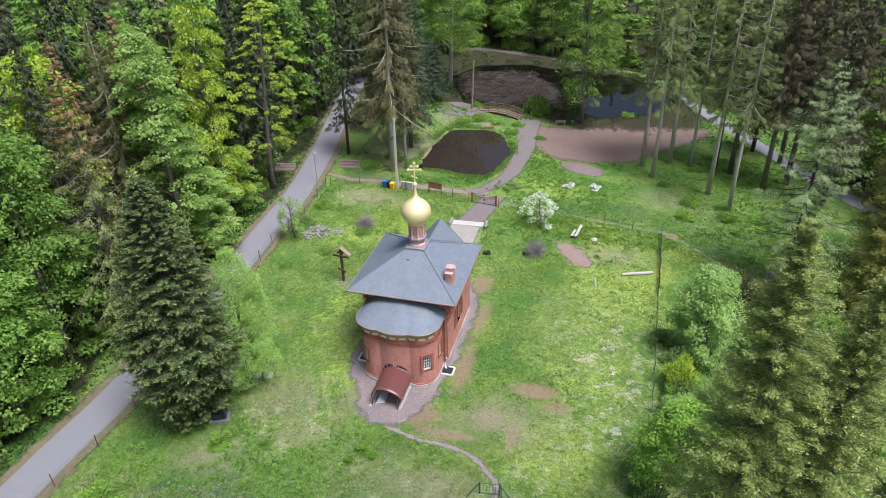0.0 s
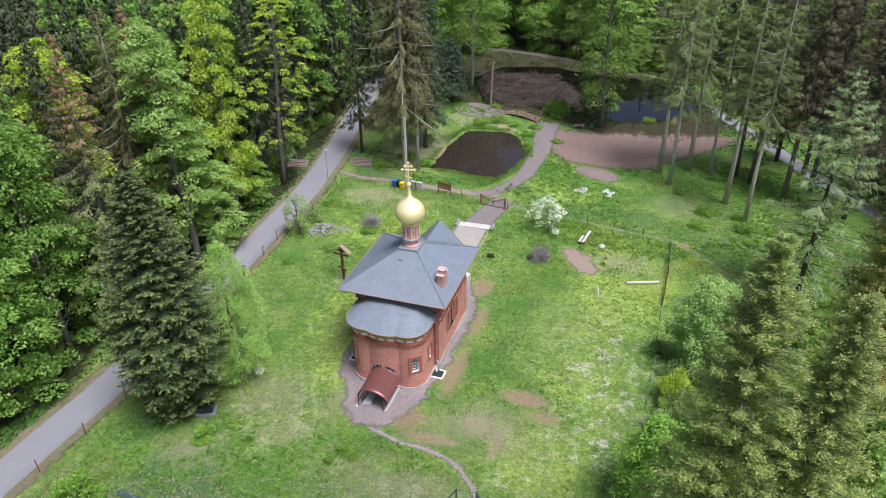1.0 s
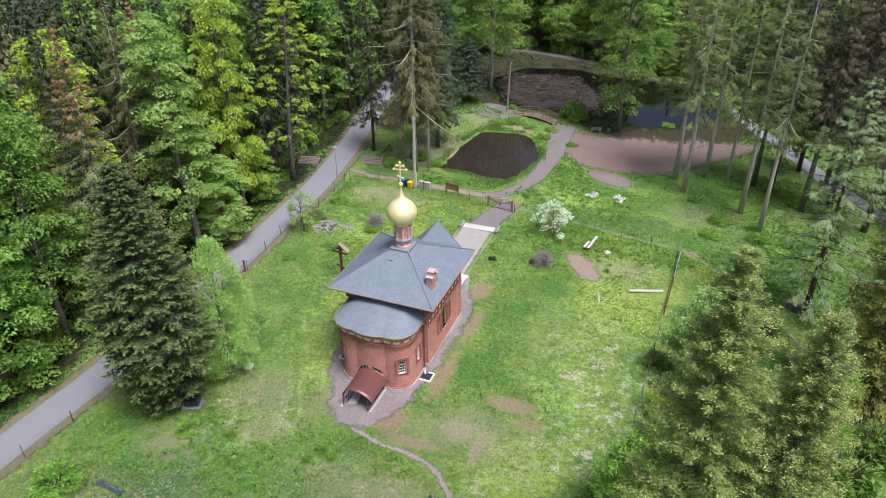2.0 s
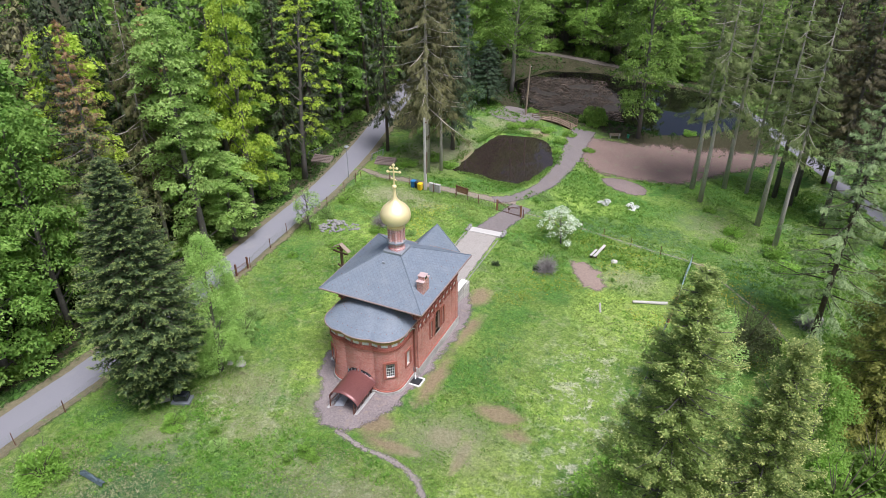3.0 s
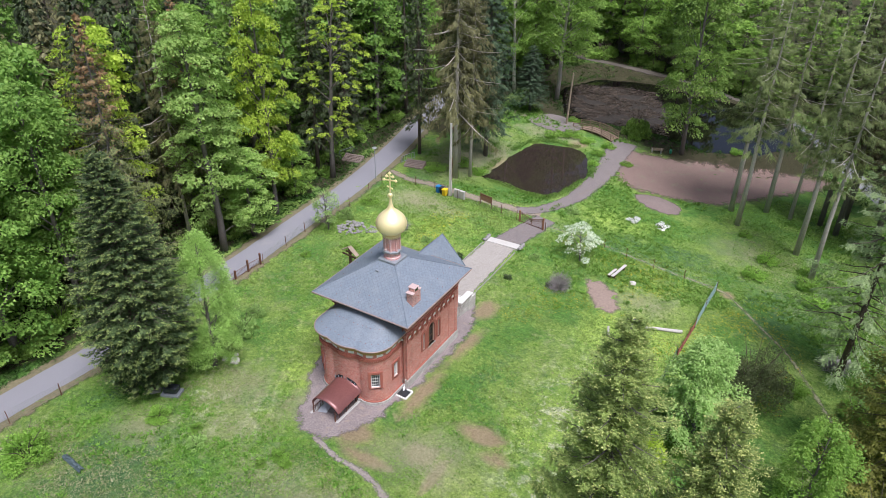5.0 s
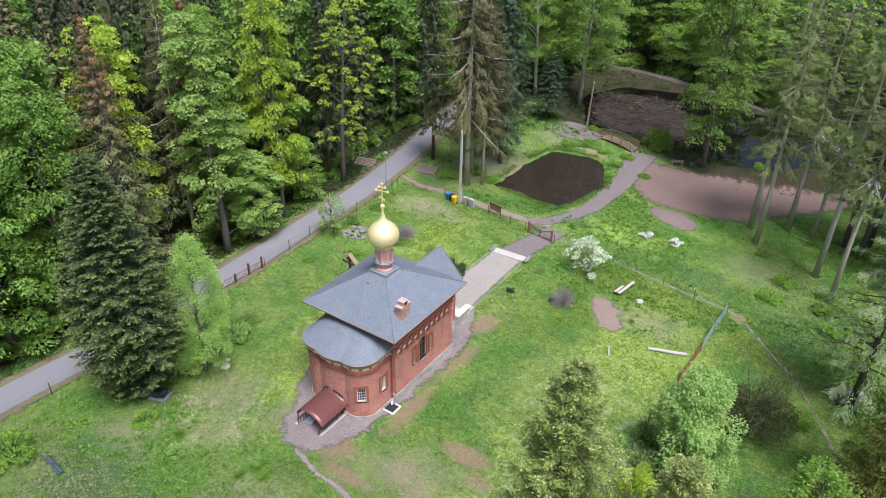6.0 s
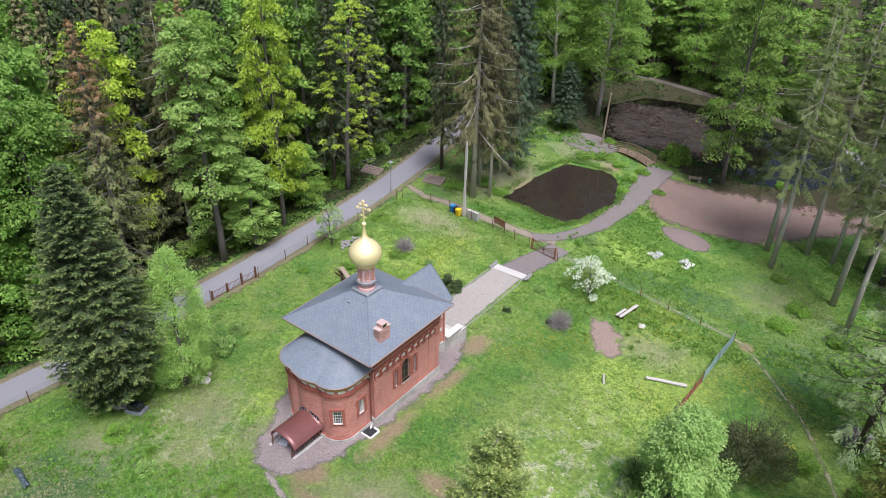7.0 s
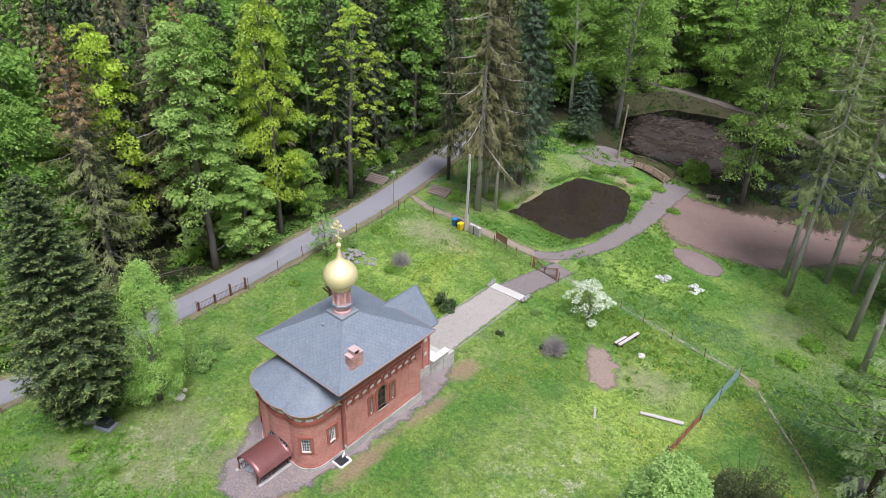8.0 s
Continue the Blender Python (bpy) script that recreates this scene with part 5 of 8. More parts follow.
def conifer(name, seed, H, R, base, whorl, arms, sprays, leaf, bark, label, droop=0.35, hang=0.5, size=0.5, thin=0.38, category="tree", power=0.8, top_leaf=None, bare=0.0, tip_up=0.2, ragged_=0.25, blades=4, shoots=None, shoot_from=0.75, tuck=0.0, fluff=0.0, limbs=2):
    """A conifer: straight tapering trunk, whorls of arms, sprays of needles along each arm."""
    rng = np.random.default_rng(seed)
    th = empty_thing(name, pose(0, 0, 0), label, category)
    bm = bmesh.new()
    r0 = 0.0095 * H + 0.03
    wob = rng.normal(0, 0.12, (5, 2)).cumsum(0) * 0.4
    zs = np.array([-0.4, H * 0.25, H * 0.5, H * 0.75, H * 0.97])
    tube(bm, [(0 if i == 0 else wob[i, 0], 0 if i == 0 else wob[i, 1], zs[i]) for i in range(5)], [r0 * 1.2, r0 * 0.85, r0 * 0.6, r0 * 0.35, 0.03], 8)
    C, A, X, S, T = [], [], [], [], []
    z = base
    while z < H - 0.25:
        f = (H - z) / (H - base)
        k = arms if f > 0.15 else max(4, arms - 3)
        for j in range(k):
            a = 2 * np.pi * (j + rng.uniform(-0.35, 0.35)) / k + z * 1.7
            r = R * f ** power * (1 - tuck * max(0.0, f - 0.7) / 0.3) * rng.uniform(1 - ragged_ * 1.6, 1 + ragged_ * 0.6) + 0.15
            if rng.uniform() < 0.06:
                continue
            out = np.array([np.cos(a), np.sin(a), 0])
            side = np.array([-np.sin(a), np.cos(a), 0])
            ax = np.array([np.interp(z, zs, [0, *wob[1:, 0]]), np.interp(z, zs, [0, *wob[1:, 1]]), z + rng.uniform(-0.2, 0.2)])
            d = droop * rng.uniform(0.6, 1.3) * (0.35 + 0.65 * f)
            line = lambda s: ax + out * (r * s)[:, None] + np.array([0, 0, 1.0]) * (-d * r * s ** 1.2 + tip_up * r * s ** 4)[:, None]
            twigs = max(4, int(sprays * (0.3 + 0.7 * r / R)))
            ts = np.sqrt(rng.uniform(max(0.02, bare), 1.0, twigs))
            th_ = rng.choice((-1.0, 1.0), twigs)
            tl = (0.25 + (1.05 - ts) * 0.5) * r * 0.55 * rng.uniform(0.5, 1.0, twigs)
            who = np.repeat(np.arange(twigs), blades)
            n = len(who)
            q = np.tile((np.arange(blades) + 0.5) / blades, twigs)
            way = out * rng.uniform(0.45, 0.9, twigs)[:, None] + side * (th_ * rng.uniform(0.35, 0.85, twigs))[:, None] + np.array([0, 0, -1.0]) * (hang * rng.uniform(0.4, 1.3, twigs))[:, None]
            way /= np.linalg.norm(way, axis=1, keepdims=True)
            p = line(ts)[who] + way[who] * (tl[who] * q)[:, None] + rng.normal(0, 0.03 + 0.05 * size + fluff, (n, 3))
            flip = np.tile(np.where(np.arange(blades) % 2, 1.0, -1.0), twigs)
            beside = np.cross(way, np.array([0, 0, 1.0]))[who]
            al = way[who] + beside * (flip * 0.55)[:, None] + rng.normal(0, 0.22, (n, 3))
            C.append(p)
            A.append(al)
            X.append(np.cross(al, np.array([0, 0, 1.0]) + rng.normal(0, 0.35, (n, 3)) + out * hang))
            S.append(size * rng.uniform(0.6, 1.4, n) * (0.7 + 0.3 * f))
            T.append(ts[who] * 0.6 + q * 0.4 + rng.normal(0, 0.06, n))
            if j % limbs == 0:
                q = line(np.array([0.0, 0.5, 0.95]))
                tube(bm, q.tolist(), [0.03 + r * 0.009, 0.02 + r * 0.005, 0.01], 3, False)
        z += whorl * rng.uniform(0.75, 1.25) * (0.6 + 0.4 * f)
    n = 24
    p = np.stack([rng.normal(0, 0.07, n), rng.normal(0, 0.07, n), rng.uniform(H - 0.7, H, n)], 1)
    C.append(p), A.append(np.array([0, 0, 1.0]) + rng.normal(0, 0.4, (n, 3))), X.append(unit(rng, n)), S.append(np.full(n, size * 0.8)), T.append(np.ones(n))
    part("trunk", bm, bark, th, smooth=True)
    C, A, X, S, T = (np.concatenate(v) for v in (C, A, X, S, T))
    W = S * thin * rng.uniform(0.7, 1.3, len(S))
    if shoots:
        young = T > shoot_from
        crown_part(leaves_mesh("crown", C[~young], A[~young], X[~young], S[~young], W[~young]), leaf, th)
        finish("new_growth", leaves_mesh("new_growth", C[young], A[young], X[young], S[young] * 0.7, W[young] * 0.7), shoots, th, "pale young shoots at the branch tips")
    elif top_leaf:
        high = C[:, 2] + rng.normal(0, H * 0.07, len(C)) > H * 0.68
        crown_part(leaves_mesh("crown", C[~high], A[~high], X[~high], S[~high], W[~high]), leaf, th)
        finish("dry_top", leaves_mesh("dry_top", C[high], A[high], X[high], S[high], W[high]), top_leaf, th, "browning upper crown")
    else:
        crown_part(leaves_mesh("crown", C, A, X, S, W), leaf, th)
    return th


def bush(name, seed, H, R, count, size, leaf, label, category="bush", blossom=None, stems=9, share=0.6, bark=BARK_DARK):
    """A shrub: stems from one foot and a loose rounded mass of leaves."""
    rng = np.random.default_rng(seed)
    th = empty_thing(name, pose(0, 0, 0), label, category)
    bm = bmesh.new()
    tips = []
    for k in range(stems):
        a, r = 2 * np.pi * (k + rng.uniform(0, 0.6)) / stems, R * rng.uniform(0.35, 0.85)
        tip = (r * np.cos(a), r * np.sin(a), H * rng.uniform(0.6, 0.95))
        tips.append(tip)
        tube(bm, [(0.08 * np.cos(a), 0.08 * np.sin(a), -0.1), (tip[0] * 0.4, tip[1] * 0.4, tip[2] * 0.55), tip], [0.03 + 0.008 * H, 0.02 + 0.004 * H, 0.01], 4, False)
    part("branchwork", bm, bark, th)
    balls = max(10, int(6 + 5 * R))
    c = unit(rng, balls) * rng.uniform(0.35, 0.78, (balls, 1))
    c[:, 2] = np.abs(c[:, 2])
    c = c * np.array([R, R, H * 0.8]) + np.array([0, 0, H * 0.12])
    who = rng.integers(0, balls, count)
    v = unit(rng, count)
    rad = rng.uniform(0.22, 0.42, balls)[who] * (rng.uniform(0.3, 1.0, count) ** 0.4)
    p = c[who] + v * rad[:, None] * np.array([R, R, H * 0.55])
    p[:, 2] = np.maximum(p[:, 2], 0.05)
    along = v + rng.normal(0, 0.5, (count, 3))
    s = size * rng.uniform(0.6, 1.4, count)
    across = np.cross(along, unit(rng, count))
    if blossom:
        pick = rng.uniform(size=count) < share
        crown_part(leaves_mesh("crown", p[~pick], along[~pick], across[~pick], s[~pick], s[~pick] * 0.6), leaf, th)
        finish("blossom", leaves_mesh("blossom", p[pick] * 1.02, along[pick], across[pick], s[pick] * 0.8, s[pick] * 0.7), blossom, th, "white blossom")
    else:
        crown_part(leaves_mesh("crown", p, along, across, s, s * 0.6), leaf, th)
    return th


def twig_bush(name, seed, H, R, count, label):
    """A bare shrub of fine branching twigs."""
    rng = np.random.default_rng(seed)
    th = empty_thing(name, pose(0, 0, 0), label, "bush")
    bm = bmesh.new()
    for k in range(count):
        v = unit(rng, 1)[0]
        v[2] = abs(v[2]) + 0.2
        tip = v * np.array([R, R, H]) * rng.uniform(0.6, 1.0)
        mid = tip * 0.5 + rng.normal(0, 0.08, 3)
        tube(bm, [(rng.normal(0, 0.1), rng.normal(0, 0.1), -0.05), tuple(mid), tuple(tip)], [0.018, 0.012, 0.005], 3, False)
        for _ in range(3):
            t2 = mid + (tip - mid) * rng.uniform(0, 1) + rng.normal(0, 0.22, 3) * R / 1.3
            tube(bm, [tuple(mid + (tip - mid) * rng.uniform(0, 0.6)), tuple(t2)], [0.01, 0.005], 3, False)
    part("branchwork", bm, TWIG, th)
    return th


def plant(ob, x, y, turn=0.0, sx=1.0, sz=None, sink=0.0, tilt=0.0):
    """The thing itself moved to its place on the ground."""
    m = pose(x, y, ground_height(x, y) - sink, tilt, 0, turn)
    ob.matrix_basis = m
    ob.scale = (sx, sx, sz or sx)
    return ob


def plant_copy(ob, x, y, turn, sx, sz, label="", group="", tilt=0.0, dz=0.0):
    c = copy_thing(ob, pose(x, y, ground_height(x, y) - 0.05 + dz, tilt, 0, turn))
    c.scale = (sx, sx, sz)
    if label:
        c["label"] = label
    if group:
        c["group"] = group
    return c


MAPLES = [broadleaf("maple_tree", 10 + k, 22, 5.0, 1.5, 150, 150, 0.27, LEAF_MAPLE, BARK, "tall maple with fresh green leaves in tiers", plate=(0.7, 1.45), flat=0.16) for k in range(2)]
PALE_MAPLE = broadleaf("maple_tree", 15, 27, 3.9, 3.0, 150, 150, 0.26, LEAF_PALE, BARK, "tall slender maple with pale fresh green leaves", lean=0.03, plate=(0.6, 1.3), flat=0.14)
YELLOWS = [broadleaf("maple_tree", 20 + k, 22, 4.3, 4.5, 120, 130, 0.27, LEAF_YELLOW, BARK, "tall maple with young yellow-green leaves", plate=(0.6, 1.3), flat=0.16) for k in range(2)]
SPARSE = broadleaf("maple_tree", 31, 25, 4.8, 6.5, 170, 44, 0.25, LEAF_YELLOW, BARK, "slender maple with sparse bright yellow-green leaves", lean=0.06, plate=(0.25, 0.6), flat=0.16)
BEECHES = [broadleaf("beech_tree", 40 + k, 22, 4.8, 2.5, 165, 130, 0.26, LEAF_BEECH, BARK, "beech with fresh green leaves at the wood's edge", plate=(0.7, 1.5), flat=0.12) for k in range(2)]
BEECH_HIGH = broadleaf("beech_tree", 47, 27, 6.6, 8.5, 190, 130, 0.28, LEAF_BEECH, BARK_PALE, "spreading beech with pale trunk leaning over the lake", lean=0.1, plate=(0.8, 1.6), flat=0.12)
FAR = [broadleaf("beech_tree", 50 + k, 24, 5.2, 2.0, 90, 40, 0.62, LEAF_BEECH, BARK, "leafy forest tree deep in the wood") for k in range(2)]
SPRUCES = [conifer("spruce_tree", 60 + k, 29, 3.9, 5.0, 0.62, 7, 13, NEEDLE, BARK_DARK, "tall dark spruce with drooping branches", 0.5, 0.9, 0.46, 0.3) for k in range(2)]
FAR_MAPLE = broadleaf("maple_tree", 57, 24, 4.9, 2.5, 95, 58, 0.5, LEAF_MAPLE, BARK, "leafy maple inside the wood")
SPRUCE_FAR = [conifer("spruce_tree", 64 + k, 29, 3.9, 4.0, 0.95, 6, 4, (NEEDLE, NEEDLE_BROWN)[k], BARK_DARK, "tall dark spruce inside the wood", 0.5, 0.9, 0.8, 0.36, limbs=6) for k in range(2)]
SPRUCE_BROWN = conifer("spruce_tree", 70, 30, 5.6, 9.0, 0.66, 8, 32, NEEDLE_BROWN, BARK_PALE, "old spruce with hanging grey-brown twigs", 0.55, 1.9, 0.36, 0.26, power=0.5, ragged_=0.4, limbs=4)
SPRUCE_DRY = conifer("spruce_tree", 74, 28, 6.4, 4.0, 0.62, 8, 30, NEEDLE_OLIVE, BARK, "spruce with long sparse arms and a dry rust-brown top", 0.3, 0.8, 0.3, 0.3, top_leaf=NEEDLE_RUST, ragged_=0.4, power=0.85)
PINE = conifer("spruce_tree", 86, 31, 3.6, 11.0, 0.66, 8, 22, NEEDLE_UMBER, BARK, "tall dark brown spruce with a long bare trunk", 0.4, 1.2, 0.38, 0.28, power=0.4, ragged_=0.5, limbs=4)
LARCHES = [conifer("larch_tree", 80 + k, 31, 3.8, 12.0, 0.8, 7, 34, NEEDLE_LARCH, BARK_PALE, "tall larch with bare lower trunk and feathery drooping branches", 0.45, 1.3, 0.36, 0.2, power=0.4, ragged_=0.55, limbs=5) for k in range(2)]


def build_woods():
    MAPLE, MAPLE2 = MAPLES
    plant(MAPLE, -46.0, 34.0, 40, 1.05, 1.0)
    plant(PALE_MAPLE, -43.2, 57.4, 200, 1.0, 1.0)
    plant(MAPLE2, -55.0, 44.0, 200, 1.0, 1.15)
    plant(YELLOWS[0], -43.9, 67.4, 15, 0.8, 1.3)
    plant(YELLOWS[1], -52.0, 53.0, 140, 0.95, 1.2)
    plant(SPARSE, -44.5, 79.7, 0, 1.0, 1.02)
    plant(BEECHES[0], -24.0, 159.5, 260, 0.95, 0.95)
    plant(BEECH_HIGH, -31.2, 131.5, -20, 1.0, 1.0)
    plant(BEECHES[1], -40.0, 142.0, 100, 1.0, 1.15)
    plant(SPRUCES[0], -52.0, 100.0, 0, 1.05, 1.0)
    deep = plant(conifer("spruce_tree", 77, 29, 4.3, 5.5, 0.5, 9, 26, NEEDLE_DEEP, BARK, "dense blue-green spruce with hanging twigs beside the pond", 0.5, 1.1, 0.36, 0.32, power=0.5), -29.8, 98.6)
    plant(SPRUCES[1], -46.9, 79.6, 70, 0.9, 1.05)
    plant(SPRUCE_BROWN, -29.6, 88.6, 10, 1.15, 1.12)
    plant(SPRUCE_DRY, -43.6, 46.6, 30, 0.95, 1.03)
    plant(LARCHES[0], 5.9, 103.6, 0, 1.0, 1.0)
    plant(PINE, 27.5, 112.5, 10, 1.1, 1.0)
    plant(LARCHES[1], 10.2, 106.5, 120, 1.0, 1.02)
    plant(FAR[0], -12.0, 164.0, 0)
    plant(FAR[1], -30.0, 166.0, 60)
    plant(FAR_MAPLE, -51.5, 36.0, 60)
    plant(SPRUCE_FAR[0], -52.5, 56.0, 60)
    plant(SPRUCE_FAR[1], -52.0, 74.0, 60)
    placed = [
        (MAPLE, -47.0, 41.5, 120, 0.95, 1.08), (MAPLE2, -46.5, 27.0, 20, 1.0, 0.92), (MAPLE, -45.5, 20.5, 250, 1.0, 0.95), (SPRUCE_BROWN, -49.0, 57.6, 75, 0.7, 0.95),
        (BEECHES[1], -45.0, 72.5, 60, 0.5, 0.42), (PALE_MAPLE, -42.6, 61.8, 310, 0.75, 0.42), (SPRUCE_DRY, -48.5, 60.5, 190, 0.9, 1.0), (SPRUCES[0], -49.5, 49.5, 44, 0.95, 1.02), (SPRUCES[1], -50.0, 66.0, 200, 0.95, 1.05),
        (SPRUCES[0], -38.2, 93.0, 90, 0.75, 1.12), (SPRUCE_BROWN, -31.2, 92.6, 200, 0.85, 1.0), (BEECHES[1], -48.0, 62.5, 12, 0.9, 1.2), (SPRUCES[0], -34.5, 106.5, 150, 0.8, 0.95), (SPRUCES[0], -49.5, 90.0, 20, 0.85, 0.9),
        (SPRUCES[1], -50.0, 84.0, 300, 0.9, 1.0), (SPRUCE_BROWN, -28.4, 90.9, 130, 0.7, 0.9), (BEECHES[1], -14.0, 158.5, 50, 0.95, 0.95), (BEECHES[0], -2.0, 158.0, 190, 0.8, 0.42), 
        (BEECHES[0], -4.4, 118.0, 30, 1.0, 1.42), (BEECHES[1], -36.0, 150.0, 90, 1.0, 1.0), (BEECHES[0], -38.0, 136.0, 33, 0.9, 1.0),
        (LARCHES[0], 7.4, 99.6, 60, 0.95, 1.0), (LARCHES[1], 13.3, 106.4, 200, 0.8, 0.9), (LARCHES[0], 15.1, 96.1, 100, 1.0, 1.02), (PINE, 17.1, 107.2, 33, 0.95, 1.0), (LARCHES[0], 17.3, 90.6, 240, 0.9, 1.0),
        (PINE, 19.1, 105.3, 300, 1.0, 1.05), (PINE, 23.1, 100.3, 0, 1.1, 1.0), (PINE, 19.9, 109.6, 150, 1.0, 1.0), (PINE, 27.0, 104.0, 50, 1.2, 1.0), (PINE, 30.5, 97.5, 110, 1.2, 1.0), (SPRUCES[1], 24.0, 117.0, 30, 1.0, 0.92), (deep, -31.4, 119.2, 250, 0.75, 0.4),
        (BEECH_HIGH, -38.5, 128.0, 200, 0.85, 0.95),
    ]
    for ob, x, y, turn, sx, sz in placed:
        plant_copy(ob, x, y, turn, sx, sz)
    rng = random.Random(11)
    taken = [(x, y) for _, x, y, *_ in placed] + [(-46, 34), (-43.4, 57.0), (-43.9, 67.4), (-49.8, 54.6), (-44.2, 78.9), (-46.9, 79.6), (-43.4, 46.6), (-51.5, 36), (-52.5, 56), (-52, 74)]
    kinds = {"west": [FAR_MAPLE, FAR_MAPLE, FAR[1], *SPRUCE_FAR, SPRUCE_FAR[0]], "north": [FAR[0], FAR[1], FAR[0], FAR[1], SPRUCE_FAR[0]], "east": [*SPRUCE_FAR, *SPRUCE_FAR, FAR[1], FAR[0]]}
    for zone, x0, x1, y0, y1, count, gap in (("west", -62, -48.5, 14, 128, 62, 4.2), ("west", -100, -62, 10, 170, 50, 5.5), ("west", -140, -100, 10, 170, 24, 8), ("north", -60, 45, 160, 196, 46, 5.5), ("north", -62, -38, 125, 165, 14, 5.0), ("east", 38, 62, 62, 150, 36, 5.5), ("east", 20, 34, 128, 160, 8, 5), ("east", 60, 85, 70, 200, 12, 9), ("east", 34, 60, 150, 205, 12, 8), ("north", -30, 40, 196, 225, 9, 9)):
        made = tries = 0
        while made < count and tries < 4000:
            tries += 1
            x, y = rng.uniform(x0, x1), rng.uniform(y0, y1)
            if any((x - a) ** 2 + (y - b) ** 2 < gap * gap for a, b in taken):
                continue
            lane = min(abs((y - 111.8) * 0.45 + (x - 29.2)) , 99) if zone == "east" else 99
            way = min(math.hypot(x - px, y - py) for px, py in ROAD) if zone != "east" else 99
            if lane < 3.2 or way < 5.5:
                continue
            taken.append((x, y))
            made += 1
            ob, tall = rng.choice(kinds[zone]), rng.uniform(0.88, 1.12)
            if zone == "north" and -7 < x < 17:
                tall = min(tall, (y - 128) * 0.3 / 24)
            plant_copy(ob, x, y, rng.uniform(0, 360), rng.uniform(0.85, 1.12), tall)


build_woods()

HAZEL = leaf_material("budding_hazel_leaves", (0.05, 0.068, 0.026), (0.19, 0.23, 0.09), through=0.25)
# single trees of the churchyard and its edge
plant(conifer("fir_tree", 101, 22.0, 5.7, 1.6, 0.46, 14, 24, NEEDLE_FIR, BARK_DARK, "large dense dark green fir on the lawn", 0.2, 0.06, 0.25, 0.5, power=0.62, tip_up=0.14, ragged_=0.16, blades=10, shoots=SHOOT_FIR, shoot_from=0.76, tuck=0.6), -30.4, 36.7)
plant(broadleaf("birch_tree", 102, 13.2, 2.65, 0.8, 240, 150, 0.105, LEAF_BIRCH, BARK, "young feathery light green birch beside the fir", plate=(0.4, 0.8), flat=0.9), -28.3, 41.4)
plant(conifer("spruce_tree", 103, 25.4, 3.8, 2.0, 0.36, 12, 22, NEEDLE_TIPS, BARK, "spruce with pale yellow young shoots", 0.12, -0.15, 0.165, 0.5, power=0.6, ragged_=0.6, blades=11, fluff=0.05, shoots=SHOOT_YELLOW, shoot_from=0.85), 9.3, 30.35)
plant(conifer("spruce_tree", 104, 23.0, 3.5, 2.0, 0.36, 12, 20, NEEDLE_TIPS, BARK, "spruce with bright yellow young shoots", 0.12, -0.15, 0.165, 0.5, power=0.6, ragged_=0.6, blades=11, fluff=0.05, shoots=SHOOT_YELLOW, shoot_from=0.78), 13.2, 30.4, 40)
plant(conifer("cypress_tree", 105, 25.0, 4.6, 0.4, 0.42, 11, 20, NEEDLE_GOLD, BARK_DARK, "tall golden-green cypress with hanging foliage", 0.35, 0.5, 0.24, 0.5, power=0.3, blades=7, fluff=0.1), 25.0, 58.3)
plant(conifer("conifer_tree", 106, 25.0, 5.2, 4.0, 0.7, 8, 30, NEEDLE_GREY, BARK_DARK, "grey-green conifer with long bare drooping branches", 0.35, 0.8, 0.26, 0.3, power=0.4, ragged_=0.5, bare=0.05, blades=8), 21.0, 71.5, 0, 1.0, 1.0, 0, -3)
plant(broadleaf("maple_tree", 107, 9.6, 2.9, 0.5, 130, 210, 0.17, LEAF_FRESH, BARK, "young maple with pale fresh green leaves", plate=(0.5, 0.95), flat=0.6), 10.9, 54.6)
plant(bush("hazel_bush", 108, 7.6, 3.9, 22000, 0.13, HAZEL, "brownish budding bush by the fence", stems=16), 14.0, 62.3)
plant(broadleaf("birch_tree", 109, 8.4, 2.6, 0.6, 110, 120, 0.15, LEAF_HEDGE, BARK, "small feathery bright green tree", plate=(0.4, 0.8), flat=0.9), 19.2, 51.5)
plant(bush("bush", 113, 3.4, 2.2, 6000, 0.17, LEAF_HEDGE, "low bright green leafy bush"), 20.6, 48.6)
plant(broadleaf("bush", 110, 7.0, 3.3, 0.5, 120, 120, 0.19, LEAF_HEDGE, BARK, "large leafy bush at the churchyard edge", "bush", plate=(0.5, 1.0), flat=0.5), 7.4, 38.0)
plant(bush("bush", 111, 4.4, 2.0, 7000, 0.16, LEAF_YELLOW, "yellow-green leafy bush along the fence"), 8.4, 49.6)
plant(bush("bush", 114, 4.0, 1.9, 6000, 0.17, LEAF_FRESH, "pale green leafy bush along the fence"), 8.2, 45.0)
plant(bush("bush", 115, 3.4, 1.8, 6000, 0.15, LEAF_FRESH, "pale fresh bush below the spruce"), 6.2, 34.0)
plant(broadleaf("apple_tree", 112, 4.6, 2.5, 1.2, 44, 60, 0.14, BLOSSOM_LEAFY, BARK, "small apple tree in white blossom", plate=(0.35, 0.6)), -6.6, 77.2)


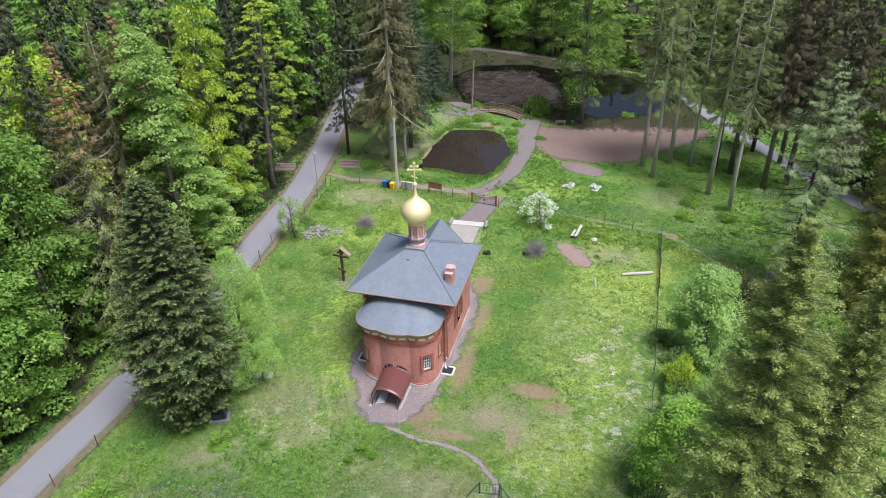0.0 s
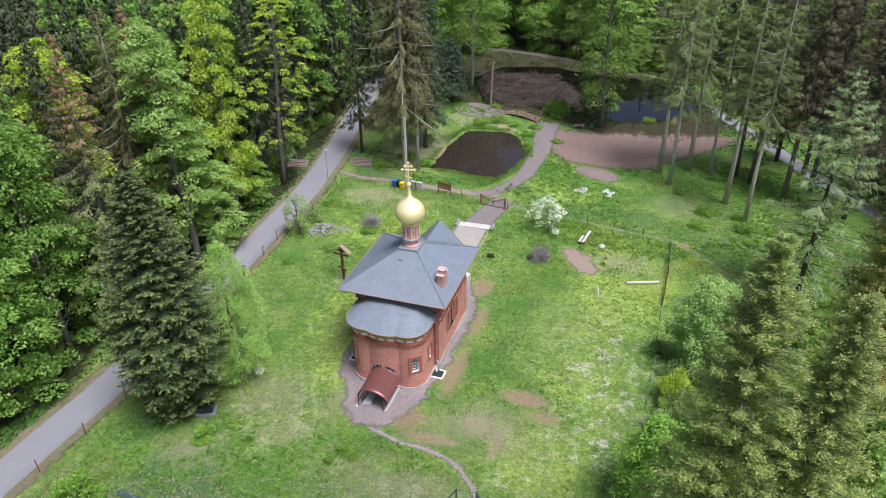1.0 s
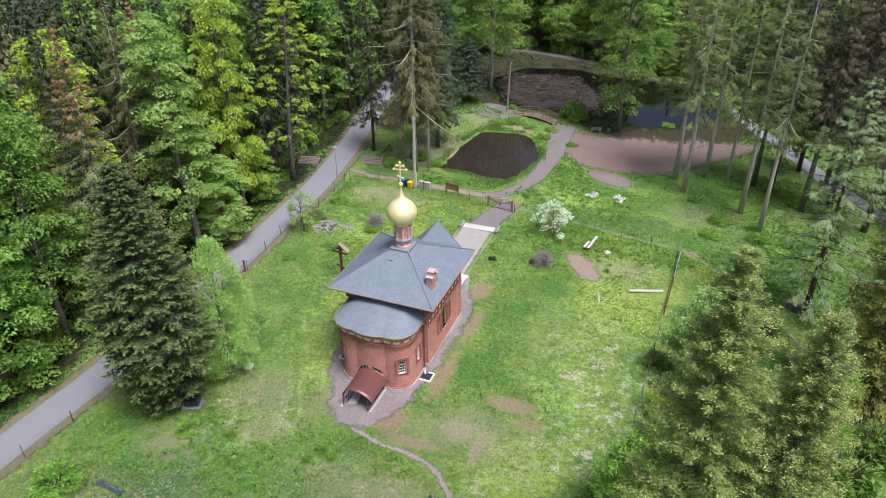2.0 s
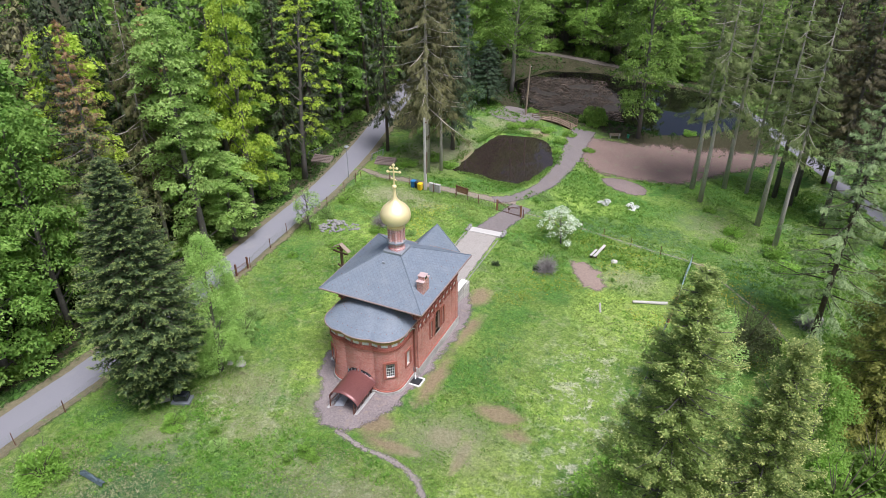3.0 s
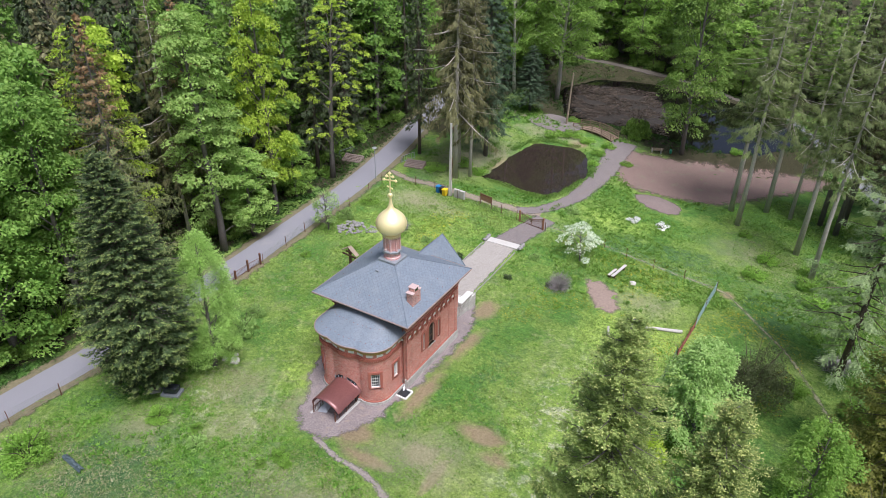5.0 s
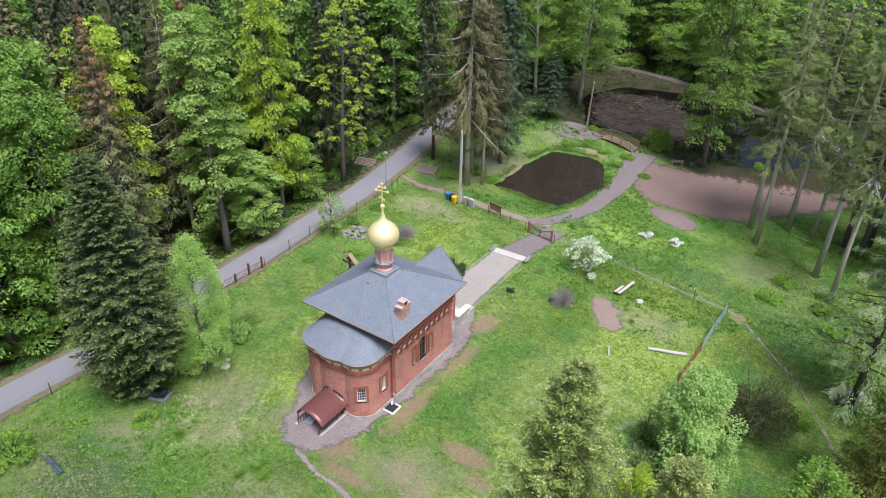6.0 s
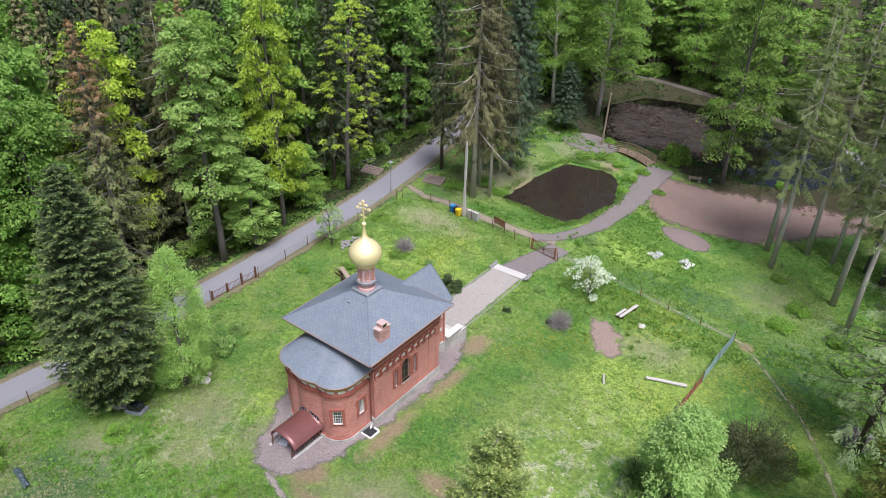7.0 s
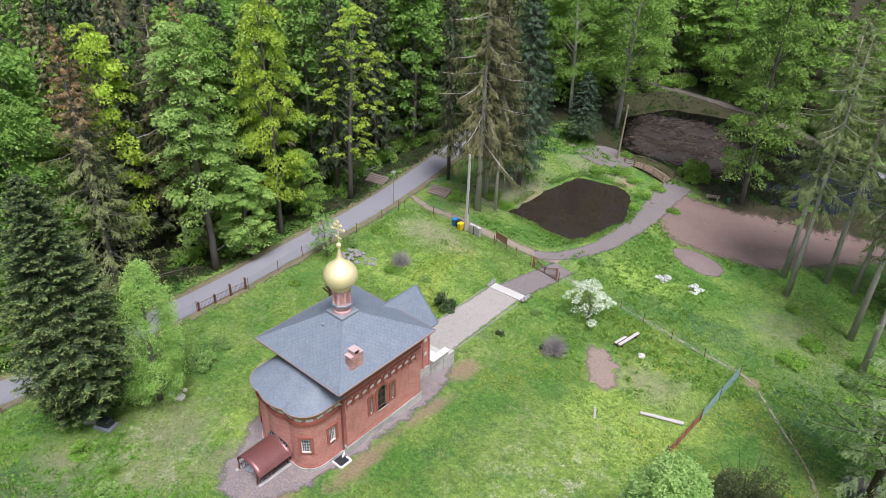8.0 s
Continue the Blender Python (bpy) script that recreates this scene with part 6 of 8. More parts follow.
# ---- shrubs of the churchyard ----
def mixed_bushes():
    pale = bush("bush", 120, 2.4, 1.6, 2600, 0.17, LEAF_FRESH, "loose pale green bush on the lawn")
    yellow = bush("bush", 121, 2.6, 2.1, 4200, 0.17, LEAF_HEDGE, "bright yellow-green leafy bush")
    dark = bush("juniper_bush", 122, 1.7, 1.2, 3000, 0.13, NEEDLE_FIR, "rounded dark green shrub beside the gravel walk")
    weed = bush("bush", 123, 1.6, 1.6, 2400, 0.17, LEAF_HEDGE, "low leafy green garden bush")
    tall = bush("bush", 124, 4.6, 2.6, 1900, 0.4, LEAF_BEECH, "leafy bush at the edge of the wood", stems=12)
    plant(pale, -29.4, 46.3, 0, 1.0)
    plant(yellow, -32.4, 26.4, 0, 1.15)
    plant(dark, -18.9, 68.6, 0, 1.3)
    plant(weed, 12.2, 91.5, 0, 1.0)
    plant(tall, -44.8, 61.5, 0, 1.0)
    for ob, x, y, turn, sx, sz in (
            (pale, -30.6, 49.2, 40, 0.8, 0.7), (pale, -23.6, 70.9, 80, 0.55, 0.5), (pale, -35.4, 70.8, 20, 0.75, 0.9), (pale, -11.2, 74.6, 130, 0.55, 0.45), (pale, -11.8, 88.5, 10, 0.85, 0.45), (pale, -22.0, 33.6, 99, 0.6, 0.5), (pale, 7.4, 56.4, 60, 0.9, 0.9),
            (pale, 8.2, 53.0, 200, 0.9, 1.0), (yellow, -15.6, 35.7, 100, 0.42, 0.42), (yellow, -14.6, 35.3, 190, 0.3, 0.36), (yellow, -27.2, 34.2, 50, 0.62, 0.55), (yellow, -23.4, 34.8, 5, 0.3, 0.3), (yellow, -16.3, 34.4, 77, 0.28, 0.26), (yellow, 10.2, 53.0, 77, 0.7, 0.9), (yellow, 7.8, 47.5, 7, 0.6, 0.8),
            (dark, -12.1, 68.9, 30, 0.5, 0.45), (dark, -7.6, 70.0, 30, 0.5, 0.5), (weed, -27.9, 70.2, 45, 0.9, 0.55), (weed, -34.0, 61.0, 15, 0.5, 0.5),
            (weed, 11.2, 86.8, 20, 1.1, 0.9), (weed, 17.0, 88.0, 60, 1.2, 1.1), (weed, 18.5, 84.0, 110, 1.3, 1.1), (weed, 8.8, 97.0, 10, 0.7, 0.6), (weed, 16.8, 91.5, 10, 0.9, 0.7), (weed, 21.5, 88.5, 140, 1.3, 1.1), (weed, -21.4, 113.4, 20, 1.2, 0.7), (weed, -18.6, 112.6, 70, 1.1, 0.6),
            (weed, -24.2, 112.0, 70, 1.3, 0.6), (weed, -15.2, 108.5, 140, 0.9, 0.7), (weed, -14.6, 104.5, 20, 0.7, 0.6), (weed, -14.9, 112.6, 10, 0.9, 0.7), (weed, -10.6, 108.2, 10, 0.8, 0.4), (weed, -31.0, 93.5, 0, 1.2, 0.8), (weed, -33.5, 89.5, 50, 1.3, 0.7), (weed, -28.0, 92.8, 90, 1.0, 0.8), (weed, -30.5, 65.0, 90, 0.8, 0.5),
            (weed, -23.4, 119.5, 12, 0.8, 0.7), (weed, -12.5, 119.2, 12, 0.9, 0.9), (weed, 3.2, 121.5, 40, 0.9, 0.8), (weed, 22.5, 66.0, 40, 1.2, 1.2), (weed, 17.5, 66.5, 80, 1.0, 1.0), (weed, -35.5, 76.0, 0, 0.9, 0.6),
            (tall, 7.2, 41.8, 70, 1.0, 0.95), (tall, 5.6, 33.5, 10, 0.9, 0.9), (tall, 11.0, 44.0, 120, 1.1, 1.0), (tall, 16.0, 41.0, 250, 1.2, 1.2), (tall, 21.0, 46.0, 10, 1.2, 1.2), (tall, 24.0, 51.0, 90, 1.1, 1.0), (tall, 8.6, 47.6, 190, 0.75, 0.75), (tall, 18.0, 35.0, 190, 1.3, 1.3), (tall, 24.0, 40.0, 30, 1.3, 1.3),
            (tall, -13.2, 121.0, 20, 0.8, 1.2), (tall, -12.0, 120.4, 80, 0.7, 1.3), (tall, 26.5, 66.0, 80, 1.1, 1.1), (tall, 30.0, 74.0, 80, 1.1, 1.1)):
        plant_copy(ob, x, y, turn, sx, sz)
    rng = random.Random(21)
    for k in range(38):
        y = 14 + k * 3.0 + rng.uniform(-0.8, 0.8)
        x = -45.0 - rng.uniform(0.0, 4.5) - max(0, y - 85) * 0.2
        if 47 < y < 55:
            continue
        plant_copy(tall, x, y, rng.uniform(0, 360), rng.uniform(0.55, 1.0), rng.uniform(0.5, 1.15), group="undergrowth along the road")
    for k in range(18):
        plant_copy(tall, rng.uniform(-36, 16), rng.uniform(157.5, 162), rng.uniform(0, 360), rng.uniform(0.8, 1.2), rng.uniform(0.6, 1.0), group="undergrowth behind the lake")
    grey = plant(twig_bush("bare_bush", 130, 2.1, 1.6, 260, "rounded leafless grey bush on the lawn"), -6.6, 70.2)
    plant_copy(grey, -28.0, 71.6, 60, 0.95, 0.85, "leafless purplish bush above a dark shrub")
    plant_copy(grey, 20.6, 73.0, 60, 1.2, 0.5, "heap of brown brushwood beside the trunk")
    white = plant(bush("flowering_bush", 131, 0.95, 1.0, 900, 0.16, LEAF_MAPLE, "low rounded bush covered in white flowers", blossom=BLOSSOM, share=0.93), -4.4, 91.2)
    plant_copy(white, -0.8, 91.8, 100, 1.0, 0.95)
    plant(broadleaf("willow_tree", 132, 5.6, 2.0, 0.8, 46, 40, 0.17, LEAF_FRESH, BARK, "small airy grey-green tree by the road", plate=(0.3, 0.6), flat=0.8), -35.7, 67.4)


mixed_bushes()


# ---- fences and gates ----
def fence_run(name, points, posts_every, height, mat, label, mesh=True, mesh_mat=None, sag=0.0, wire=0.006, cell=0.22):
    """Posts along a line, with wire netting between them."""
    x0, y0 = points[0]
    th = empty_thing(name, pose(0, 0, 0), label, "fence")
    line = []
    for (ax, ay), (bx, by) in zip(points, points[1:]):
        n = max(1, round(math.hypot(bx - ax, by - ay) / posts_every))
        line += [(ax + (bx - ax) * k / n, ay + (by - ay) * k / n) for k in range(n)]
    line.append(points[-1])
    rng = random.Random(len(points))
    tops = []
    for x, y in line:
        z = ground_height(x, y)
        dx, dy = rng.uniform(-0.06, 0.06), rng.uniform(-0.06, 0.06)
        bm = bmesh.new()
        beam(bm, (x, y, z - 0.2), (x + dx, y + dy, z + height), 0.06)
        part("post", bm, mat, th)
        tops.append((Vector((x, y, z)), Vector((x + dx, y + dy, z + height))))
    if mesh:
        for (a0, a1), (b0, b1) in zip(tops, tops[1:]):
            bm = bmesh.new()
            rows = 7
            for k in range(rows):
                f = 0.06 + 0.9 * k / (rows - 1)
                p, q = a0.lerp(a1, f), b0.lerp(b1, f)
                mid = p.lerp(q, 0.5) - Vector((0, 0, sag * f))
                tube(bm, [p, mid, q], wire, 3, False)
            n = max(3, int((b0 - a0).length / cell))
            for k in range(1, n):
                p, q = a0.lerp(b0, k / n), a1.lerp(b1, k / n)
                tube(bm, [p.lerp(q, 0.06), p.lerp(q, 0.96 - sag * 0.3)], wire * 0.85, 3, False)
            part("netting", bm, mesh_mat or mat, th, "wire netting")
    return th


NET_TEAL = surface("blue_green_netting", (0.16, 0.27, 0.25), (0.3, 0.42, 0.38), 20, 2, 0.7)
NET_RED = surface("rust_red_netting", (0.16, 0.05, 0.035), (0.34, 0.12, 0.08), 20, 2, 0.8)
NET_GREY = surface("dull_wire", (0.14, 0.17, 0.13), (0.26, 0.29, 0.23), 20, 2, 0.7, 0.3)
fence_run("wire_fence", [(-37.6, 20.0), (-37.5, 28.0), (-36.9, 32.2), (-36.9, 37.0), (-37.2, 44.0), (-37.4, 51.2)], 4.2, 1.35, RUST, "rusty post and wire fence beside the road", mesh_mat=NET_GREY)
fence_run("wire_fence", [(-37.0, 57.2), (-37.4, 61.6), (-37.7, 65.4), (-37.0, 73.5), (-37.2, 78.2), (-37.3, 81.5)], 4.2, 1.4, RUST, "rusty post and wire fence beside the road", mesh_mat=NET_GREY)
fence_run("wire_fence", [(-36.8, 82.2), (-33.0, 83.5), (-30.0, 83.6), (-26.0, 82.9), (-22.8, 82.9), (-19.3, 82.5), (-17.0, 82.1)], 3.6, 1.35, RUST, "rusty post and wire fence along the path", mesh_mat=NET_GREY)
fence_run("wire_fence", [(-12.8, 81.5), (-9.5, 81.9), (-5.3, 82.0), (-2.4, 81.6), (1.0, 81.1), (4.6, 80.8), (8.2, 80.7)], 3.4, 1.3, RUST, "rusty post and wire fence round the lawn", mesh_mat=NET_TEAL)
fence_run("wire_fence", [(8.2, 80.6), (7.9, 76.0), (7.7, 71.8)], 4.4, 1.35, RUST, "slack blue-green netting on rusty posts", mesh_mat=NET_TEAL, sag=0.12, wire=0.02, cell=0.12)
fence_run("wire_fence", [(7.68, 71.4), (7.3, 65.5)], 1.5, 1.1, RUST, "rust-red sagging netting on posts", mesh_mat=NET_RED, sag=0.35, wire=0.018, cell=0.14)
fence_run("wire_fence", [(7.2, 65.2), (6.9, 58.0), (6.5, 51.0), (6.0, 44.0), (5.0, 36.5), (4.4, 32.5)], 4.0, 1.35, GREEN_IRON, "green wire fence overgrown by bushes", mesh_mat=NET_GREY)
fence_run("wire_fence", [(-4.4, 33.4), (0.5, 32.8), (4.3, 32.3)], 3.0, 1.2, GREEN_IRON, "green wire fence beside the back gate", mesh_mat=NET_GREY)


def panel_fence():
    th = empty_thing("panel_fence", pose(0, 0, 0), "low rusty iron railing panels between thick posts", "fence")
    line = [(-37.4, 51.4), (-37.35, 53.3), (-37.3, 55.2), (-37.15, 57.0)]
    for x, y in line:
        z = ground_height(x, y)
        bm = bmesh.new()
        box(bm, (x - 0.09, y - 0.09, z - 0.2), (x + 0.09, y + 0.09, z + (1.5 if y > 55 else 1.15)), 0.015)
        part("post", bm, RUST, th)
    for (ax, ay), (bx, by) in zip(line, line[1:]):
        za, zb = ground_height(ax, ay), ground_height(bx, by)
        bm = bmesh.new()
        for h in (0.2, 0.95):
            beam(bm, (ax, ay, za + h), (bx, by, zb + h), 0.035)
        for k in range(1, 12):
            f = k / 12
            beam(bm, (ax + (bx - ax) * f, ay + (by - ay) * f, za + 0.2), (ax + (bx - ax) * f, ay + (by - ay) * f, za + 0.95), 0.016)
        part("panel", bm, RUST, th)


def double_gate():
    a, b = Vector((-16.55, 82.0, 0)), Vector((-13.15, 81.5, 0))
    z = ground_height(-14.8, 81.8)
    d = (b - a).normalized()
    th = empty_thing("gate", pose(0, 0, 0), "closed brown iron double gate with curved top", "gate")
    for p in (a, b):
        bm = bmesh.new()
        beam(bm, (p.x, p.y, z - 0.3), (p.x, p.y, z + 1.65), 0.2, 0.2, 0.02)
        part("gate_post", bm, WOOD_RED, th, "reddish brown timber post")
    w = (b - a).length / 2 - 0.14
    for side in (0, 1):
        start = a + d * 0.13 if side == 0 else b - d * 0.13
        way = d if side == 0 else -d
        bm = bmesh.new()
        top = lambda f: 1.5 - 0.5 * math.sin(f * math.pi / 2)
        beam(bm, start + Vector((0, 0, z + 0.12)), start + way * w + Vector((0, 0, z + 0.12)), 0.05)
        beam(bm, start + Vector((0, 0, z + 0.12)), start + Vector((0, 0, z + top(0))), 0.06)
        beam(bm, start + way * w + Vector((0, 0, z + 0.12)), start + way * w + Vector((0, 0, z + top(1))), 0.06)
        pts = [start + way * (w * k / 8) + Vector((0, 0, z + top(k / 8))) for k in range(9)]
        tube(bm, pts, 0.035, 5)
        tube(bm, [p - Vector((0, 0, 0.2)) for p in pts], 0.02, 4)
        for k in range(1, 11):
            f = k / 11
            p = start + way * (w * f)
            beam(bm, p + Vector((0, 0, z + 0.12)), p + Vector((0, 0, z + top(f))), 0.025)
        part("gate_leaf", bm, RUST, th, "brown barred gate leaf")
    bm = bmesh.new()
    box(bm, (-14.95, 81.68, z + 0.6), (-14.75, 81.82, z + 0.85), 0.02)
    part("lock", bm, WOOD_DARK, th, "dark lock case")


def back_gate():
    z = ground_height(-5.3, 33.5)
    th = empty_thing("back_gate", pose(-5.3, 33.6, z, 0, 0, 6), "small green tubular iron gate, closed", "gate")
    for x in (-0.72, 0.72):
        bm = bmesh.new()
        beam(bm, (x, 0, -0.2), (x, 0, 1.25), 0.09)
        part("gate_post", bm, GREEN_IRON, th)
    bm = bmesh.new()
    tube(bm, [(-0.66, 0, 0.1), (0.66, 0, 0.1), (0.66, 0, 1.12), (-0.66, 0, 1.12), (-0.66, 0, 0.1)], 0.025, 6)
    for k in range(1, 6):
        tube(bm, [(-0.66 + k * 0.22, 0, 0.1), (-0.66 + k * 0.22, 0, 1.12)], 0.01, 4)
    part("gate_leaf", bm, GREEN_IRON, th)
    for x, s in ((0.72, 1), (-0.72, -1)):
        bm = bmesh.new()
        beam(bm, (x, 0, 1.1), (x + s * 0.9, -0.4, 0.0), 0.06)
        part("brace", bm, GREEN_IRON, th)


panel_fence()
double_gate()
back_gate()


# ---- things round the lawn ----
def wooden_cross():
    x, y = -26.2, 59.3
    th = empty_thing("wooden_cross", pose(x, y, ground_height(x, y), 0, 0, -8), "dark wooden cross under a small gabled roof", "cross")
    bm = bmesh.new()
    box(bm, (-0.13, -0.11, -0.2), (0.13, 0.11, 4.15), 0.02)
    part("upright", bm, WOOD_DARK, th)
    for z, w, tilt in ((3.3, 0.95, 0), (3.75, 0.4, 0), (1.55, 0.5, 18)):
        bm = bmesh.new()
        box(bm, (-w, -0.06, -0.1), (w, 0.06, 0.1), 0.015, Matrix.Translation((0, -0.13, z)) @ pose(0, 0, 0, 0, tilt, 0))
        part("crossbar", bm, WOOD_DARK, th)
    for s in (-1, 1):
        bm = bmesh.new()
        box(bm, (-0.05, -0.25, -0.03), (1.35, 0.25, 0.03), 0.01, Matrix.Translation((0, 0, 4.3)) @ pose(0, 0, 0, 0, 33 if s > 0 else 147, 0))
        part("roof_board", bm, WOOD, th, "weathered roof board")
    heap(x, y, 1.15, 46, 0.13, "ring of pale stones at the cross", 5)


def stone_mesh(seed):
    rng = random.Random(seed)
    bm = bmesh.new()
    bmesh.ops.create_icosphere(bm, subdivisions=2, radius=1.0)
    for v in bm.verts:
        v.co *= 0.8 + 0.35 * noise.noise(v.co * 1.3 + Vector((seed, 0, 0))) + rng.uniform(-0.05, 0.05)
        v.co.z *= 0.65
    me = bpy.data.meshes.new("stone")
    bm.to_mesh(me)
    bm.free()
    me.materials.append(STONE)
    return me


STONES = [stone_mesh(k) for k in range(4)]


BOULDER = STONES[1].copy()
BOULDER.materials.clear()
BOULDER.materials.append(surface("whitish_boulder", (0.4, 0.36, 0.33), (0.72, 0.69, 0.65), 4, 1.5, 0.9, 0, 0.5, 0.04, (0.5, 0.3, 0.24)))


def heap(x, y, r, count, size, label, seed, flat=True):
    rng = random.Random(seed)
    th = empty_thing("stone_heap", pose(x, y, ground_height(x, y)), label, "stones")
    for k in range(count):
        a, q = rng.uniform(0, 6.28), r * math.sqrt(rng.uniform(0, 1))
        ob = new("stone", rng.choice(STONES))
        ob.parent = th
        s = size * rng.uniform(0.6, 1.5)
        px, py = q * math.cos(a), q * math.sin(a)
        ob.location = (px, py, ground_height(x + px, y + py) - ground_height(x, y) + s * 0.25 + (0 if flat else 0.35 * (1 - q / r)))
        ob.rotation_euler, ob.scale = (rng.uniform(-0.4, 0.4), rng.uniform(-0.4, 0.4), rng.uniform(0, 6)), (s, s * rng.uniform(0.7, 1.1), s)
    return th


def single_stone(x, y, s, label):
    ob = new("boulder", BOULDER)
    ob.location, ob.scale = (x, y, ground_height(x, y) + s * 0.3), (s, s * 0.8, s)
    tagged(ob, label, "stone")


def wheelie_bin(x, y, turn, colours, label):
    body_mat, lid_mat = colours
    th = empty_thing("wheelie_bin", pose(x, y, ground_height(x, y), 0, 0, turn), label, "bin", "bins by the path")
    bm = bmesh.new()
    vs = box(bm, (-0.29, -0.34, 0.1), (0.29, 0.34, 0.98), 0.03)
    for v in vs:
        k = (v.co.z - 0.1) / 0.88
        v.co.x *= 0.82 + 0.18 * k
        v.co.y *= 0.8 + 0.2 * k
    part("body", bm, body_mat, th)
    bm = bmesh.new()
    box(bm, (-0.31, -0.38, 0.98), (0.31, 0.36, 1.04), 0.02)
    box(bm, (-0.27, -0.3, 1.04), (0.27, 0.3, 1.09), 0.02)
    part("lid", bm, lid_mat, th)
    bm = bmesh.new()
    tube(bm, [(-0.25, 0.42, 0.98), (0.25, 0.42, 0.98)], 0.02, 6)
    part("handle", bm, body_mat, th)
    for s in (-1, 1):
        bm = bmesh.new()
        tube(bm, [(s * 0.3, 0.26, 0.11), (s * 0.24, 0.26, 0.11)], 0.11, 12)
        part("wheel", bm, WOOD_DARK, th, "black rubber wheel")


def plastic(name, c):
    return surface(name, tuple(v * 0.85 for v in c), c, 20, 2, 0.45)


def grey_cabinet(x, y, turn):
    th = empty_thing("utility_cabinet", pose(x, y, ground_height(x, y), 0, 0, turn), "pale grey utility cabinet at the fence", "cabinet", "cabinets at the fence")
    bm = bmesh.new()
    box(bm, (-0.36, -0.17, -0.1), (0.36, 0.17, 1.15), 0.02)
    part("body", bm, CONCRETE, th)
    bm = bmesh.new()
    box(bm, (-0.4, -0.2, 1.15), (0.4, 0.2, 1.21), 0.015)
    part("top", bm, PALE_STONE, th)
    bm = bmesh.new()
    box(bm, (-0.3, -0.185, 0.15), (0.3, -0.168, 1.05), 0.006)
    part("door", bm, PALE_STONE, th)


def poles():
    x, y = -27.35, 83.2
    th = empty_thing("electricity_pole", pose(x, y, ground_height(x, y)), "tall squared pale concrete pole beside the bins", "pole")
    bm = bmesh.new()
    vs = box(bm, (-0.2, -0.17, -0.3), (0.2, 0.17, 10.3), 0.03)
    for v in vs:
        k = 1 - 0.42 * max(0, v.co.z) / 10.3
        v.co.x, v.co.y = v.co.x * k, v.co.y * k
    part("shaft", bm, PALE_STONE, th)
    bm = bmesh.new()
    box(bm, (0.13, -0.05, 9.6), (0.3, 0.05, 9.75), 0.01)
    box(bm, (0.17, -0.03, 2.4), (0.23, 0.03, 5.6), 0.01)
    part("bracket", bm, RUST, th)
    x, y = -23.9, 117.6
    th = empty_thing("utility_pole", pose(x, y, ground_height(x, y), 0, 2, 0), "weathered round wooden pole by the footbridge", "pole")
    bm = bmesh.new()
    tube(bm, [(0, 0, -0.4), (0, 0, 4), (0, 0, 8.8)], [0.17, 0.15, 0.12], 10)
    part("shaft", bm, WOOD, th)
    bm = bmesh.new()
    tube(bm, [(0.1, 0, 8.5), (0.22, 0, 8.55)], 0.05, 6)
    part("insulator", bm, FRAME_WHITE, th)
    x, y = -38.9, 82.3
    th = empty_thing("street_lamp", pose(x, y, ground_height(x, y)), "slim grey street lamp with a flat round head", "street lamp")
    bm = bmesh.new()
    tube(bm, [(0, 0, -0.2), (0, 0, 1.0), (0, 0, 1.05), (0, 0, 4.5)], [0.07, 0.07, 0.045, 0.04], 8)
    part("pole", bm, LEAD, th)
    bm = bmesh.new()
    lathe(bm, [(0.06, 4.4), (0.1, 4.5), (0.3, 4.6), (0.34, 4.66), (0.2, 4.78), (0.05, 4.84)], 16)
    part("head", bm, LEAD, th)
    bm = bmesh.new()
    lathe(bm, [(0.12, 4.5), (0.27, 4.585)], 16)
    part("diffuser", bm, FRAME_WHITE, th, "pale lamp diffuser")


def notice_board():
    th = empty_thing("notice_board", pose(-21.9, 83.05, ground_height(-21.9, 83.0), 0, 0, -14), "reddish brown board on two posts at the fence", "notice board")
    for x in (-0.95, 0.95):
        bm = bmesh.new()
        beam(bm, (x, 0, -0.2), (x, 0, 1.75), 0.07)
        part("post", bm, RUST, th)
    bm = bmesh.new()
    box(bm, (-0.9, -0.03, 0.75), (0.9, 0.03, 1.6), 0.01)
    part("board", bm, WOOD_RED, th)
    bm = bmesh.new()
    box(bm, (-0.95, -0.07, 1.6), (0.95, 0.07, 1.66), 0.01)
    part("cap", bm, RUST, th)


WOOD_BRIDGE = surface("greyed_brown_timber", (0.17, 0.11, 0.075), (0.34, 0.25, 0.18), 18, 1.4, 0.8)


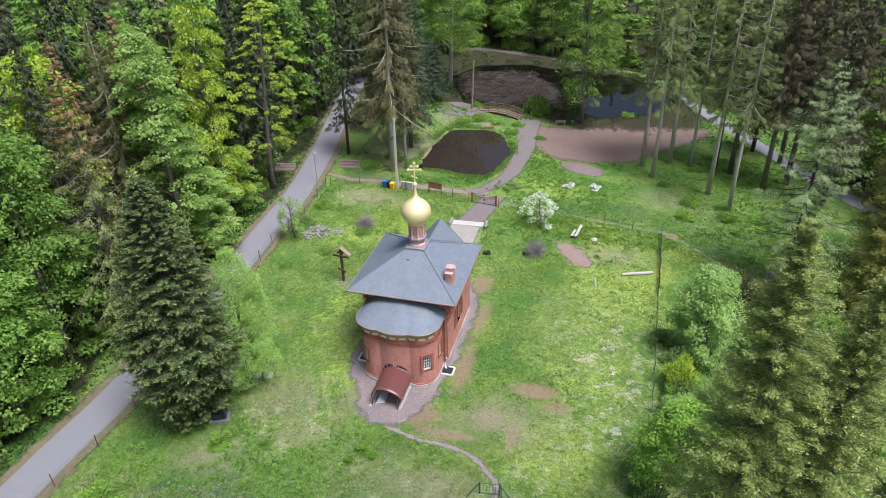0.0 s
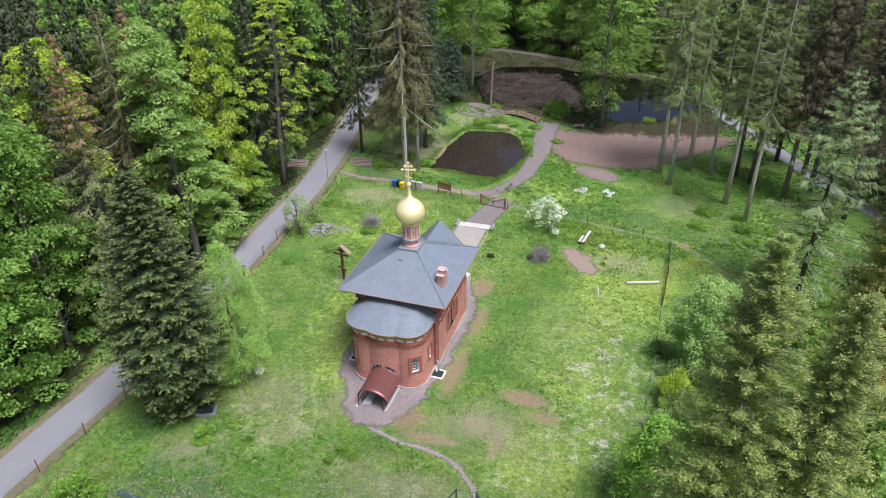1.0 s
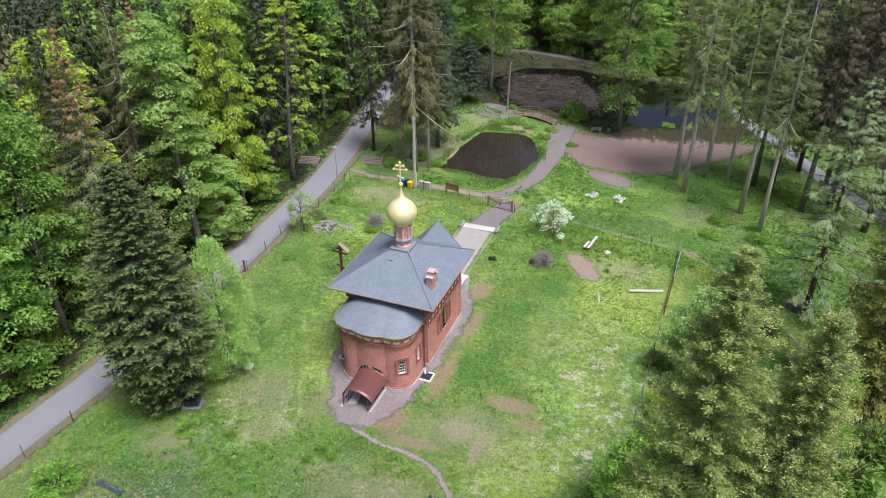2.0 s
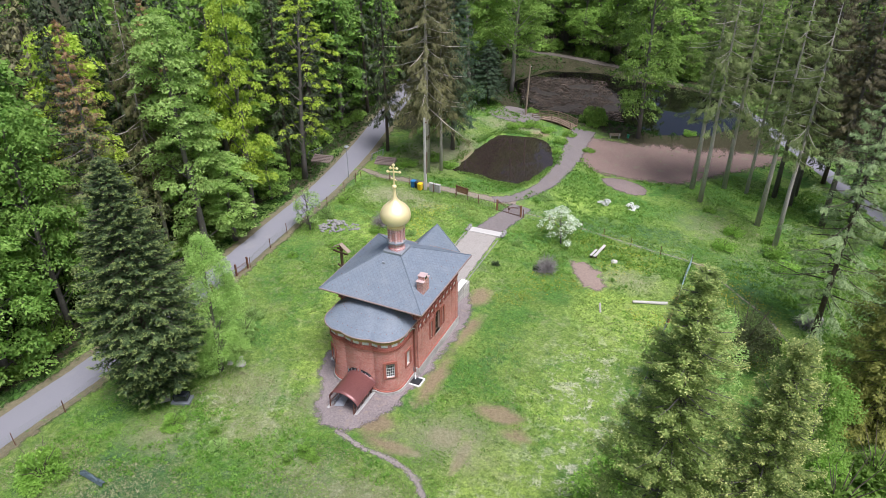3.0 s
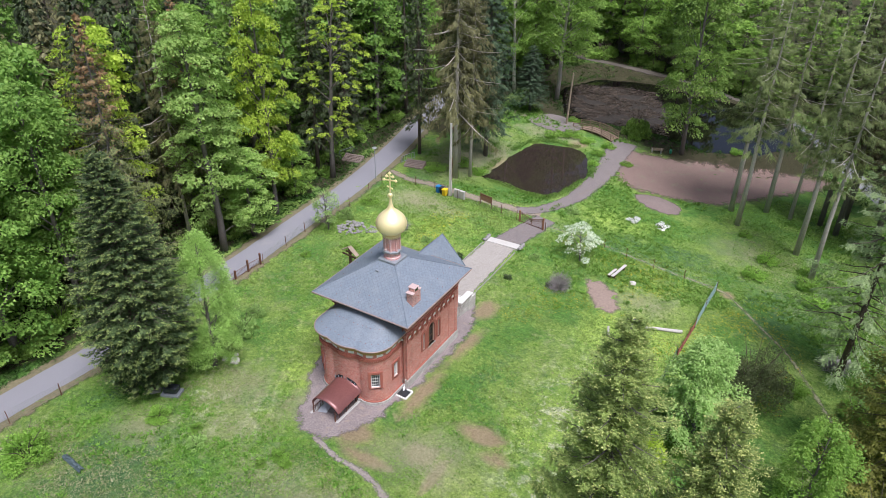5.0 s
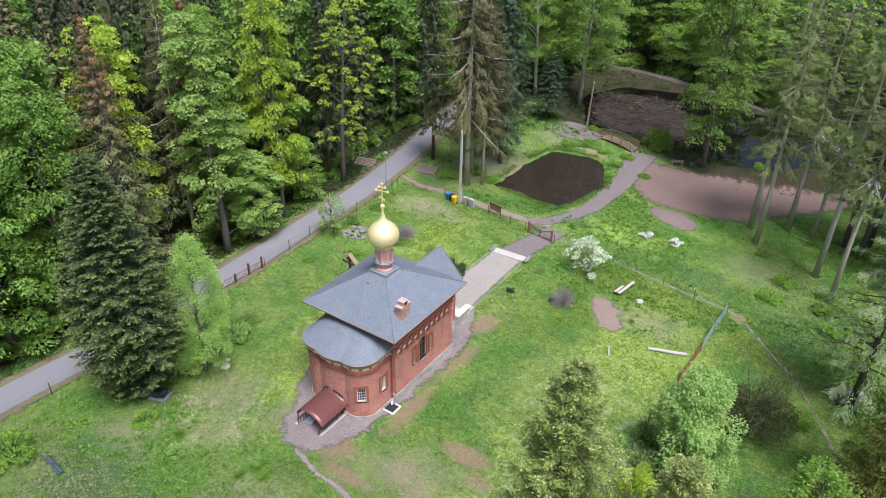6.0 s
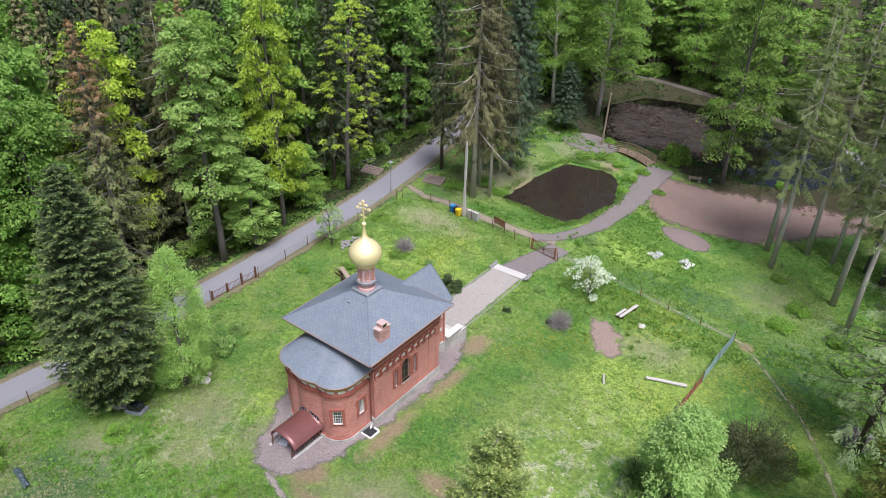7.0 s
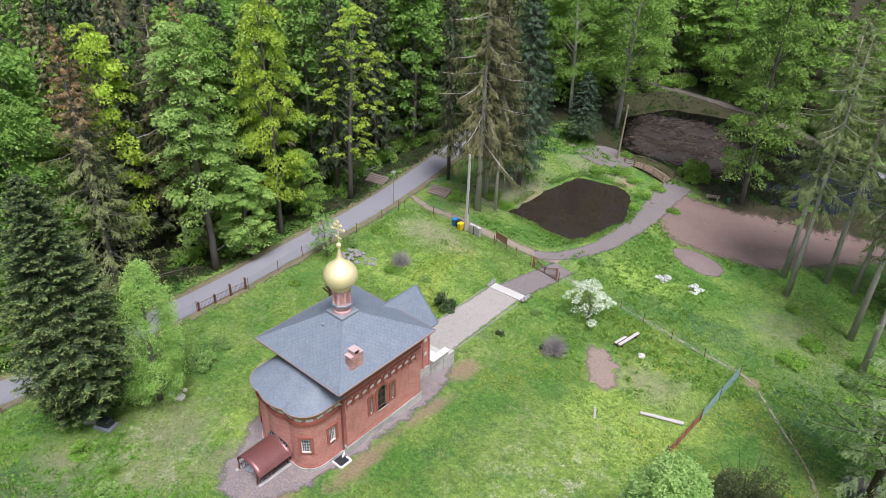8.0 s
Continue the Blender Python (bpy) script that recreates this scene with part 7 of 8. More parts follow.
def footbridge():
    a, b = Vector((-22.3, 118.3)), Vector((-14.9, 116.2))
    mid, L = (a + b) / 2, (b - a).length
    turn = math.degrees(math.atan2(b.y - a.y, b.x - a.x))
    z = ground_height(-15.2, 115.6) + 0.15
    th = empty_thing("footbridge", pose(mid.x, mid.y, z, 0, 0, turn), "arched brown wooden footbridge with railings", "bridge")
    rise = lambda x: 0.55 * (1 - (2 * x / L) ** 2)
    for k in range(34):
        x = -L / 2 + (k + 0.5) * L / 34
        bm = bmesh.new()
        box(bm, (x - 0.095, -1.05, rise(x)), (x + 0.095, 1.05, rise(x) + 0.06), 0.01)
        part("plank", bm, WOOD_BRIDGE, th)
    for s in (-1, 1):
        bm = bmesh.new()
        for k in range(8):
            x0, x1 = -L / 2 + k * L / 8, -L / 2 + (k + 1) * L / 8
            beam(bm, (x0, s * 0.85, rise(x0) - 0.15), (x1, s * 0.85, rise(x1) - 0.15), 0.16, 0.26)
        part("girder", bm, WOOD_DARK, th)
        for k in range(5):
            x = -L / 2 + 0.1 + k * (L - 0.2) / 4
            bm = bmesh.new()
            beam(bm, (x, s * 1.1, rise(x) - 0.3), (x, s * 1.1, rise(x) + 1.12), 0.13, 0.13, 0.01)
            part("rail_post", bm, WOOD_BRIDGE, th)
        for h, w in ((1.05, 0.12), (0.72, 0.09), (0.4, 0.09)):
            bm = bmesh.new()
            for k in range(4):
                x0, x1 = -L / 2 + 0.1 + k * (L - 0.2) / 4, -L / 2 + 0.1 + (k + 1) * (L - 0.2) / 4
                beam(bm, (x0, s * 1.1, rise(x0) + h), (x1, s * 1.1, rise(x1) + h), 0.06, w)
            part("rail", bm, WOOD_BRIDGE, th)


def bench(x, y, turn, mat, label):
    th = empty_thing("bench", pose(x, y, ground_height(x, y), 0, 0, turn), label, "bench")
    for v in (-0.16, 0.02, 0.2):
        bm = bmesh.new()
        box(bm, (-0.95, v - 0.075, 0.42), (0.95, v + 0.075, 0.47), 0.01)
        part("seat_slat", bm, mat, th)
    for z in (0.62, 0.8):
        bm = bmesh.new()
        box(bm, (-0.95, 0.3, z), (0.95, 0.34, z + 0.13), 0.01)
        part("back_slat", bm, mat, th)
    for s in (-0.7, 0.7):
        bm = bmesh.new()
        box(bm, (s - 0.06, -0.2, -0.1), (s + 0.06, 0.28, 0.42), 0.015)
        beam(bm, (s, 0.27, 0.2), (s, 0.38, 0.92), 0.07)
        part("leg", bm, CONCRETE, th, "concrete leg")


RUBBLE = surface("brownish_rubble", (0.16, 0.12, 0.1), (0.34, 0.27, 0.23), 12, 1.5, 0.9)


def culvert(x, y, turn, label, rail_mat):
    """An inlet set with stones, a headwall and a tubular railing."""
    z = ground_height(x, y)
    th = empty_thing("culvert_inlet", pose(x, y, z, 0, 0, turn), label, "culvert")
    rng = random.Random(int(x))
    for i in range(9):
        for j in range(5):
            bm = bmesh.new()
            px, py = -1.35 + i * 0.3 + rng.uniform(-0.03, 0.03), -0.75 + j * 0.31
            box(bm, (px - 0.125, py - 0.13, 0.06 + j * 0.1), (px + 0.125, py + 0.13, 0.16 + j * 0.1 + rng.uniform(0, 0.03)), 0.03)
            part("stone", bm, RUBBLE, th)
    bm = bmesh.new()
    box(bm, (-1.55, -0.95, -0.3), (1.4, -0.88, 0.1), 0.01)
    beam(bm, (-1.5, -0.9, 0.05), (-1.5, 0.85, 0.55), 0.12, 0.3)
    vs = [bm.verts.new(p) for p in ((-1.5, -0.92, -0.2), (1.35, -0.92, -0.2), (1.35, 0.8, -0.2), (-1.5, 0.8, -0.2), (-1.5, -0.92, 0.05), (1.35, -0.92, 0.05), (1.35, 0.8, 0.55), (-1.5, 0.8, 0.55))]
    for f in ((4, 5, 6, 7), (0, 1, 5, 4), (1, 2, 6, 5), (2, 3, 7, 6), (3, 0, 4, 7)):
        bm.faces.new([vs[k] for k in f])
    part("bed", bm, RUBBLE, th, "mortared stone bed")
    th2 = empty_thing("railing", pose(x - 1.9, y + 0.9, ground_height(x - 1.9, y + 0.9), 0, 0, turn + 62), "short pale tubular road railing", "railing")
    bm = bmesh.new()
    tube(bm, [(-1.3, 0, -0.2), (-1.3, 0, 0.95), (-1.2, 0, 1.05), (1.2, 0, 1.05), (1.3, 0, 0.95), (1.3, 0, -0.2)], 0.035, 6)
    part("rail_frame", bm, rail_mat, th2)
    for k in range(-3, 4):
        bm = bmesh.new()
        tube(bm, [(k * 0.34, 0, 0.15), (k * 0.34, 0, 1.05)], 0.015, 4)
        part("bar", bm, rail_mat, th2)
    bm = bmesh.new()
    tube(bm, [(-1.3, 0, 0.15), (1.3, 0, 0.15)], 0.025, 5)
    part("lower_rail", bm, rail_mat, th2)


def lawn_things():
    # plank bench, log, stake, boulders
    for (ax, ay), (bx, by), w, h in (((-2.3, 75.6), (-1.75, 79.0), 0.32, 0.45), ((-2.75, 75.7), (-2.45, 77.5), 0.28, 0.38)):
        z0, z1 = ground_height(ax, ay), ground_height(bx, by)
        th = empty_thing("plank_bench", pose(0, 0, 0), "bleached plank resting on low blocks", "bench", "plank benches")
        bm = bmesh.new()
        a, b = Vector((ax, ay, z0 + h)), Vector((bx, by, z1 + h))
        d = (b - a).normalized()
        s = Vector((-d.y, d.x, 0)).normalized() * (w / 2)
        vs = [bm.verts.new(p) for p in (a - s, a + s, b + s, b - s, a - s + Vector((0, 0, 0.07)), a + s + Vector((0, 0, 0.07)), b + s + Vector((0, 0, 0.07)), b - s + Vector((0, 0, 0.07)))]
        for f in ((0, 3, 2, 1), (4, 5, 6, 7), (0, 1, 5, 4), (1, 2, 6, 5), (2, 3, 7, 6), (3, 0, 4, 7)):
            bm.faces.new([vs[k] for k in f])
        bmesh.ops.recalc_face_normals(bm, faces=bm.faces)
        part("plank", bm, WOOD_PALE, th)
        for f in (0.15, 0.85):
            p = a.lerp(b, f)
            bm = bmesh.new()
            box(bm, (p.x - 0.16, p.y - 0.12, ground_height(p.x, p.y) - 0.1), (p.x + 0.16, p.y + 0.12, p.z), 0.02)
            part("block", bm, WOOD_DARK, th)
    bm = bmesh.new()
    a, b = Vector((3.4, 68.5, ground_height(3.4, 68.5) + 0.15)), Vector((6.8, 70.0, ground_height(6.8, 70.0) + 0.17))
    tube(bm, [a, a.lerp(b, 0.3) + Vector((0, 0, 0.02)), a.lerp(b, 0.7) - Vector((0, 0, 0.01)), b], [0.15, 0.165, 0.17, 0.185], 12)
    tagged(part("log", bm, WOOD_PALE, None, smooth=False), "bleached peeled log lying in the grass", "log")
    bm = bmesh.new()
    x, y = 0.75, 65.0
    beam(bm, (x, y, ground_height(x, y) - 0.2), (x - 0.25, y + 0.3, ground_height(x, y) + 0.95), 0.2, 0.09, 0.01)
    tagged(part("stake", bm, WOOD_PALE, None), "pale board standing askew in the lawn", "stake")
    single_stone(-0.1, 76.1, 0.5, "pale flat stone in the lawn")
    single_stone(-27.1, 42.7, 0.62, "whitish reddish boulder on the grass")
    single_stone(-28.1, 42.5, 0.4, "small pale boulder on the grass")
    single_stone(-27.7, 43.5, 0.3, "small grey boulder on the grass")
    heap(-33.4, 69.0, 1.7, 90, 0.2, "heap of grey rubble stones beside the road", 8, False)
    heap(-31.0, 69.8, 0.8, 16, 0.2, "few grey stones in the grass", 9)
    # step kerb of the gravel walk
    z = ground_height(-15.7, 75.4)
    th = empty_thing("kerb_step", pose(-15.75, 75.55, z, 0, 0, 1), "pale stone step across the gravel walk", "step")
    bm = bmesh.new()
    box(bm, (-2.0, -0.55, -0.3), (2.0, 0.55, 0.2), 0.03)
    part("slab", bm, PALE_STONE, th)
    for s, n in ((-1, 5), (1, 5)):
        for k in range(n):
            ob = new("stone", STONES[k % 4])
            ob.parent = th
            ob.location, ob.scale = (s * 2.25 + 0.1 * (k % 2), -0.5 + k * 0.3, 0.28), (0.3, 0.24, 0.3)
    # edging of the walk
    for side, x0 in ((-1, -18.0), (1, -13.75)):
        bm = bmesh.new()
        for k in range(9):
            y0 = 61.5 + k * 1.45
            zz = ground_height(x0, y0 + 0.7)
            box(bm, (x0 - 0.05, y0, zz - 0.15), (x0 + 0.05, y0 + 1.4, zz + 0.08), 0.01)
        tagged(part("edging", bm, STONE, None), "concrete edging strip of the gravel walk", "edging", kind="structure")
    # dark covered crate and boards beside the fir
    x, y = -28.6, 36.9
    th = empty_thing("covered_crate", pose(x, y, ground_height(x, y), 0, 0, 20), "crate under black sheeting beside the fir", "crate")
    bm = bmesh.new()
    box(bm, (-0.8, -0.55, 0.0), (0.8, 0.55, 0.28), 0.02)
    part("base", bm, LEAD, th)
    bm = bmesh.new()
    vs = box(bm, (-0.62, -0.42, 0.28), (0.62, 0.42, 0.95), 0.1)
    for v in vs:
        v.co += Vector((noise.noise(v.co * 3), noise.noise(v.co * 3 + Vector((5, 0, 0))), noise.noise(v.co * 3 + Vector((0, 9, 0))))) * 0.1
    part("sheeting", bm, PANE, th, "crumpled black plastic sheeting")
    for k in range(3):
        bm = bmesh.new()
        beam(bm, (-30.6 + k * 0.25, 35.9, ground_height(-30.4, 36) + 0.08 + 0.05 * k), (-29.9 + k * 0.2, 36.9 - 0.2 * k, ground_height(-29.9, 37) + 0.14 + 0.05 * k), 0.16, 0.05, 0.005)
        tagged(part("board", bm, WOOD_PALE, None), "loose pale board under the fir", "board", "boards under the fir")
    # blue-grey netting left on the ground
    bm = bmesh.new()
    rng = random.Random(3)
    rows = []
    for k in range(8):
        x = -30.0 + k * 0.36
        y = 27.8 - 0.05 * k
        z = ground_height(x, y)
        rows.append([bm.verts.new((x + rng.uniform(-0.08, 0.08), y - 0.22 + j * 0.15, z + 0.12 + 0.35 * math.exp(-((j - 1.5) / 1.0) ** 2) * rng.uniform(0.4, 1.2))) for j in range(4)])
    for r0, r1 in zip(rows, rows[1:]):
        for j in range(3):
            bm.faces.new((r0[j], r1[j], r1[j + 1], r0[j + 1]))
    bmesh.ops.solidify(bm, geom=bm.faces[:], thickness=0.02)
    tagged(part("tarpaulin", bm, plastic("blue_grey_sheeting", (0.16, 0.22, 0.24)), None), "crumpled blue-grey sheeting in the long grass", "tarpaulin")
    x, y = -5.9, 116.8
    th = empty_thing("litter_bin", pose(x, y, ground_height(x, y)), "small green litter bin on a post", "bin")
    bm = bmesh.new()
    lathe(bm, [(0.2, 0.35), (0.24, 0.9), (0.22, 0.92)], 12)
    part("basket", bm, plastic("bin_green", (0.03, 0.25, 0.14)), th)
    bm = bmesh.new()
    tube(bm, [(0.26, 0, -0.2), (0.26, 0, 1.0)], 0.03, 6)
    part("post", bm, RUST, th)
    bm = bmesh.new()
    x, y = 20.3, 73.6
    tube(bm, [(x, y, ground_height(x, y) + 0.2), (x + 1.6, y + 0.5, ground_height(x, y) + 0.55)], [0.26, 0.24], 10)
    tagged(part("log", bm, WOOD_PALE, None), "short sawn log by the leaning trunk", "log")


wooden_cross()
wheelie_bin(-29.15, 83.15, -6, (plastic("bin_blue", (0.02, 0.16, 0.42)), plastic("bin_blue_lid", (0.03, 0.22, 0.5))), "blue plastic wheelie bin")
wheelie_bin(-28.5, 83.1, -6, (plastic("bin_black", (0.02, 0.025, 0.035)), plastic("bin_black_lid", (0.03, 0.035, 0.05))), "black plastic wheelie bin")
wheelie_bin(-27.95, 82.75, -6, (plastic("bin_yellow", (0.75, 0.5, 0.01)), plastic("bin_yellow_lid", (0.85, 0.6, 0.02))), "yellow plastic wheelie bin")
grey_cabinet(-26.4, 83.2, -8)
grey_cabinet(-25.5, 83.15, -8)
poles()
notice_board()
footbridge()
bench(-8.0, 116.3, 200, WOOD, "weathered wooden bench facing the clearing")
culvert(-36.4, 89.0, 10, "stone-set culvert inlet beside the road", LEAD)
culvert(-45.4, 86.0, 10, "stone-set culvert outlet across the road", LEAD)
lawn_things()


# ---- grass, weeds and flowers: more than one could count ----
WAYS = [(ROAD, 2.0), ([(-15.9, 60), (-16.0, 66), (-15.9, 75.3)], 2.3), ([(-15.7, 75.6), (-14.5, 81.2), (-14, 85)], 1.9), ([(-38.5, 85.6), (-34.5, 84.6), (-25.5, 84.5), (-15, 85.3)], 0.8), ([(-18, 84.5), (-13, 92.8), (-12.3, 101.5), (-11.5, 116)], 1.1),
        ([(-14.8, 38.8), (-9.2, 37.6), (-5.8, 35.6), (-4.9, 31.5)], 0.35), ([(-13, 82.9), (3.8, 81.4), (8.6, 81), (13.7, 75.9), (21, 64)], 0.35), ([(17.1, 135.9), (29.2, 111.8), (44, 86)], 1.7), ([(-35.2, 155.6), (-15, 156.2), (8, 149.5)], 1.3)]
APRON = [(-9.6, 61), (-9.2, 54), (-9.8, 48), (-10.8, 43.2), (-11.6, 39.6), (-16, 38.2), (-18.5, 40.4), (-21.2, 46), (-20.8, 56), (-20.2, 61.5)]
PLAZA = [(-14.8, 115.2), (2.1, 118.3), (20, 126), (11, 112), (5.2, 103.8), (-6.8, 99.4), (-13.5, 110)]


BARE = [(-4.9, 74.4), (-3.2, 75.0), (-0.7, 73.4), (0.5, 70.8), (0.2, 68.6), (-1.7, 68.6), (-3.3, 70.3), (-4.8, 72.6)]
MOUND = [(-6.8, 98.8), (-5.6, 96.6), (-2.6, 95.0), (0.2, 96.2), (0.6, 98.8), (-1.6, 100.4), (-5.0, 100.3)]


def open_ground(x, y):
    """True where grass can grow."""
    free = np.ones(x.shape, bool)
    for line, half in WAYS:
        for (ax, ay), (bx, by) in zip(line, line[1:]):
            dx, dy = bx - ax, by - ay
            s = np.clip(((x - ax) * dx + (y - ay) * dy) / (dx * dx + dy * dy), 0, 1)
            free &= np.hypot(x - ax - s * dx, y - ay - s * dy) > half
    for outline in (POND, LAKE, APRON, PLAZA, BARE, MOUND):
        free &= distance_to(outline, x, y) > 0.1
    for cx, cy, rx, ry, s in WORN:
        free &= np.hypot((x - cx) / rx, (y - cy) / ry) > 0.85
    return free


def field(x, y, scale, seed):
    """A smooth random field from a few waves, from 0 to 1."""
    rng = np.random.default_rng(seed)
    out = np.zeros_like(x)
    for k in range(9):
        a, f = rng.uniform(0, 6.28), scale * rng.uniform(0.5, 2.2)
        out += np.sin((x * np.cos(a) + y * np.sin(a)) * f + rng.uniform(0, 6.28))
    return 1 / (1 + np.exp(-out))


def scatter(name, label, category, count, area, size, flat, leaf, seed, patch=None, low=0.0):
    rng = np.random.default_rng(seed)
    x0, x1, y0, y1 = area
    x, y = rng.uniform(x0, x1, count), rng.uniform(y0, y1, count)
    keep = open_ground(x, y)
    if patch:
        keep &= field(x, y, patch[0], seed) * rng.uniform(0.5, 1.0, count) > patch[1]
    x, y = x[keep], y[keep]
    n = len(x)
    s = size * rng.uniform(0.5, 1.5, n)
    z = land(x, y) + low + s * 0.2 * (1 - flat)
    along = rng.normal(0, 1, (n, 3)) * np.array([1, 1, 0.25]) + np.array([0, 0, 1.0 - flat]) * 1.5
    across = np.cross(along, unit(rng, n))
    me = leaves_mesh(name, np.stack([x, y, z], 1), along, across, s, s * rng.uniform(0.25, 0.6, n))
    tagged(finish(name, me, leaf), label, category, kind="stuff")


def tussocks(name, label, category, count, blades, area, size, radius, leaf, seed, patch):
    """Clumps of blades that spread from a common foot."""
    rng = np.random.default_rng(seed)
    x0, x1, y0, y1 = area
    x, y = rng.uniform(x0, x1, count), rng.uniform(y0, y1, count)
    bare = np.zeros_like(x)
    for cx, cy, rx, ry, s in DRY + BLEACHED:
        bare = np.maximum(bare, s * np.exp(-(((x - cx) / rx) ** 2 + ((y - cy) / ry) ** 2)))
    keep = open_ground(x, y) & (rng.uniform(0.2, 0.9, count) > bare) & (field(x, y, patch[0], seed) * rng.uniform(0.5, 1.0, count) > patch[1])
    x, y = x[keep], y[keep]
    r = radius * rng.uniform(0.5, 1.5, len(x))
    who = np.repeat(np.arange(len(x)), blades)
    n = len(who)
    a, q = rng.uniform(0, 2 * np.pi, n), np.sqrt(rng.uniform(0, 1, n))
    out = np.stack([np.cos(a) * q, np.sin(a) * q, np.zeros(n)], 1)
    s = size * rng.uniform(0.6, 1.4, n) * (0.6 + 0.4 * r[who] / radius)
    px, py = x[who] + out[:, 0] * r[who], y[who] + out[:, 1] * r[who]
    along = out + rng.normal(0, 0.3, (n, 3)) + np.array([0, 0, 0.75])
    z = land(px, py) + s * 0.25 + 0.6 * r[who] * (1 - q) * rng.uniform(0.2, 1.0, n)
    me = leaves_mesh(name, np.stack([px, py, z], 1), along, np.cross(along, unit(rng, n)), s, s * rng.uniform(0.3, 0.6, n))
    tagged(finish(name, me, leaf), label, category, kind="stuff")


BLADE = leaf_material("grass_blades", (0.07, 0.15, 0.025), (0.28, 0.4, 0.09), through=0.25)
BLADE_DRY = leaf_material("dry_grass_blades", (0.2, 0.22, 0.09), (0.48, 0.46, 0.27), through=0.2)
scatter("lawn_grass", "short patchy lawn grass", "grass", 90000, (-37, 8, 26, 84), 0.15, 0.2, BLADE, 201)
scatter("meadow_weeds", "taller meadow weeds and nettles", "weeds", 70000, (-37, -4, 24, 40), 0.17, 0.35, LEAF_WEED, 202, (0.35, 0.35))
scatter("meadow_weeds", "leafy weeds by the churchyard fence", "weeds", 40000, (-37, -17, 61, 84), 0.22, 0.4, LEAF_WEED, 203, (0.4, 0.4))
scatter("meadow_weeds", "tangled weeds outside the fence", "weeds", 60000, (-12, 26, 76, 112), 0.26, 0.35, LEAF_WEED, 204, (0.3, 0.3))
scatter("bank_weeds", "weeds and ivy on the pond banks", "weeds", 26000, (-37, -11, 84, 122), 0.28, 0.35, LEAF_WEED, 205, (0.3, 0.35))
scatter("dry_grass", "tufts of dry straw-coloured grass", "grass", 60000, (-37, 8, 26, 84), 0.18, 0.3, BLADE_DRY, 206, (0.22, 0.72))
scatter("lawn_tufts", "taller green tufts in the lawn", "grass", 90000, (-37, 7, 36, 84), 0.17, 0.35, LEAF_WEED, 213, (0.7, 0.5))
scatter("dry_grass", "long bleached grass in the rough meadow", "grass", 74000, (-36, -6, 24, 42), 0.17, 0.3, BLADE_DRY, 212, (0.45, 0.5))
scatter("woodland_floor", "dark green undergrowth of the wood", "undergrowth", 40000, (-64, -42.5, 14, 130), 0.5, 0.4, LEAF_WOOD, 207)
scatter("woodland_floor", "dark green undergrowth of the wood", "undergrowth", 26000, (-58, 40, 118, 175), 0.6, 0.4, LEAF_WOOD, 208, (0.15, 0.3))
scatter("woodland_floor", "green undergrowth below the trees", "undergrowth", 30000, (8, 46, 34, 118), 0.28, 0.4, LEAF_WEED, 209, (0.2, 0.3))
LEAF_LUSH = leaf_material("lush_green_herbs", (0.11, 0.26, 0.035), (0.26, 0.47, 0.075), through=0.3)
LEAF_LIME = leaf_material("yellow_green_herbs", (0.22, 0.35, 0.065), (0.44, 0.57, 0.16), through=0.3)
tussocks("grass_tussocks", "yellow-green grass tussocks in the lawn", "grass", 6500, 10, (-37, 8, 34, 84), 0.16, 0.24, LEAF_LIME, 231, (0.5, 0.38))
tussocks("herb_clumps", "lush green clumps of herbs in the lawn", "weeds", 5600, 10, (-37, 8, 34, 84), 0.17, 0.28, LEAF_LUSH, 232, (0.35, 0.42))
tussocks("nettle_clumps", "dark green nettle clumps in the rough meadow", "weeds", 1900, 14, (-37, -4, 23, 38), 0.24, 0.34, LEAF_LUSH, 233, (0.4, 0.36))
tussocks("grass_tussocks", "bright tussocks in the garden by the road", "grass", 2200, 12, (-37, -17, 60, 84), 0.18, 0.3, LEAF_LIME, 234, (0.5, 0.36))
tussocks("herb_clumps", "herb clumps under the larches", "weeds", 4200, 12, (-11, 32, 70, 112), 0.3, 0.42, LEAF_WEED, 235, (0.3, 0.34))
tussocks("herb_clumps", "dark herb clumps on the pond bank", "weeds", 2200, 12, (-37, -12, 84, 122), 0.32, 0.42, LEAF_LUSH, 236, (0.4, 0.45))
scatter("dandelions", "yellow dandelions along the trail", "flowers", 5200, (7, 18, 66, 81), 0.085, 0.8, DANDELION, 214, (0.5, 0.5), 0.16)
scatter("dandelions", "yellow dandelions in the lawn", "flowers", 26000, (-10, 17, 62, 84), 0.1, 0.8, DANDELION, 210, (0.3, 0.62), 0.1)
scatter("dandelions", "yellow dandelions in the lawn", "flowers", 12000, (-28, -16, 62, 80), 0.1, 0.8, DANDELION, 211, (0.3, 0.62), 0.1)


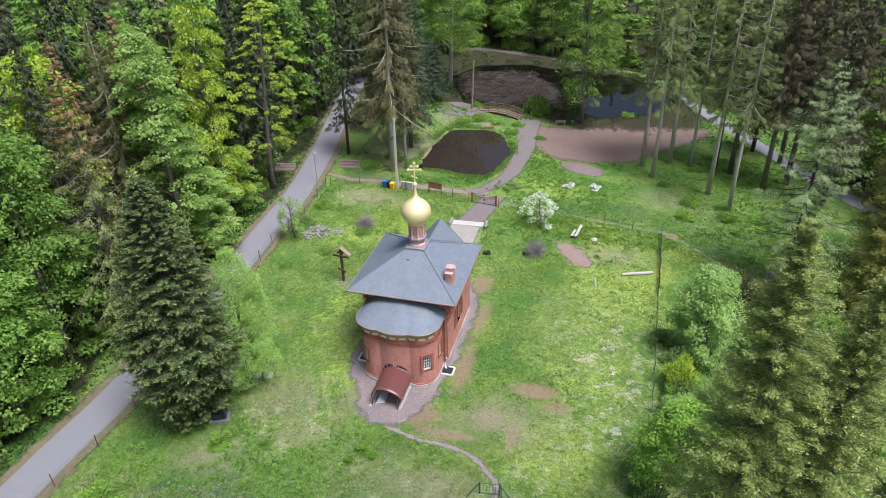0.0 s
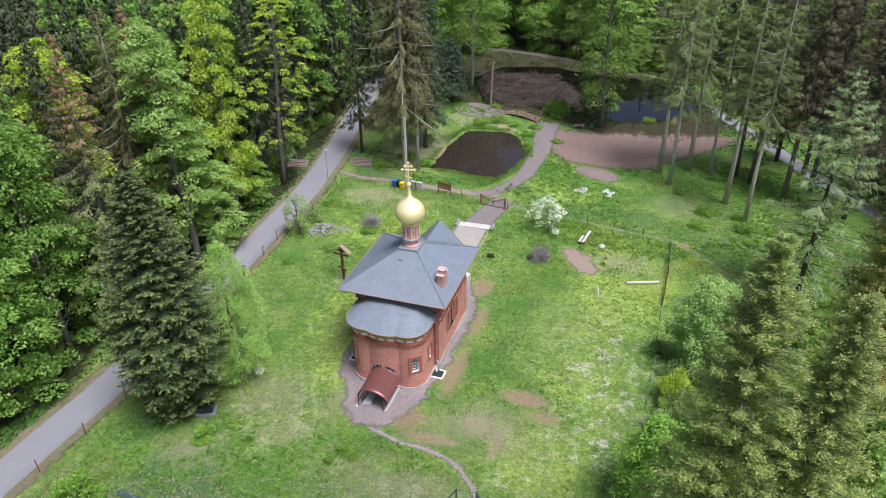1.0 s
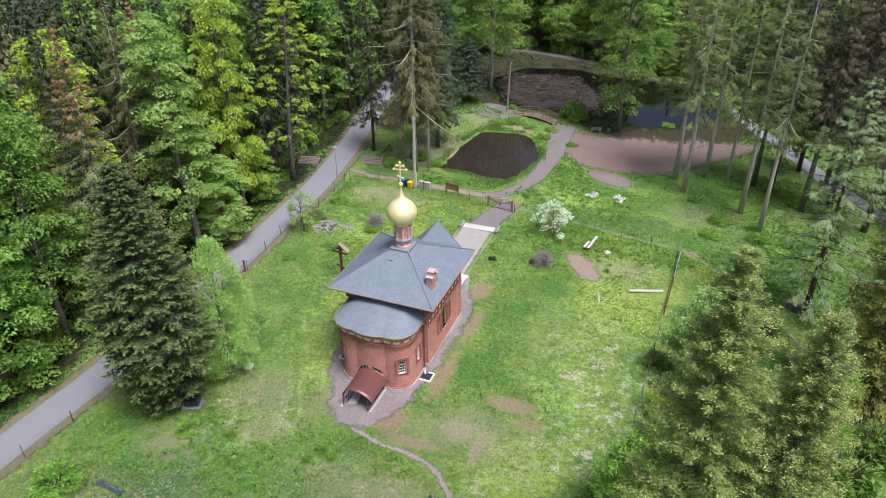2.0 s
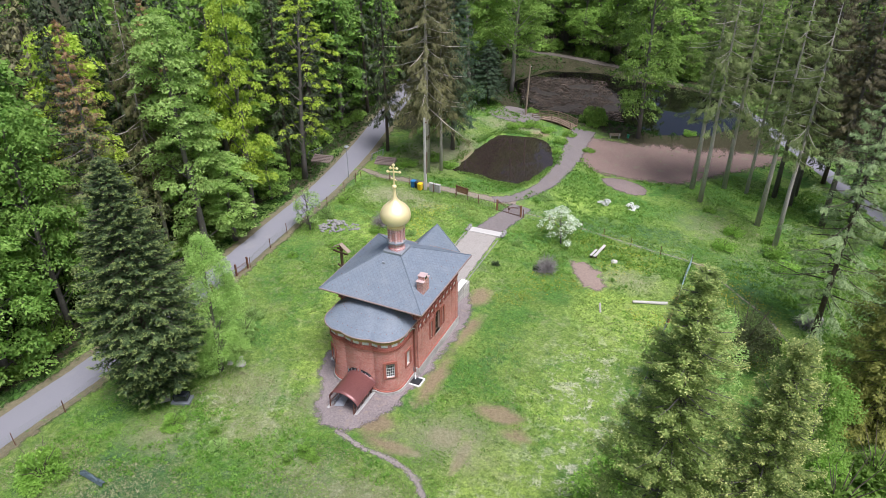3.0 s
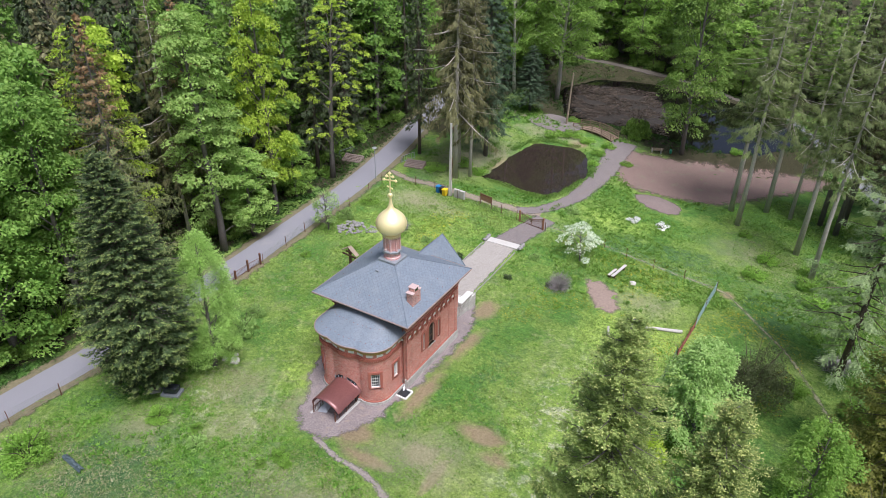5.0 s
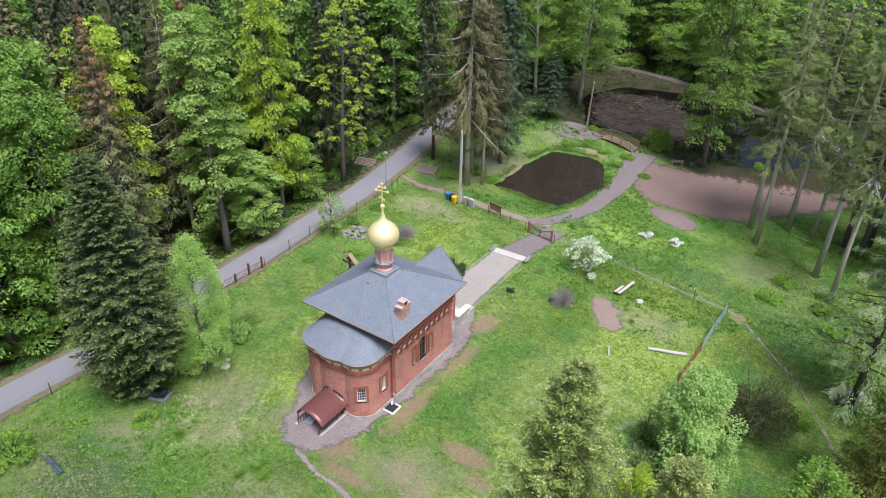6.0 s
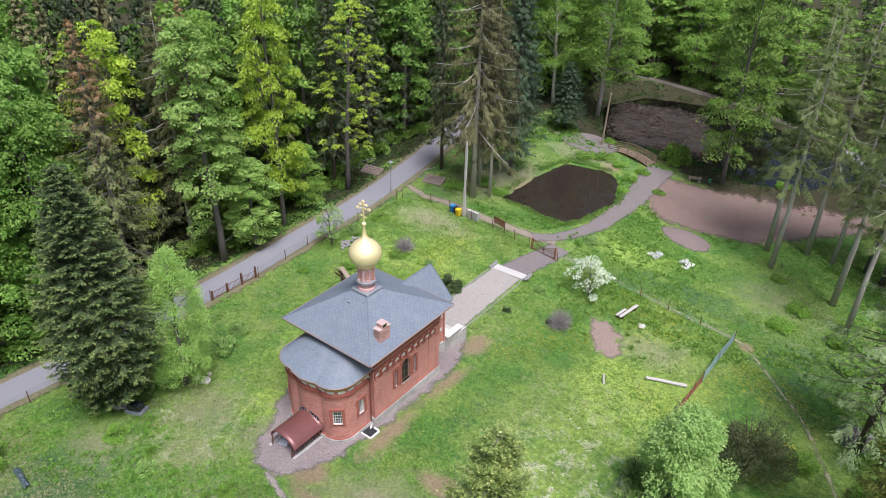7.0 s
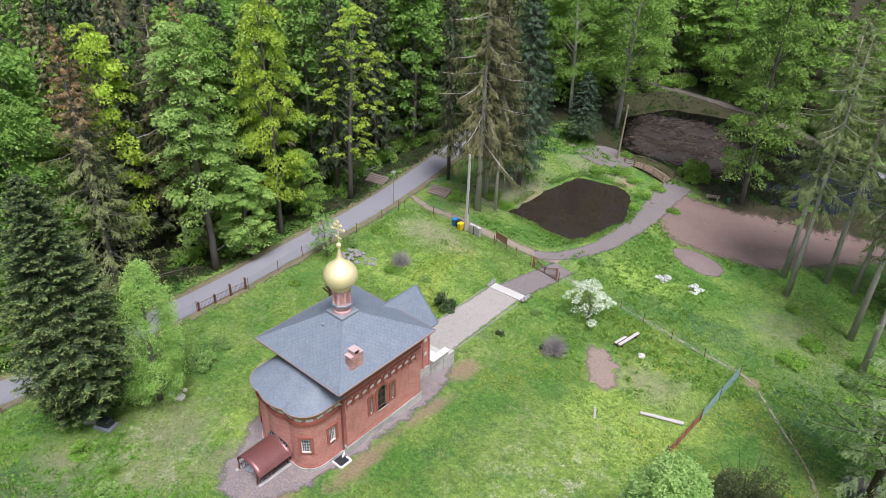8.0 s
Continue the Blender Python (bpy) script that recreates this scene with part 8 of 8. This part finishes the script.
def rim_growth(name, outline, count, size, leaf, label, seed, reach=1.3):
    """Leafy growth in a ragged band along a shore."""
    rng = np.random.default_rng(seed)
    ring = np.array(smooth_outline(outline, 2))
    k = rng.integers(0, len(ring), count)
    p = ring[k] + (np.roll(ring, -1, 0)[k] - ring[k]) * rng.uniform(0, 1, (count, 1))
    p = p + rng.normal(0, reach * 0.55, (count, 2))
    x, y = p[:, 0], p[:, 1]
    d = distance_to(outline, x, y)
    keep = (d > 0.05) & (d < reach) & (field(x, y, 0.9, seed) > 0.35)
    x, y = x[keep], y[keep]
    n = len(x)
    s_ = size * rng.uniform(0.5, 1.5, n)
    along = rng.normal(0, 1, (n, 3)) * np.array([1, 1, 0.4]) + np.array([0, 0, 0.8])
    me = leaves_mesh(name, np.stack([x, y, land(x, y) + s_ * 0.3 + rng.uniform(0, 0.35, n)], 1), along, np.cross(along, unit(rng, n)), s_, s_ * 0.5)
    tagged(finish(name, me, leaf), label, "weeds", kind="stuff")


rim_growth("shore_weeds", POND, 16000, 0.2, LEAF_WEED, "leafy weeds round the small pond", 221)
rim_growth("shore_weeds", LAKE, 12000, 0.3, LEAF_WOOD, "dark weeds along the lake shore", 222, 2.0)


def dead_reeds():
    """Fallen brown stalks on the matted bed of the lake."""
    rng = np.random.default_rng(231)
    n = 9000
    x, y = rng.uniform(-31, -8, n), rng.uniform(124, 146, n)
    keep = (distance_to(LAKE, x, y) < -1.0) & (x + 0.35 * (y - 124) < -8) & (field(x, y, 0.5, 5) > 0.3)
    x, y = x[keep], y[keep]
    n = len(x)
    along = np.stack([rng.normal(0, 1, n), rng.normal(0, 0.7, n), rng.normal(0.1, 0.2, n)], 1)
    s_ = rng.uniform(0.4, 1.3, n)
    me = leaves_mesh("dead_reeds", np.stack([x, y, LAKE_LEVEL + 0.1 + rng.uniform(0, 0.2, n)], 1), along, np.cross(along, unit(rng, n)), s_, s_ * 0.1)
    tagged(finish("dead_reeds", me, leaf_material("dead_brown_reeds", (0.025, 0.02, 0.015), (0.17, 0.13, 0.095), through=0.1)), "fallen brown reed stalks in the lake", "reeds", kind="stuff")


dead_reeds()
